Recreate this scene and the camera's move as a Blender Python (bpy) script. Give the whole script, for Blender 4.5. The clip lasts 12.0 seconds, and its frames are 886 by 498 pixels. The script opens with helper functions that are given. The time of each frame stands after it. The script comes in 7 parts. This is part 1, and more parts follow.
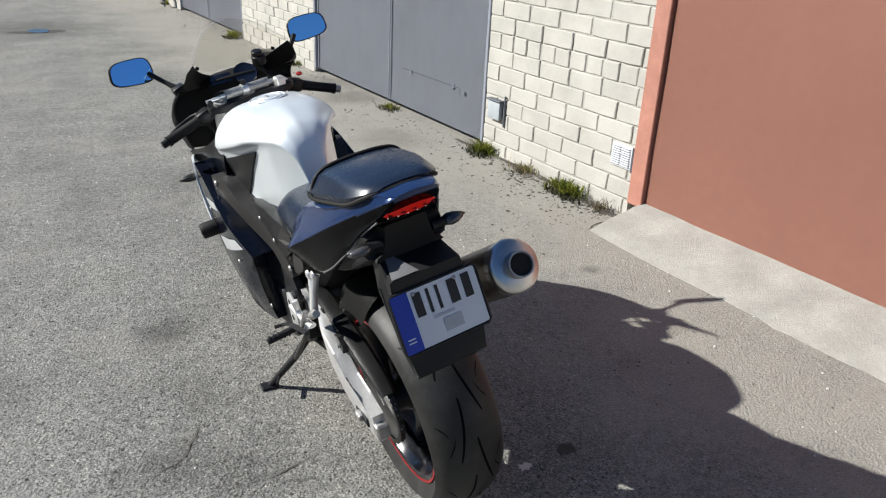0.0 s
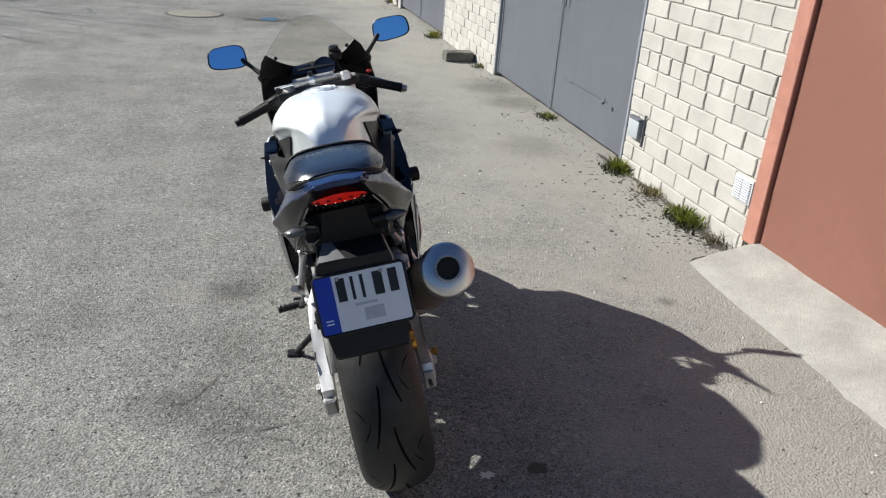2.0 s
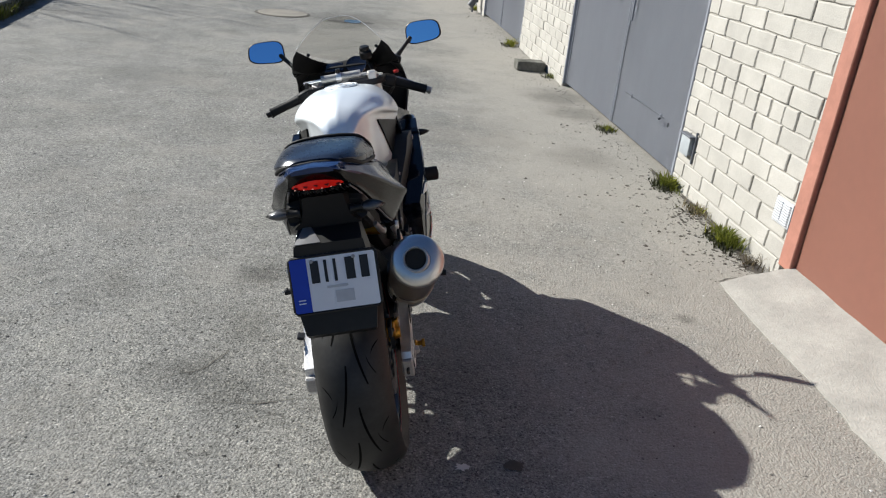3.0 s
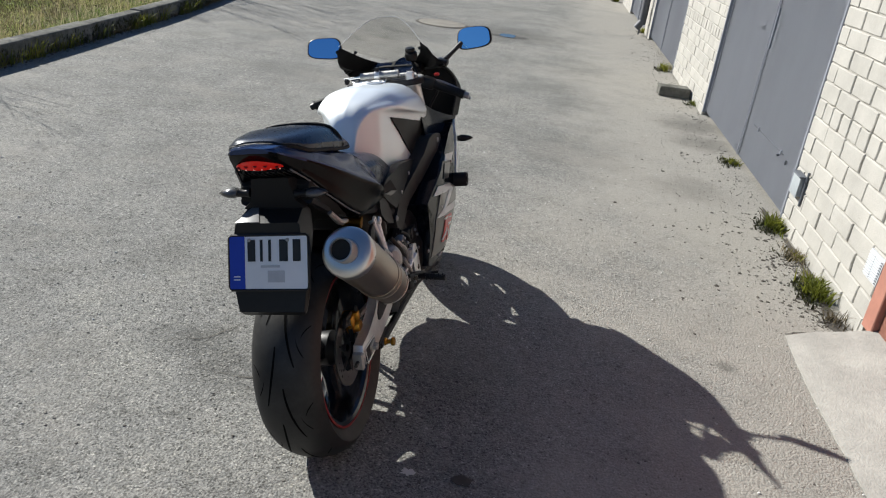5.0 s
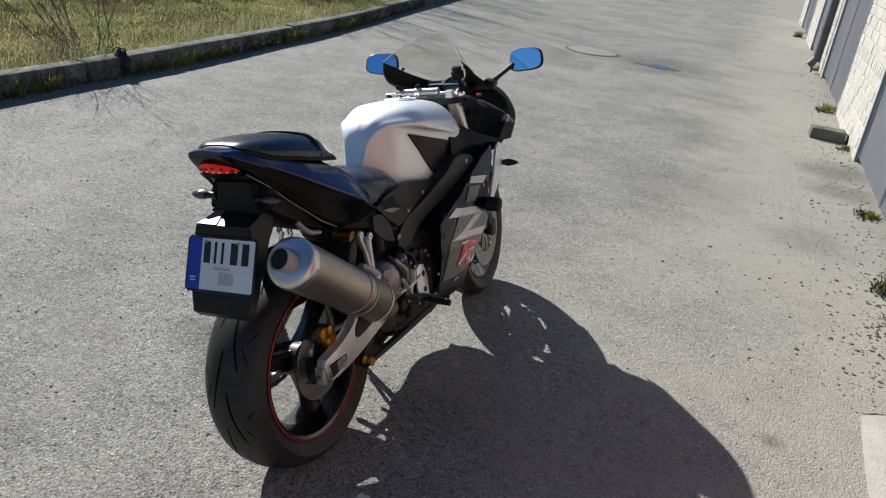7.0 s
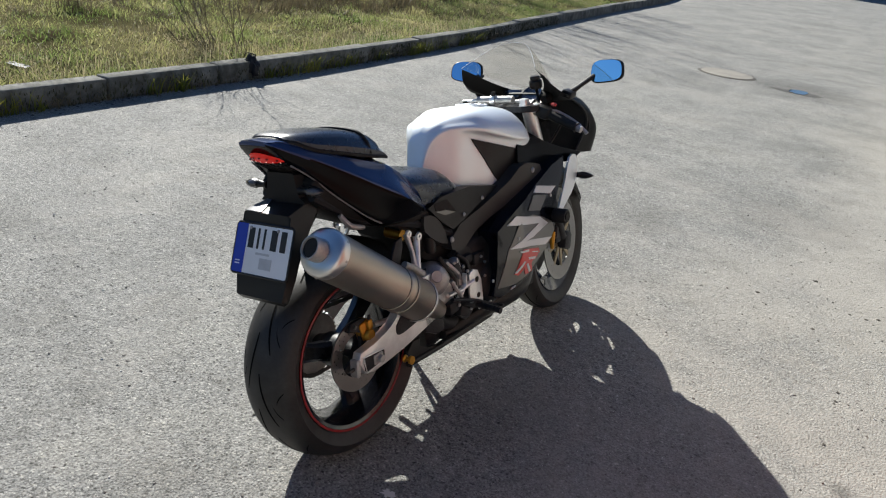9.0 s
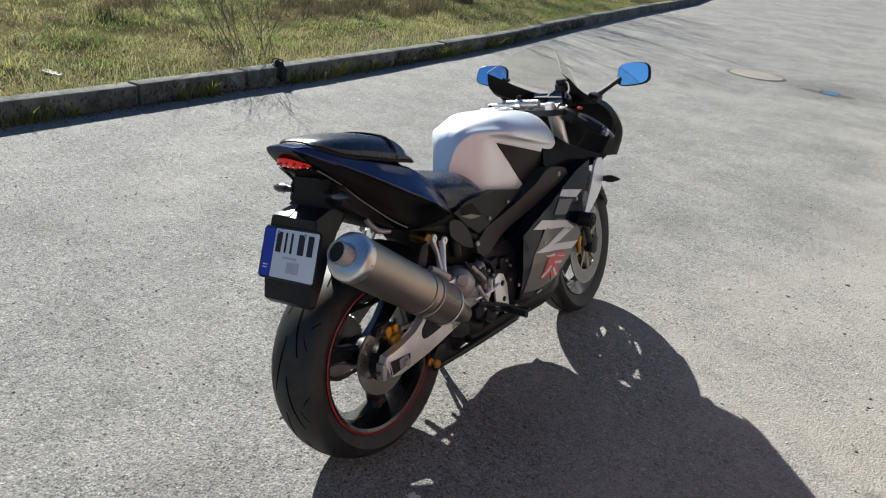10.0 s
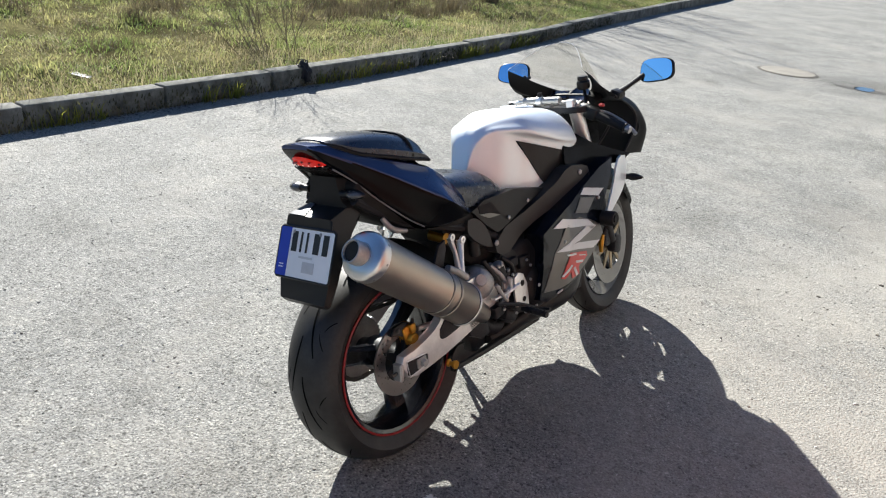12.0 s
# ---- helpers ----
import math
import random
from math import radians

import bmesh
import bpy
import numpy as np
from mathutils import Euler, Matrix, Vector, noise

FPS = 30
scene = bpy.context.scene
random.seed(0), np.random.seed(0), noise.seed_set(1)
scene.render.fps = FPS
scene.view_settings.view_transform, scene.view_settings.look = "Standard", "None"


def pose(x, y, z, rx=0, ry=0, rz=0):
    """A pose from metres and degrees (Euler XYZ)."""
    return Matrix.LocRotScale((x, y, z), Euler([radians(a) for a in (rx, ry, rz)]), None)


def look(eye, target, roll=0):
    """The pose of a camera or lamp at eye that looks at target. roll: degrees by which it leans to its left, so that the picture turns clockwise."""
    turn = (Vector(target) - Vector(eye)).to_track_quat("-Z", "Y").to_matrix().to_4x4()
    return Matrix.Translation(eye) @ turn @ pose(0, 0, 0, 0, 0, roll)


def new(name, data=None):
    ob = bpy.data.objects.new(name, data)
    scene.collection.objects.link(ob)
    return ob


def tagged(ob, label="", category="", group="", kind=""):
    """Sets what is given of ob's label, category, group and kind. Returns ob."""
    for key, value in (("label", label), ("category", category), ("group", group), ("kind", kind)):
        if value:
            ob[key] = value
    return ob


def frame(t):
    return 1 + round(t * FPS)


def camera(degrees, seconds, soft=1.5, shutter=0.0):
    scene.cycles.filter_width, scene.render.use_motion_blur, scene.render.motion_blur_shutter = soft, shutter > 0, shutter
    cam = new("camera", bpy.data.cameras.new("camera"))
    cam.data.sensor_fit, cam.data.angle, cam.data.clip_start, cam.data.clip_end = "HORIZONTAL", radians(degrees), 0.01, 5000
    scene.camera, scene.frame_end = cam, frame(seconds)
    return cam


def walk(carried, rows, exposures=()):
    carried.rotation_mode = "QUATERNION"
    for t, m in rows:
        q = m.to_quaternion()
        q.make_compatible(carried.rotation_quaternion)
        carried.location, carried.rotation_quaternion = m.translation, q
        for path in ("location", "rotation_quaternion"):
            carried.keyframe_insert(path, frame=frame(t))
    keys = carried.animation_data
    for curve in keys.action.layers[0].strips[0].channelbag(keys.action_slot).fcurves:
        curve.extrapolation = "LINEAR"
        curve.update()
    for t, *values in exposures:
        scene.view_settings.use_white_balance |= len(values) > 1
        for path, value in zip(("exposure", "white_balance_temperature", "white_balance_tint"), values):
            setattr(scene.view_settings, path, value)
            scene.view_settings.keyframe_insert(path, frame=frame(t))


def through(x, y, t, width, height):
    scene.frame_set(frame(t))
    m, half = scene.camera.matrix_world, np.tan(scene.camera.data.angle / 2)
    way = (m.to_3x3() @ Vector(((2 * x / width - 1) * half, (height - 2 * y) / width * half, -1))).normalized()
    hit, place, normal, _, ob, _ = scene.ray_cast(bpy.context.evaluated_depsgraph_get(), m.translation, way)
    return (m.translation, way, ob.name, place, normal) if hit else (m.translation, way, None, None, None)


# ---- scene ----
cam = camera(60.0, 12.0, soft=1.15)
PATH = [
    (0, (0.04, 0.029, 1.431), (1.016, 1.582, 0.635), 2.8),
    (0.5, (0.205, -0.04, 1.441), (1.009, 1.602, 0.631), 3.0),
    (1, (0.352, -0.159, 1.47), (1.03, 1.538, 0.657), 3.5),
    (1.5, (0.469, -0.219, 1.468), (1.037, 1.514, 0.646), 3.7),
    (2, (0.589, -0.267, 1.477), (1.053, 1.501, 0.665), 4.3),
    (2.5, (0.687, -0.315, 1.483), (1.042, 1.477, 0.669), 5.0),
    (3, (0.832, -0.392, 1.496), (1.085, 1.419, 0.686), 5.8),
    (3.2, (0.883, -0.413, 1.501), (1.104, 1.401, 0.688), 6.3),
    (4.8, (1.322, -0.364, 1.513), (1.204, 1.457, 0.695), 7.4),
    (5, (1.402, -0.371, 1.507), (1.213, 1.446, 0.691), 7.4),
    (5.5, (1.561, -0.357, 1.507), (1.253, 1.443, 0.691), 7.6),
    (6, (1.677, -0.274, 1.506), (1.264, 1.506, 0.695), 7.7),
    (6.5, (1.771, -0.204, 1.524), (1.257, 1.551, 0.714), 7.9),
    (6.7, (1.814, -0.182, 1.528), (1.261, 1.561, 0.719), 7.8),
    (8.5, (2.101, -0.055, 1.524), (1.236, 1.556, 0.713), 7.8),
    (9, (2.104, -0.051, 1.521), (1.185, 1.53, 0.712), 7.7),
    (9.5, (2.108, -0.057, 1.523), (1.154, 1.504, 0.716), 7.3),
    (10, (2.107, -0.054, 1.525), (1.129, 1.492, 0.716), 6.8),
    (10.5, (2.105, -0.045, 1.524), (1.106, 1.488, 0.717), 6.3),
    (11, (2.107, -0.037, 1.524), (1.091, 1.484, 0.714), 6.2),
    (11.5, (2.107, -0.026, 1.521), (1.079, 1.485, 0.709), 6.2),
    (12, (2.119, -0.017, 1.514), (1.082, 1.486, 0.699), 5.8),
]
EXPOSURES = [(0, 0.73), (3, 0.73), (5, 0.69), (6.5, 0.67), (8.5, 0.92), (9.5, 0.97), (10, 1.01), (10.5, 1.02), (11, 1.27), (12, 1.41)]
walk(cam, [(t, look(eye, target, roll)) for t, eye, target, roll in PATH], EXPOSURES)


# ---- light ----
SUN = Vector((-1.34, 0.775, 1.0)).normalized()
world = bpy.data.worlds.new("sky")
scene.world = world
world.use_nodes = True
wn = world.node_tree
sky = wn.nodes.new("ShaderNodeTexSky")
sky.sky_type, sky.sun_disc = "NISHITA", False
sky.sun_elevation = math.asin(SUN.z)
sky.sun_rotation = math.atan2(SUN.x, SUN.y)
sky.air_density, sky.dust_density, sky.ozone_density = 1.0, 0.1, 4.5
tint = wn.nodes.new("ShaderNodeMix")
tint.data_type, tint.blend_type = "RGBA", "MULTIPLY"
tint.inputs[0].default_value, tint.inputs[7].default_value = 1.0, (0.85, 0.98, 1.11, 1)
wn.links.new(sky.outputs[0], tint.inputs[6])
wn.links.new(tint.outputs[2], wn.nodes["Background"].inputs[0])
wn.nodes["Background"].inputs[1].default_value = 0.048
sun_data = bpy.data.lights.new("sun", "SUN")
sun_data.energy, sun_data.angle, sun_data.color = 5.0, radians(0.55), (1.0, 0.985, 0.925)
sun = new("sun", sun_data)
sun.matrix_world = look((0, 0, 30), Vector((0, 0, 30)) - SUN)



# ---- materials ----
def nodes_of(name):
    m = bpy.data.materials.new(name)
    m.use_nodes = True
    return m, m.node_tree.nodes, m.node_tree.links, m.node_tree.nodes["Principled BSDF"]


def ramp(nd, stops):
    r = nd.new("ShaderNodeValToRGB")
    e = r.color_ramp.elements
    while len(e) < len(stops):
        e.new(0.5)
    for el, (p, c) in zip(e, stops):
        el.position, el.color = p, (*c, 1)
    return r


def mixer(nd, lk, mode, fac, a, b):
    m = nd.new("ShaderNodeMix")
    m.data_type, m.blend_type = "RGBA", mode
    for k, v in ((0, fac), (6, a), (7, b)):
        if hasattr(v, "is_output"):
            lk.new(v, m.inputs[k])
        else:
            m.inputs[k].default_value = v if k == 0 else (*v, 1)
    return m.outputs[2]


def noise_out(nd, lk, pos, scale, detail=4, rough=0.6, stretch=None):
    n = nd.new("ShaderNodeTexNoise")
    n.inputs["Scale"].default_value, n.inputs["Detail"].default_value, n.inputs["Roughness"].default_value = scale, detail, rough
    if stretch:
        mp = nd.new("ShaderNodeMapping")
        mp.inputs["Scale"].default_value = stretch
        lk.new(pos, mp.inputs["Vector"])
        pos = mp.outputs[0]
    lk.new(pos, n.inputs["Vector"])
    return n.outputs["Fac"]


def surf(name, col, rough=0.5, metal=0.0, var=0.12, big=3.0, fine=60.0, bump=0.0, bscale=150.0, coat=0.0, rvar=0.15, tone=None, stretch=None, random_tone=0.0, spec=0.5):
    """A plain surface with two scales of variation, uneven gloss and fine relief."""
    m, nd, lk, b = nodes_of(name)
    geo = nd.new("ShaderNodeNewGeometry")
    pos = geo.outputs["Position"]
    n1 = noise_out(nd, lk, pos, big, 5, 0.6, stretch)
    n2 = noise_out(nd, lk, pos, fine, 4, 0.6, stretch)
    dark = tuple(c * (1 - var) for c in col)
    light = tuple(min(1, c * (1 + var)) for c in col) if tone is None else tone
    r1 = ramp(nd, [(0.3, dark), (0.7, light)])
    lk.new(n1, r1.inputs[0])
    g = ramp(nd, [(0.25, (1 - var,) * 3), (0.75, (1, 1, 1))])
    lk.new(n2, g.inputs[0])
    out = mixer(nd, lk, "MULTIPLY", 1.0, r1.outputs[0], g.outputs[0])
    if random_tone:
        oi = nd.new("ShaderNodeObjectInfo")
        rr = ramp(nd, [(0.0, (1 - random_tone,) * 3), (1.0, (1, 1, 1))])
        lk.new(oi.outputs["Random"], rr.inputs[0])
        out = mixer(nd, lk, "MULTIPLY", 1.0, out, rr.outputs[0])
    lk.new(out, b.inputs["Base Color"])
    mr = nd.new("ShaderNodeMapRange")
    mr.inputs["To Min"].default_value, mr.inputs["To Max"].default_value = max(0.02, rough - rvar * rough), min(1, rough + rvar * rough)
    lk.new(n2, mr.inputs["Value"])
    lk.new(mr.outputs[0], b.inputs["Roughness"])
    b.inputs["Metallic"].default_value = metal
    b.inputs["Specular IOR Level"].default_value = spec
    b.inputs["Coat Weight"].default_value = coat
    b.inputs["Coat Roughness"].default_value = 0.06
    if bump:
        bp = nd.new("ShaderNodeBump")
        bp.inputs["Strength"].default_value, bp.inputs["Distance"].default_value = bump, 0.004
        lk.new(noise_out(nd, lk, pos, bscale, 3, 0.6, stretch), bp.inputs["Height"])
        lk.new(bp.outputs[0], b.inputs["Normal"])
    return m


def asphalt_material():
    m, nd, lk, b = nodes_of("asphalt")
    pos = nd.new("ShaderNodeNewGeometry").outputs["Position"]

    def cells(scale):
        v = nd.new("ShaderNodeTexVoronoi")
        v.inputs["Scale"].default_value = scale
        lk.new(pos, v.inputs["Vector"])
        sep = nd.new("ShaderNodeSeparateColor")
        lk.new(v.outputs["Color"], sep.inputs[0])
        return v.outputs["Distance"], sep.outputs[0]
    grain = ramp(nd, [(0.25, (0.080, 0.079, 0.076)), (0.42, (0.180, 0.178, 0.169)), (0.60, (0.265, 0.262, 0.251)), (0.76, (0.380, 0.376, 0.361))])
    lk.new(noise_out(nd, lk, pos, 130, 3, 0.8), grain.inputs[0])
    c = grain.outputs[0]
    # stone chips in the binder: fine grains, then larger ones with dark gaps round them
    fd, fc = cells(190)
    tone = ramp(nd, [(0.0, (0.40, 0.40, 0.39)), (0.25, (0.92, 0.92, 0.91)), (0.85, (1.08, 1.08, 1.06)), (1.0, (1.50, 1.48, 1.43))])
    lk.new(fc, tone.inputs[0])
    c = mixer(nd, lk, "MULTIPLY", 1.0, c, tone.outputs[0])
    sd, sc = cells(62)
    chip = ramp(nd, [(0.09, (0.42, 0.42, 0.41)), (0.14, (1, 1, 1)), (0.87, (1, 1, 1)), (0.93, (1.40, 1.38, 1.33))])
    lk.new(sc, chip.inputs[0])
    core = ramp(nd, [(0.25, (1, 1, 1)), (0.45, (0, 0, 0))])
    lk.new(sd, core.inputs[0])
    c = mixer(nd, lk, "MULTIPLY", core.outputs[0], c, chip.outputs[0])
    fine = ramp(nd, [(0.32, (0.55, 0.55, 0.545)), (0.5, (1, 1, 1)), (0.70, (1.45, 1.435, 1.41))])
    lk.new(noise_out(nd, lk, pos, 34, 6, 0.85), fine.inputs[0])
    c = mixer(nd, lk, "MULTIPLY", 1.0, c, fine.outputs[0])
    big = ramp(nd, [(0.32, (0.82, 0.82, 0.81)), (0.5, (1, 1, 1)), (0.7, (1.15, 1.14, 1.11))])
    lk.new(noise_out(nd, lk, pos, 0.9, 6, 0.62), big.inputs[0])
    c = mixer(nd, lk, "MULTIPLY", 1.0, c, big.outputs[0])
    mid = ramp(nd, [(0.34, (0.84, 0.835, 0.82)), (0.5, (1, 1, 1)), (0.68, (1.13, 1.125, 1.10))])
    lk.new(noise_out(nd, lk, pos, 3.4, 5, 0.7), mid.inputs[0])
    c = mixer(nd, lk, "MULTIPLY", 1.0, c, mid.outputs[0])
    # pale dust: thin patches on the open yard, thicker where it gathers along the garages
    sx = nd.new("ShaderNodeSeparateXYZ")
    lk.new(pos, sx.inputs[0])
    near = nd.new("ShaderNodeMapRange")
    near.interpolation_type = "SMOOTHSTEP"
    for q, vv in (("From Min", 0.9), ("From Max", 2.7), ("To Min", 0.0), ("To Max", 0.32)):
        near.inputs[q].default_value = vv
    lk.new(sx.outputs[0], near.inputs["Value"])
    add = nd.new("ShaderNodeMath")
    add.operation = "ADD"
    lk.new(noise_out(nd, lk, pos, 1.1, 7, 0.72), add.inputs[0])
    lk.new(near.outputs[0], add.inputs[1])
    dust = ramp(nd, [(0.50, (0, 0, 0)), (0.78, (0.75, 0.75, 0.75))])
    lk.new(add.outputs[0], dust.inputs[0])
    grit = ramp(nd, [(0.35, (0.270, 0.252, 0.222)), (0.65, (0.370, 0.350, 0.310))])
    lk.new(noise_out(nd, lk, pos, 120, 4, 0.7), grit.inputs[0])
    c = mixer(nd, lk, "MIX", dust.outputs[0], c, grit.outputs[0])
    spot = nd.new("ShaderNodeTexVoronoi")
    spot.inputs["Scale"].default_value = 4.5
    lk.new(pos, spot.inputs["Vector"])
    sr = ramp(nd, [(0.03, (0.35, 0.34, 0.33)), (0.06, (1, 1, 1))])
    lk.new(spot.outputs["Distance"], sr.inputs[0])
    c = mixer(nd, lk, "MULTIPLY", 0.7, c, sr.outputs[0])
    for x, y, r, k in ((0.49, 2.60, 0.13, 0.55), (0.30, 1.85, 0.16, 0.72), (0.55, 1.72, 0.20, 0.75), (2.70, 6.50, 0.35, 0.6), (2.72, 5.90, 0.30, 0.65), (2.28, 2.34, 0.05, 0.6), (2.45, 4.6, 0.30, 0.75), (-0.9, 6.2, 0.5, 0.82), (1.6, 5.0, 0.6, 0.85), (0.8, 10.4, 0.8, 0.6)):
        ds = nd.new("ShaderNodeVectorMath")
        ds.operation = "DISTANCE"
        lk.new(pos, ds.inputs[0])
        ds.inputs[1].default_value = (x, y, 0)
        wob = nd.new("ShaderNodeMath")
        wob.operation = "MULTIPLY_ADD"
        lk.new(noise_out(nd, lk, pos, 2.2 / r ** 0.5, 5, 0.7), wob.inputs[0])
        wob.inputs[1].default_value = -1.6 * r
        lk.new(ds.outputs["Value"], wob.inputs[2])
        sr2 = nd.new("ShaderNodeMapRange")
        sr2.interpolation_type = "SMOOTHSTEP"
        for q, vv in (("From Min", -0.6 * r), ("From Max", 0.45 * r), ("To Min", k), ("To Max", 1.0)):
            sr2.inputs[q].default_value = vv
        lk.new(wob.outputs[0], sr2.inputs["Value"])
        c = mixer(nd, lk, "MULTIPLY", 1.0, c, sr2.outputs[0])
    lk.new(c, b.inputs["Base Color"])
    b.inputs["Roughness"].default_value = 0.85
    b.inputs["Specular IOR Level"].default_value = 0.25
    # pebbled relief: rounded stones with pits between them
    pd, pc = cells(125)
    hill = nd.new("ShaderNodeMath")
    hill.operation = "MULTIPLY_ADD"
    lk.new(pd, hill.inputs[0])
    hill.inputs[1].default_value = -0.6
    lk.new(noise_out(nd, lk, pos, 75, 4, 0.8), hill.inputs[2])
    bp = nd.new("ShaderNodeBump")
    bp.inputs["Strength"].default_value, bp.inputs["Distance"].default_value = 0.85, 0.005
    lk.new(hill.outputs[0], bp.inputs["Height"])
    bp2 = nd.new("ShaderNodeBump")
    bp2.inputs["Strength"].default_value, bp2.inputs["Distance"].default_value = 0.16, 0.03
    lk.new(noise_out(nd, lk, pos, 9, 3, 0.6), bp2.inputs["Height"])
    lk.new(bp.outputs[0], bp2.inputs["Normal"])
    lk.new(bp2.outputs[0], b.inputs["Normal"])
    return m


def clear_material(name, tint, gloss=0.05):
    m = bpy.data.materials.new(name)
    m.use_nodes = True
    nd, lk = m.node_tree.nodes, m.node_tree.links
    nd.remove(nd["Principled BSDF"])
    tr, gl, mx = (nd.new("ShaderNode" + k) for k in ("BsdfTransparent", "BsdfGlossy", "MixShader"))
    tr.inputs[0].default_value = (*tint, 1)
    gl.inputs["Roughness"].default_value = gloss
    mx.inputs[0].default_value = 0.035
    lk.new(tr.outputs[0], mx.inputs[1])
    lk.new(gl.outputs[0], mx.inputs[2])
    lk.new(mx.outputs[0], nd["Material Output"].inputs[0])
    return m


def leaf(name, col, tone, through=0.45):
    """Thin blades that let part of the light through."""
    m, nd, lk, b = nodes_of(name)
    geo = nd.new("ShaderNodeNewGeometry")
    pos = geo.outputs["Position"]
    r1 = ramp(nd, [(0.35, col), (0.65, tone)])
    lk.new(noise_out(nd, lk, pos, 1.6, 5, 0.6), r1.inputs[0])
    r2 = ramp(nd, [(0.0, (0.55, 0.55, 0.5)), (1.0, (1.25, 1.2, 1.1))])
    lk.new(geo.outputs["Random Per Island"], r2.inputs[0])
    out = mixer(nd, lk, "MULTIPLY", 1.0, r1.outputs[0], r2.outputs[0])
    lk.new(out, b.inputs["Base Color"])
    b.inputs["Roughness"].default_value = 0.6
    b.inputs["Specular IOR Level"].default_value = 0.2
    tr, mx = nd.new("ShaderNodeBsdfTranslucent"), nd.new("ShaderNodeMixShader")
    lk.new(out, tr.inputs[0])
    mx.inputs[0].default_value = through
    lk.new(b.outputs[0], mx.inputs[1])
    lk.new(tr.outputs[0], mx.inputs[2])
    lk.new(mx.outputs[0], nd["Material Output"].inputs[0])
    return m


ASPHALT = asphalt_material()
BRICK = surf("white_silicate_brick", (0.435, 0.417, 0.38), 0.85, var=0.10, big=5, fine=70, bump=0.6, bscale=120, random_tone=0.10)
MORTAR = surf("pale_mortar", (0.375, 0.358, 0.322), 0.9, var=0.18, big=6, fine=80, bump=0.8, bscale=90)
STEEL_GREY = surf("grey_painted_steel", (0.232, 0.247, 0.285), 0.5, var=0.10, big=1.2, fine=14, bump=0.05, bscale=20, stretch=(1, 1, 0.5))
STEEL_DARK = surf("dark_grey_painted_steel", (0.10, 0.11, 0.13), 0.5, var=0.15)
RED_PAINT = surf("brick_red_painted_steel", (0.42, 0.19, 0.14), 0.55, var=0.06, big=1.0, fine=16, bump=0.04, bscale=18)
RED_FRAME = surf("worn_red_painted_frame", (0.37, 0.165, 0.12), 0.6, var=0.14, big=5, fine=40, bump=0.1)
CONCRETE = surf("concrete", (0.345, 0.33, 0.30), 0.9, var=0.17, big=5, fine=45, bump=0.9, bscale=120)
KERB = surf("weathered_kerb_concrete", (0.115, 0.115, 0.095), 0.95, var=0.30, big=7, fine=50, bump=1.0, bscale=60, tone=(0.255, 0.25, 0.225), spec=0.2)
SOIL = surf("turf_soil", (0.085, 0.078, 0.038), 1.0, var=0.45, big=1.6, fine=14, bump=0.9, bscale=30, tone=(0.17, 0.155, 0.075), spec=0.0)
GRASS = leaf("grass_blade", (0.18, 0.265, 0.075), (0.42, 0.405, 0.20))
STRAW = leaf("dry_grass", (0.62, 0.56, 0.38), (0.42, 0.36, 0.22), 0.3)
DEAD = leaf("dead_brown_grass", (0.12, 0.10, 0.066), (0.23, 0.195, 0.125), 0.2)
MOSS = leaf("dark_moss", (0.050, 0.055, 0.032), (0.095, 0.095, 0.062), 0.1)
WEED = leaf("weed_leaf", (0.085, 0.115, 0.016), (0.30, 0.31, 0.055))
TWIG = surf("bare_twig_bark", (0.15, 0.115, 0.08), 0.85, var=0.3, big=10, fine=60)
STONE = surf("small_stone", (0.24, 0.225, 0.20), 0.9, var=0.4, big=9, fine=60)
PALE_STONE = surf("pale_chip", (0.55, 0.53, 0.50), 0.85, var=0.1)
DIRT = surf("dark_dirt", (0.085, 0.075, 0.062), 0.95, var=0.3, big=9, fine=60)
LID = surf("sandy_manhole_lid", (0.235, 0.215, 0.18), 0.85, var=0.2, big=6, fine=60, bump=0.6, bscale=60)
BLACK_GLOSS = surf("gloss_black_paint", (0.0045, 0.005, 0.0075), 0.18, var=0.1, coat=0.5, rvar=0.3, spec=0.5)
# the tail's gloss black with reflections held down; also mudguard, inner panel
FLANK_BLACK = surf("low_gloss_deep_black", (0.004, 0.0042, 0.005), 0.22, var=0.1, rvar=0.3, spec=0.10)
FAIRING_PAINT = surf("gloss_blue_black_paint", (0.004, 0.0055, 0.011), 0.14, var=0.1, coat=0.12, rvar=0.3, spec=0.25)
# gloss black paint with the sky's blue reflection put into its colour
TAIL_SKY_BLUE = surf("gloss_black_sky_tinted", (0.016, 0.037, 0.112), 0.22, metal=0.4, var=0.06, fine=300, coat=0.3, rvar=0.2, spec=0.4)
# pale grey for the tail edge's painted highlight and a bracket facet
PALE_PLASTIC = surf("pale_grey_plastic", (0.16, 0.16, 0.165), 0.33, var=0.15)
BLACK_SATIN = surf("satin_black_plastic", (0.014, 0.014, 0.0145), 0.42, var=0.2, bump=0.06, bscale=400, spec=0.28)
BLACK_MATT = surf("matt_black_plastic", (0.016, 0.0155, 0.015), 0.6, var=0.2, bump=0.12, bscale=500, spec=0.2)
RUBBER = surf("tyre_rubber", (0.027, 0.026, 0.025), 0.52, var=0.35, big=14, fine=90, bump=0.1, bscale=300, spec=0.35)
GROOVE = surf("tread_groove", (0.002, 0.002, 0.002), 0.9, spec=0.1)
LEATHER = surf("black_seat_vinyl", (0.010, 0.017, 0.034), 0.28, var=0.1, spec=0.6)
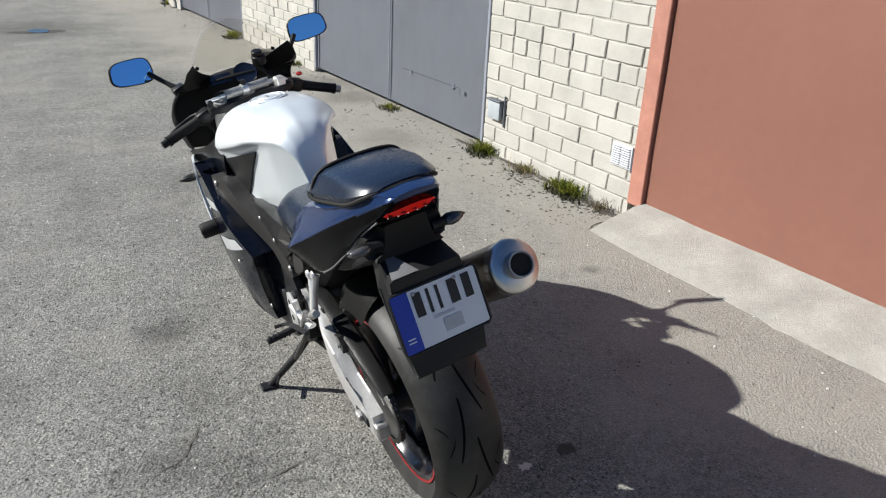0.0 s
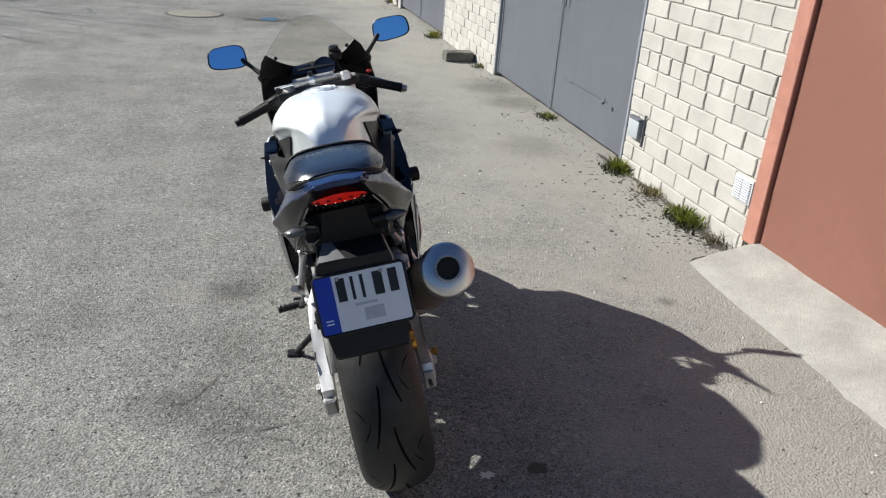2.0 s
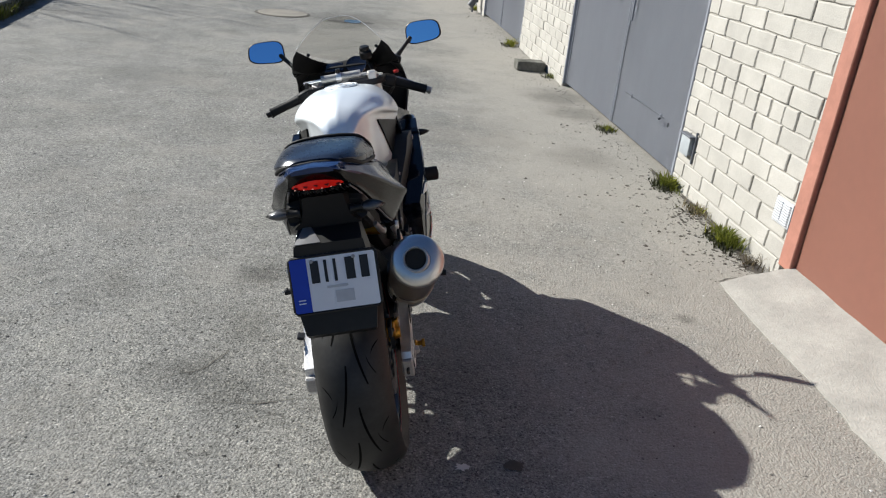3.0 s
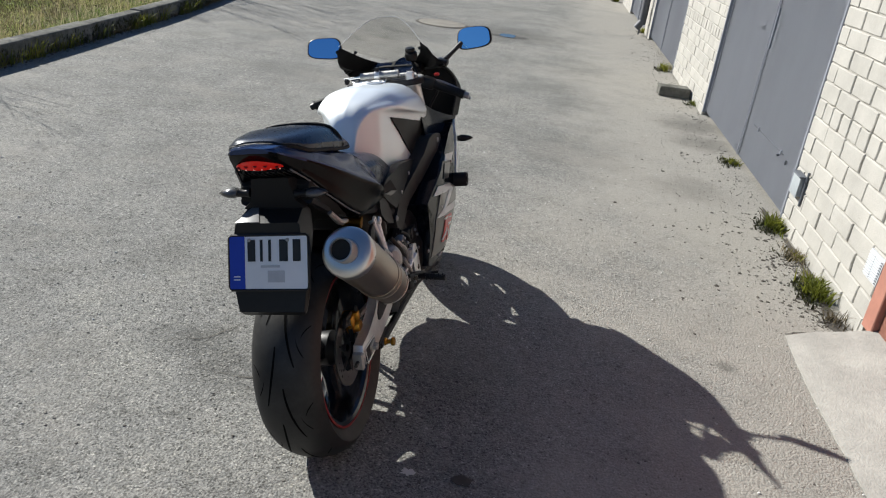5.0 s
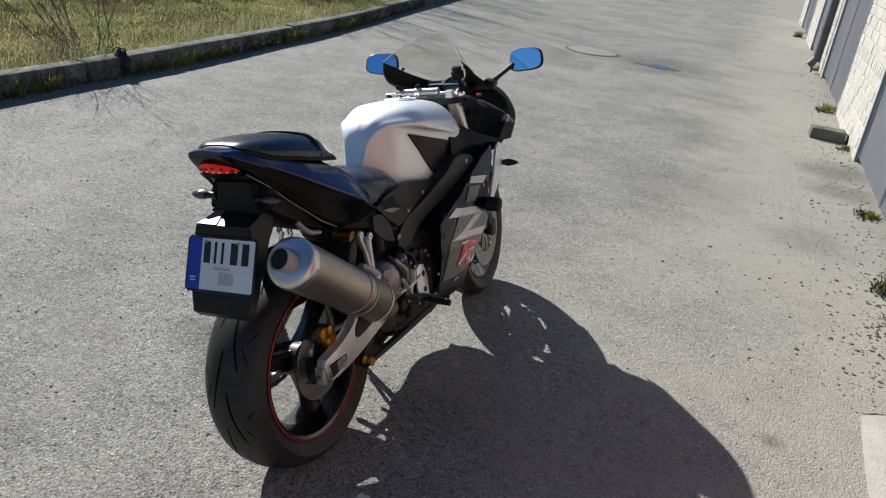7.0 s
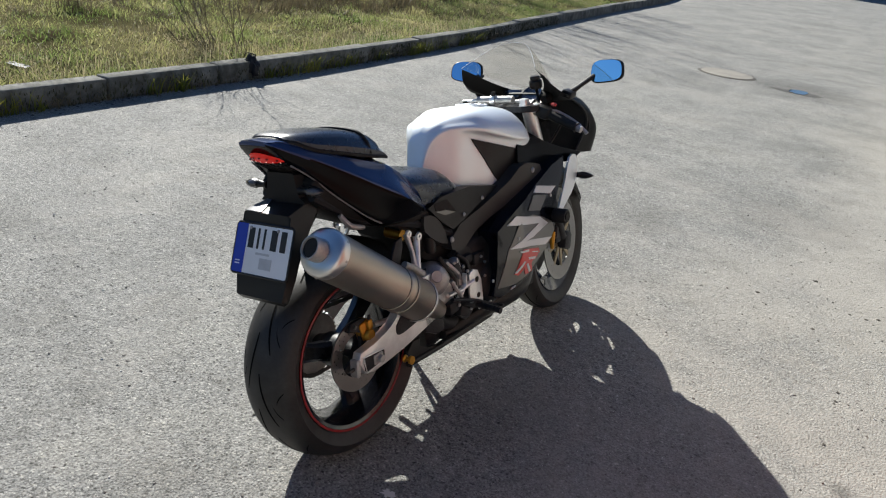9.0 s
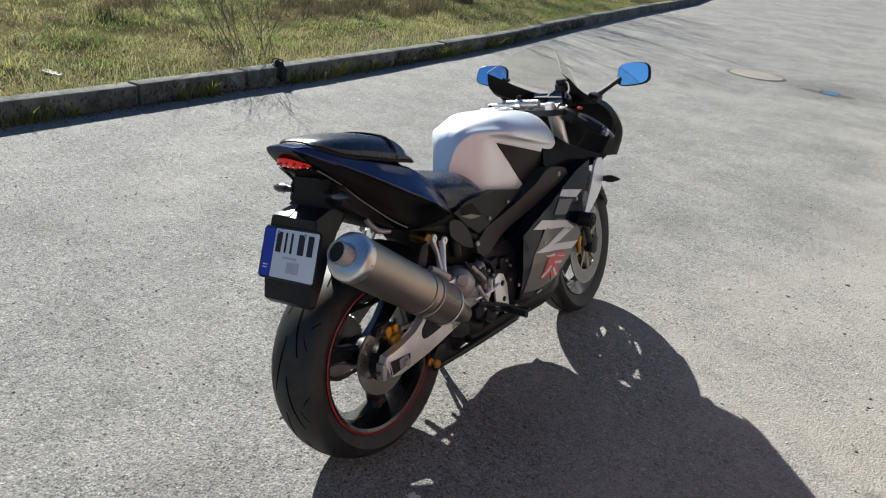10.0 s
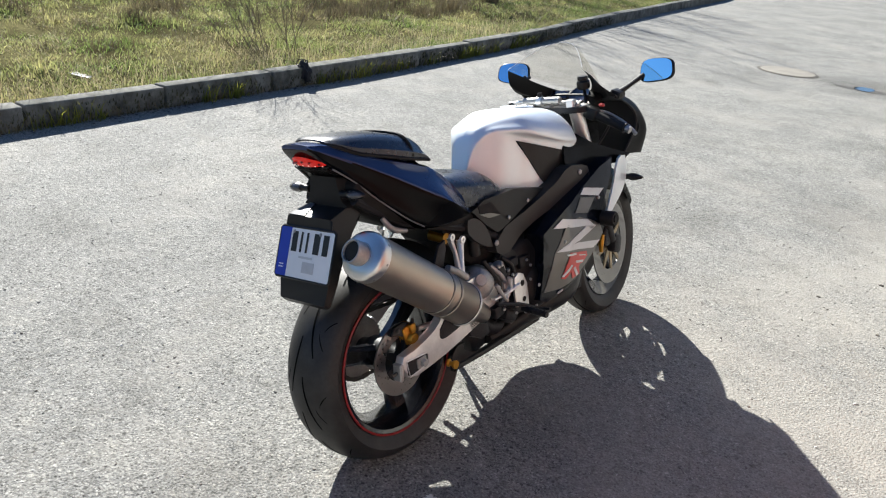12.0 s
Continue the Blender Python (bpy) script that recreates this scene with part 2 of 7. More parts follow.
SILVER = surf("silver_metallic_paint", (0.80, 0.845, 0.87), 0.46, metal=0.50, var=0.02, big=4, fine=20, coat=0.6, rvar=0.05)
SILVER_DECAL = surf("silver_white_stripe", (0.60, 0.61, 0.63), 0.3, metal=0.2, var=0.05, coat=0.5)
GREY_PAINT = surf("gunmetal_grey_paint", (0.105, 0.100, 0.094), 0.3, metal=0.5, var=0.08, coat=0.6)
FRAME_GREY = surf("dark_grey_frame_cover", (0.026, 0.0245, 0.024), 0.5, var=0.12, big=12, fine=90, spec=0.4)
RIM_RED = surf("dark_red_rim_tape", (0.26, 0.012, 0.016), 0.4, var=0.2, big=30)
RED_GLOSS = surf("red_decal", (0.58, 0.03, 0.025), 0.3, var=0.08, coat=0.3)
ALLOY = surf("polished_alloy", (0.80, 0.79, 0.78), 0.36, metal=0.65, var=0.10, big=16, fine=120, bump=0.05)
CAST_ALLOY = surf("cast_alloy", (0.45, 0.44, 0.43), 0.5, metal=0.8, var=0.2, big=20, fine=160, bump=0.3, bscale=500)
DARK_METAL = surf("dark_engine_metal", (0.028, 0.028, 0.031), 0.5, metal=0.4, var=0.3, big=20, fine=120, bump=0.2, spec=0.3)
TITANIUM = surf("brushed_titanium", (0.40, 0.355, 0.305), 0.42, metal=1.0, var=0.06, big=6, fine=220, rvar=0.3)
BRIGHT_TITANIUM = surf("bright_muffler_cap", (0.66, 0.645, 0.63), 0.34, metal=1.0, var=0.06, fine=220, rvar=0.3)
ROTOR = surf("brake_rotor_steel", (0.34, 0.33, 0.32), 0.38, metal=1.0, var=0.15, fine=200)
GOLD = surf("gold_anodised", (0.50, 0.25, 0.035), 0.36, metal=0.85, var=0.15, big=20, fine=120)
BRONZE = surf("dull_bronze_carrier", (0.34, 0.27, 0.17), 0.4, metal=0.8, var=0.15, big=20, fine=120)
CHAIN_STEEL = surf("oily_chain_steel", (0.13, 0.125, 0.12), 0.45, metal=0.9, var=0.3, fine=200)
# soot inside the outlet; elsewhere flat near-black stands for shaded hollows
SOOT_SHADE = surf("soot_and_hollow_shade", (0.012, 0.011, 0.010), 0.9)
BLUE_MIRROR = surf("blue_tinted_mirror", (0.38, 0.69, 1.0), 0.03, metal=1.0, var=0.0, rvar=0.0)
PLATE_WHITE = surf("reflective_plate_white", (0.74, 0.76, 0.79), 0.35, var=0.04, fine=30)
PLATE_BLUE = surf("plate_blue", (0.012, 0.045, 0.42), 0.35, var=0.05)
INK = surf("black_plate_ink", (0.012, 0.012, 0.012), 0.5)
FAINT_INK = surf("faint_grey_print", (0.50, 0.52, 0.55), 0.5)
TAIL_RED = surf("red_tail_lens", (0.62, 0.010, 0.008), 0.25, var=0.1, big=60, fine=200, coat=0.15)
glow = TAIL_RED.node_tree.nodes["Principled BSDF"]
glow.inputs["Emission Color"].default_value, glow.inputs["Emission Strength"].default_value = (1.0, 0.04, 0.025, 1), 0.08
LED = surf("lit_tail_diode", (0.8, 0.5, 0.45), 0.3)
glow = LED.node_tree.nodes["Principled BSDF"]
glow.inputs["Emission Color"].default_value, glow.inputs["Emission Strength"].default_value = (1.0, 0.45, 0.38, 1), 0.25
TAIL_DARK = surf("dark_red_lens_pit", (0.16, 0.006, 0.006), 0.3, var=0.1)
AMBER_RED = surf("reddish_lens", (0.45, 0.06, 0.03), 0.15, coat=1.0)
CLEAR_LENS = surf("clear_plastic_lens", (0.085, 0.085, 0.088), 0.2, metal=0.1, var=0.25, big=60, fine=200, coat=0.5)
DIAL = surf("dial_glass", (0.01, 0.014, 0.03), 0.05, var=0.05, coat=1.0)
SCREEN = clear_material("tinted_screen_plastic", (0.95, 0.945, 0.93))
WATER = surf("puddle_water", (0.035, 0.032, 0.028), 0.03, var=0.1, rvar=0.1)
WET = surf("damp_asphalt", (0.07, 0.066, 0.06), 0.9, var=0.3, big=12, fine=120, bump=0.5, bscale=160)
BAG = surf("dark_cloth", (0.012, 0.012, 0.016), 0.7, var=0.3, bump=0.4, bscale=80)
WOODS = surf("unseen_woods", (0.055, 0.048, 0.036), 1.0, var=0.45, big=0.35, fine=2.5, spec=0.0, tone=(0.10, 0.095, 0.06))
PVC = surf("white_plastic", (0.52, 0.535, 0.56), 0.45, var=0.06)
BOX_PAINT = surf("pale_grey_box_paint", (0.35, 0.38, 0.40), 0.55, var=0.1, big=9)
PIPE_PAINT = surf("drainpipe_zinc", (0.12, 0.125, 0.135), 0.6, metal=0.2, var=0.15)
PAPER = surf("pale_litter", (0.10, 0.105, 0.11), 0.7, var=0.06)


# ---- mesh tools ----
def part(name, bm, mat, parent=None, label="", sharp=35):
    """Links a bmesh as one mesh object, under parent if there is one."""
    me = bpy.data.meshes.new(name)
    bmesh.ops.recalc_face_normals(bm, faces=bm.faces)
    bm.to_mesh(me)
    bm.free()
    me.polygons.foreach_set("use_smooth", [True] * len(me.polygons))
    me.set_sharp_from_angle(angle=radians(sharp))
    for m in mat if isinstance(mat, (list, tuple)) else [mat]:
        me.materials.append(m)
    ob = new(name, me)
    if parent:
        ob.parent = parent
    if label:
        ob["label"] = label
    return ob


def raw(name, verts, faces, mat, parent=None, smooth=False):
    me = bpy.data.meshes.new(name)
    me.from_pydata(verts, [], faces)
    me.materials.append(mat)
    if smooth:
        me.polygons.foreach_set("use_smooth", [True] * len(me.polygons))
    ob = new(name, me)
    if parent:
        ob.parent = parent
    return ob


def rise(pts, k):
    """A smooth curve through pts, k steps to a span."""
    p = [Vector(q) for q in pts]
    p = [p[0] * 2 - p[1], *p, p[-1] * 2 - p[-2]]
    out = []
    for a, b, c, d in zip(p, p[1:], p[2:], p[3:]):
        for i in range(k):
            t = i / k
            out.append(0.5 * (2 * b + (c - a) * t + (2 * a - 5 * b + 4 * c - d) * t * t + (3 * b - a - 3 * c + d) * t ** 3))
    return out + [p[-2]]


def skin(bm, rings, closed=True, caps=True):
    rows = [[bm.verts.new(v) for v in r] for r in rings]
    n = len(rows[0])
    for a, b in zip(rows, rows[1:]):
        for i in range(n if closed else n - 1):
            q = [a[i], a[(i + 1) % n], b[(i + 1) % n], b[i]]
            if len({tuple(v.co) for v in q}) > 2:
                bm.faces.new(q)
    if caps and closed:
        bm.faces.new(rows[0])
        bm.faces.new(rows[-1])
    return rows


def body(sections, around=4, along=4, caps=True, mirrored=True):
    """A lofted shell from half profiles (y, [(x, z), ...]) along y, the same on both sides."""
    prof = []
    for y, pts in sections:
        half = rise([(x, y, z) for x, z in pts], around)
        prof.append(half)
    cols = [rise([r[i] for r in prof], along) for i in range(len(prof[0]))]
    rings = []
    for j in range(len(cols[0])):
        right = [c[j] for c in cols]
        left = [Vector((-v.x, v.y, v.z)) for v in reversed(right)]
        rings.append(right + left)
    bm = bmesh.new()
    skin(bm, rings, True, caps)
    bmesh.ops.remove_doubles(bm, verts=bm.verts, dist=0.0003)
    return bm


def tube(path, r, seg=10, smooth=0, bm=None, flat=1.0):
    """A round bar along a path; r is one radius or one for each point."""
    pts = [Vector(p) for p in path]
    rad = list(r) if isinstance(r, (list, tuple)) else [r] * len(pts)
    if smooth and len(pts) > 2:
        rr = rise([(q, 0, 0) for q in rad], smooth)
        pts, rad = rise(pts, smooth), [v.x for v in rr]
    bm = bm or bmesh.new()
    rings, side = [], None
    for i, p in enumerate(pts):
        d = (pts[min(i + 1, len(pts) - 1)] - pts[max(i - 1, 0)]).normalized()
        if side is None:
            side = d.cross(Vector((0, 0, 1)) if abs(d.z) < 0.9 else Vector((0, 1, 0))).normalized()
        side = (side - d * side.dot(d)).normalized()
        up = side.cross(d)
        rings.append([p + rad[i] * (math.cos(a) * side + math.sin(a) * up * flat) for a in (2 * math.pi * k / seg for k in range(seg))])
    skin(bm, rings)
    return bm


def lathe(profile, seg=32, bm=None, close=False):
    """Turns (radius, height) about z."""
    bm = bm or bmesh.new()
    rings = [[(r * math.cos(2 * math.pi * k / seg), r * math.sin(2 * math.pi * k / seg), h) for k in range(seg)] for r, h in profile]
    if close:
        rings.append(rings[0])
    skin(bm, rings, True, not close and profile[0][0] > 0.0005)
    bmesh.ops.remove_doubles(bm, verts=bm.verts, dist=0.00005)
    return bm


def block(size, at=(0, 0, 0), bevel=0.0, turn=(0, 0, 0), bm=None, seg=1):
    out = bm or bmesh.new()
    m = pose(*at, *turn) @ Matrix.Diagonal((*size, 1))
    made = bmesh.ops.create_cube(out, size=1, matrix=m)["verts"]
    if bevel:
        edges = list({e for v in made for e in v.link_edges})
        bmesh.ops.bevel(out, geom=edges, offset=bevel, segments=seg, affect="EDGES", profile=0.5)
    return out


def slab(outline, thick, axis="x", at=0.0, bevel=0.0, smooth=0, bm=None, holes=()):
    """A plate of that outline: (y, z) pairs for axis x, (x, z) for y, (x, y) for z; its middle plane lies at `at`."""
    bm = bm or bmesh.new()
    if smooth:
        o = rise([(*p, 0) for p in [*outline, outline[0]]], smooth)[:-1]
        outline = [(v.x, v.y) for v in o]

    def spot(p, h):
        return {"x": (at + h, p[0], p[1]), "y": (p[0], at + h, p[1]), "z": (p[0], p[1], at + h)}[axis]
    a = [bm.verts.new(spot(p, -thick / 2)) for p in outline]
    b = [bm.verts.new(spot(p, thick / 2)) for p in outline]
    faces = [bm.faces.new(a), bm.faces.new(list(reversed(b)))]
    n = len(a)
    for i in range(n):
        faces.append(bm.faces.new((a[i], b[i], b[(i + 1) % n], a[(i + 1) % n])))
    if bevel:
        edges = list(set(faces[0].edges) | set(faces[1].edges))
        bmesh.ops.bevel(bm, geom=edges, offset=bevel, segments=2, affect="EDGES", profile=0.6)
    return bm


def on_side(outline, fx, thick=0.004, smooth=0, side=1, cuts=3, proud=0.0):
    """A curved panel: an outline in (y, z) laid on the side surface x = fx(y, z)."""
    if smooth:
        o = rise([(*p, 0) for p in [*outline, outline[0]]], smooth)[:-1]
        outline = [(v.x, v.y) for v in o]
    bm = bmesh.new()
    bm.faces.new([bm.verts.new((0, y, z)) for y, z in outline])
    bmesh.ops.triangulate(bm, faces=bm.faces)
    if cuts:
        bmesh.ops.subdivide_edges(bm, edges=bm.edges, cuts=cuts, use_grid_fill=True)
    bmesh.ops.recalc_face_normals(bm, faces=bm.faces)
    got = bmesh.ops.extrude_face_region(bm, geom=list(bm.faces))
    top = {v for v in got["geom"] if isinstance(v, bmesh.types.BMVert)}
    for v in bm.verts:
        v.co.x = side * (fx(v.co.y, v.co.z) + proud + (0 if v in top else -thick))
    return bm


def move(bm, m):
    bmesh.ops.transform(bm, matrix=m, verts=bm.verts)
    return bm


def to_x(at, side=1):
    """From the z axis to an axle along x."""
    return pose(*at, 0, 90 * side, 0)


def thing(name, label, category, at=None, group="", kind=""):
    ob = new(name)
    ob.empty_display_size = 0.1
    if at is not None:
        ob.matrix_basis = at
    return tagged(ob, label, category, group, kind)


rnd = random.Random(7)


# ---- ground ----
WALL = 2.924
bm = bmesh.new()
bmesh.ops.create_grid(bm, x_segments=60, y_segments=60, size=1)
for v in bm.verts:
    s = [math.copysign(abs(c) ** 3.0, c) * 2500 for c in v.co[:2]]
    v.co = (s[0], s[1] + 4, 0.0)
ground = tagged(part("ground", bm, ASPHALT), "worn pale grey asphalt yard with fine stone chips", "ground", kind="structure")

# ground kept flat; loose bits lie on it
KERB_LINE = [(-2.66, -40), (-2.66, -10), (-2.66, 0), (-2.66, 5.0), (-2.73, 6.6), (-2.90, 8.8), (-3.2, 11.0), (-3.65, 15.0), (-4.1, 20.0), (-6.5, 34.0), (-14, 60.0)]


def kerb_x(y):
    for (xa, ya), (xb, yb) in zip(KERB_LINE, KERB_LINE[1:]):
        if y <= yb:
            return xa + (xb - xa) * (y - ya) / (yb - ya)
    return KERB_LINE[-1][0]


KERB_H, KERB_W = 0.15, 0.14
# turf sheet behind the kerb
verts, faces = [], []
ys = [-40 + i * 4 for i in range(10)] + [i * 0.35 for i in range(60)] + [21 + i * 3 for i in range(14)]
steps = [0, 0.15, 0.4, 0.8, 1.3, 1.9, 2.6, 3.4, 4.4, 5.6, 7, 9, 12, 16, 22, 35, 60, 120]
for y in ys:
    for s in steps:
        x = kerb_x(y) - KERB_W + 0.01 - s
        h = KERB_H - 0.025 + (0.05 * noise.noise((x * 0.9, y * 0.9, 0)) + 0.03 * noise.noise((x * 3, y * 3, 4)) + 0.03) * min(1, s / 0.5)
        verts.append((x, y, h))
k = len(steps)
for i in range(len(ys) - 1):
    for j in range(k - 1):
        a = i * k + j
        faces.append((a, a + k, a + k + 1, a + 1))
turf = tagged(raw("turf", verts, faces, SOIL, smooth=True), "rough spring turf verge behind the kerb", "lawn", kind="structure")


def turf_z(x, y):
    s = kerb_x(y) - KERB_W + 0.01 - x
    return KERB_H - 0.025 + (0.05 * noise.noise((x * 0.9, y * 0.9, 0)) + 0.03 * noise.noise((x * 3, y * 3, 4)) + 0.03) * min(1, max(0, s) / 0.5)


def blades(name, spots, mat, label, low, high, wide, lean=0.5, kind="stuff", cat="grass"):
    """Many bent blades, two faces each, rooted at spots (x, y, z)."""
    v, f = [], []
    for x, y, z in spots:
        a = rnd.uniform(0, 2 * math.pi)
        h = rnd.uniform(low, high)
        d = rnd.uniform(0.1, lean) * h
        w = wide * rnd.uniform(0.6, 1.3)
        ca, sa = math.cos(a), math.sin(a)
        b = rnd.uniform(0, 2 * math.pi)
        dx, dy = d * math.cos(b), d * math.sin(b)
        n = len(v)
        v += [(x - ca * w, y - sa * w, z - 0.01), (x + ca * w, y + sa * w, z - 0.01),
              (x + dx * 0.4 + ca * w * 0.7, y + dy * 0.4 + sa * w * 0.7, z + h * 0.6), (x + dx * 0.4 - ca * w * 0.7, y + dy * 0.4 - sa * w * 0.7, z + h * 0.6),
              (x + dx, y + dy, z + h)]
        f += [(n, n + 1, n + 2, n + 3), (n + 3, n + 2, n + 4)]
    return tagged(raw(name, v, f, mat), label, cat, kind=kind)


def turf_spots(count, clump, x_far, dense=1.0, thr=-0.2):
    out = []
    while len(out) < count:
        y = rnd.uniform(0.3, 16)
        x = kerb_x(y) - KERB_W - x_far * rnd.random() ** 1.5
        if noise.noise((x * 1.2, y * 1.2, clump)) + rnd.uniform(-0.3, 0.3) < thr:
            continue
        out.append((x, y, turf_z(x, y)))
    return out


blades("grass", turf_spots(95000, 2.0, 8.5, thr=-0.30), GRASS, "short uneven yellow-green spring grass", 0.012, 0.05, 0.0040, 2.2)
blades("dry_grass", turf_spots(52000, 9.0, 8.5, thr=-0.05), STRAW, "flattened dry straw-coloured grass", 0.010, 0.035, 0.0026, 3.0)
dead = []
for _ in range(190):
    cy, cx, r = rnd.uniform(0.5, 15), 6.5 * rnd.random() ** 0.9, rnd.uniform(0.05, 0.16)
    for _ in range(60):
        yy = cy + rnd.gauss(0, r)
        xx = kerb_x(yy) - KERB_W - 0.1 - abs(cx + rnd.gauss(0, r))
        dead.append((xx, yy, turf_z(xx, yy)))
blades("dead_grass", dead, DEAD, "brown dead grass clumps in the turf", 0.02, 0.075, 0.004, 1.6)
dark_tufts = []
for _ in range(170):
    cy, cx = rnd.uniform(1, 15), 6.5 * rnd.random() ** 0.8
    for _ in range(40):
        yy = cy + rnd.gauss(0, 0.07)
        xx = kerb_x(yy) - KERB_W - 0.15 - abs(cx + rnd.gauss(0, 0.07))
        dark_tufts.append((xx, yy, turf_z(xx, yy)))
blades("grass_tufts", dark_tufts, GRASS, "taller green grass tufts in the turf", 0.05, 0.12, 0.004, 1.2)
tall = []
for _ in range(1500):
    y = rnd.uniform(0.6, 9)
    x = kerb_x(y) - KERB_W + 0.02 - 0.45 * rnd.random() ** 2
    tall.append((x, y, KERB_H - 0.01))
blades("dry_grass_stalks", tall, STRAW, "thin dry stalks along the kerb", 0.05, 0.20, 0.0016, 0.7)

# kerb stones
kerb = thing("kerb", "weathered concrete kerb stones beside the turf", "kerb", kind="structure")
y = -6.77
joint = 0
while y < 34:
    ln = 1.0
    xa, xb = kerb_x(y), kerb_x(y + ln)
    bm = block((KERB_W, math.hypot(ln, xb - xa) - 0.012, KERB_H + 0.1), (0, 0, 0), 0.012, seg=2)
    for v in bm.verts:
        v.co += Vector(noise.noise_vector((v.co.x * 9 + joint, v.co.y * 5, v.co.z * 9))) * 0.006
    o = part("kerb_stone", bm, KERB, kerb, sharp=50)
    o.matrix_basis = pose((xa + xb) / 2 - KERB_W / 2 + rnd.uniform(-0.006, 0.006), y + ln / 2, KERB_H / 2 - 0.05 + rnd.uniform(-0.008, 0.008), rnd.uniform(-0.3, 0.3), rnd.uniform(-1.5, 1.5), math.degrees(math.atan2(xa - xb, ln)))
    y += ln
    joint += 1

weeds_kerb = []
for _ in range(34):
    cy, r = rnd.uniform(1.2, 9), rnd.uniform(0.03, 0.12)
    for _ in range(rnd.randint(10, 46)):
        yy = cy + rnd.gauss(0, r)
        weeds_kerb.append((kerb_x(yy) + abs(rnd.gauss(0.01, 0.025)), yy, 0))
blades("kerb_weeds", weeds_kerb, WEED, "small green weeds rooted at the foot of the kerb", 0.03, 0.16, 0.004, 1.2, cat="weeds")
blades("kerb_stalks", [(kerb_x(yy) + abs(rnd.gauss(0, 0.03)), yy, 0.0) for yy in (rnd.uniform(0.8, 10) for _ in range(1500))], DEAD, "dead stalks and litter at the foot of the kerb", 0.02, 0.12, 0.0018, 2.0, cat="weeds")


def twiggy(name, at, height, stems, label, cat, r0, spread, levels=2, seed=1, fan=0.28, lean=(0, 0), thin=0.5):
    """A leafless shrub or tree of forking round stems."""
    g = random.Random(seed)
    bm = bmesh.new()

    def grow(p, d, ln, r, lv):
        pts, q = [p], p
        for i in range(4):
            d = (d + Vector((g.gauss(0, 0.10), g.gauss(0, 0.10), g.gauss(0.03, 0.06)))).normalized()
            q = q + d * ln / 4
            pts.append(q)
        tube(pts, [r, r * 0.85, r * 0.7, r * 0.55, r * 0.3], 5 if r < 0.02 else 8, bm=bm)
        if lv:
            for i in range(g.randint(3, 5)):
                k2 = g.choice((1, 2, 2, 3, 3, 4))
                s = Vector((g.gauss(0, 1), g.gauss(0, 1), g.gauss(0.2, 0.5))).normalized()
                grow(pts[k2], (d * 0.8 + s * spread).normalized(), ln * g.uniform(0.4, 0.7), r * thin, lv - 1)
    for _ in range(stems):
        d = Vector((lean[0] + g.gauss(0, fan), lean[1] + g.gauss(0, fan), 1)).normalized()
        grow(Vector(at) + Vector((g.gauss(0, 0.05 if stems > 1 else 0), g.gauss(0, 0.08 if stems > 1 else 0), -0.03)), d, height * g.uniform(0.6, 1.0), r0, levels)
    return tagged(part(name, bm, TWIG), label, cat, group="bare " + cat + "s on the verge")


# dark moss, spread so that it also paints the kerb face's shade
moss = []
for _ in range(5000):
    yy, zz = rnd.uniform(0.5, 12), 0.125 * rnd.random() ** 1.7
    if noise.noise((yy * 2.2, zz * 9, 5)) + rnd.uniform(-0.35, 0.35) > -0.40:
        moss.append((kerb_x(yy) + rnd.uniform(-0.004, 0.008), yy, zz))
blades("kerb_moss_shade", moss, MOSS, "dark moss and dead grass, also standing for shade on the kerb face", 0.008, 0.026, 0.0045, 1.2, cat="moss")
far_tufts = []
for cx, cy, r in [(-5.57, 5.1, 0.10), (-5.32, 5.28, 0.08), (-5.94, 3.78, 0.12), (-5.0, 4.5, 0.06)] + [(rnd.uniform(-5.8, -4.2), rnd.uniform(6.4, 11), rnd.uniform(0.08, 0.22)) for _ in range(30)]:
    for _ in range(130):
        xx, yy = cx + rnd.gauss(0, r), cy + rnd.gauss(0, r)
        far_tufts.append((xx, yy, turf_z(xx, yy)))
blades("dead_tussocks", far_tufts, DEAD, "tall brown dead tussocks on the verge", 0.06, 0.20, 0.004, 0.9)
twiggy("bare_shrub", (-3.14, 4.53, KERB_H), 0.95, 11, "leafless brown shrub growing behind the kerb", "shrub", 0.0036, 0.60, 2, seed=4, fan=0.40, lean=(-0.85, -0.25))
twiggy("bare_shrub", (-3.00, 4.66, KERB_H), 0.95, 7, "leafless brown shrub growing behind the kerb", "shrub", 0.0036, 0.5, 2, seed=9, fan=0.15)
g_sap = random.Random(3)
for k in range(15):
    sy = 11.2 + 0.48 * k + g_sap.uniform(-0.3, 0.3)
    twiggy("bare_sapling", (-6.4 - 0.08 * k + g_sap.uniform(-0.7, 0.5), sy, KERB_H), g_sap.uniform(2.4, 3.7), 4, "thin leafless sapling clump standing on the verge", "sapling", 0.013, 0.36, 2, seed=40 + k, fan=0.16, thin=0.55)

# unseen woods added round the yard, raised sunward to darken the tail's reflections
ring_in = []
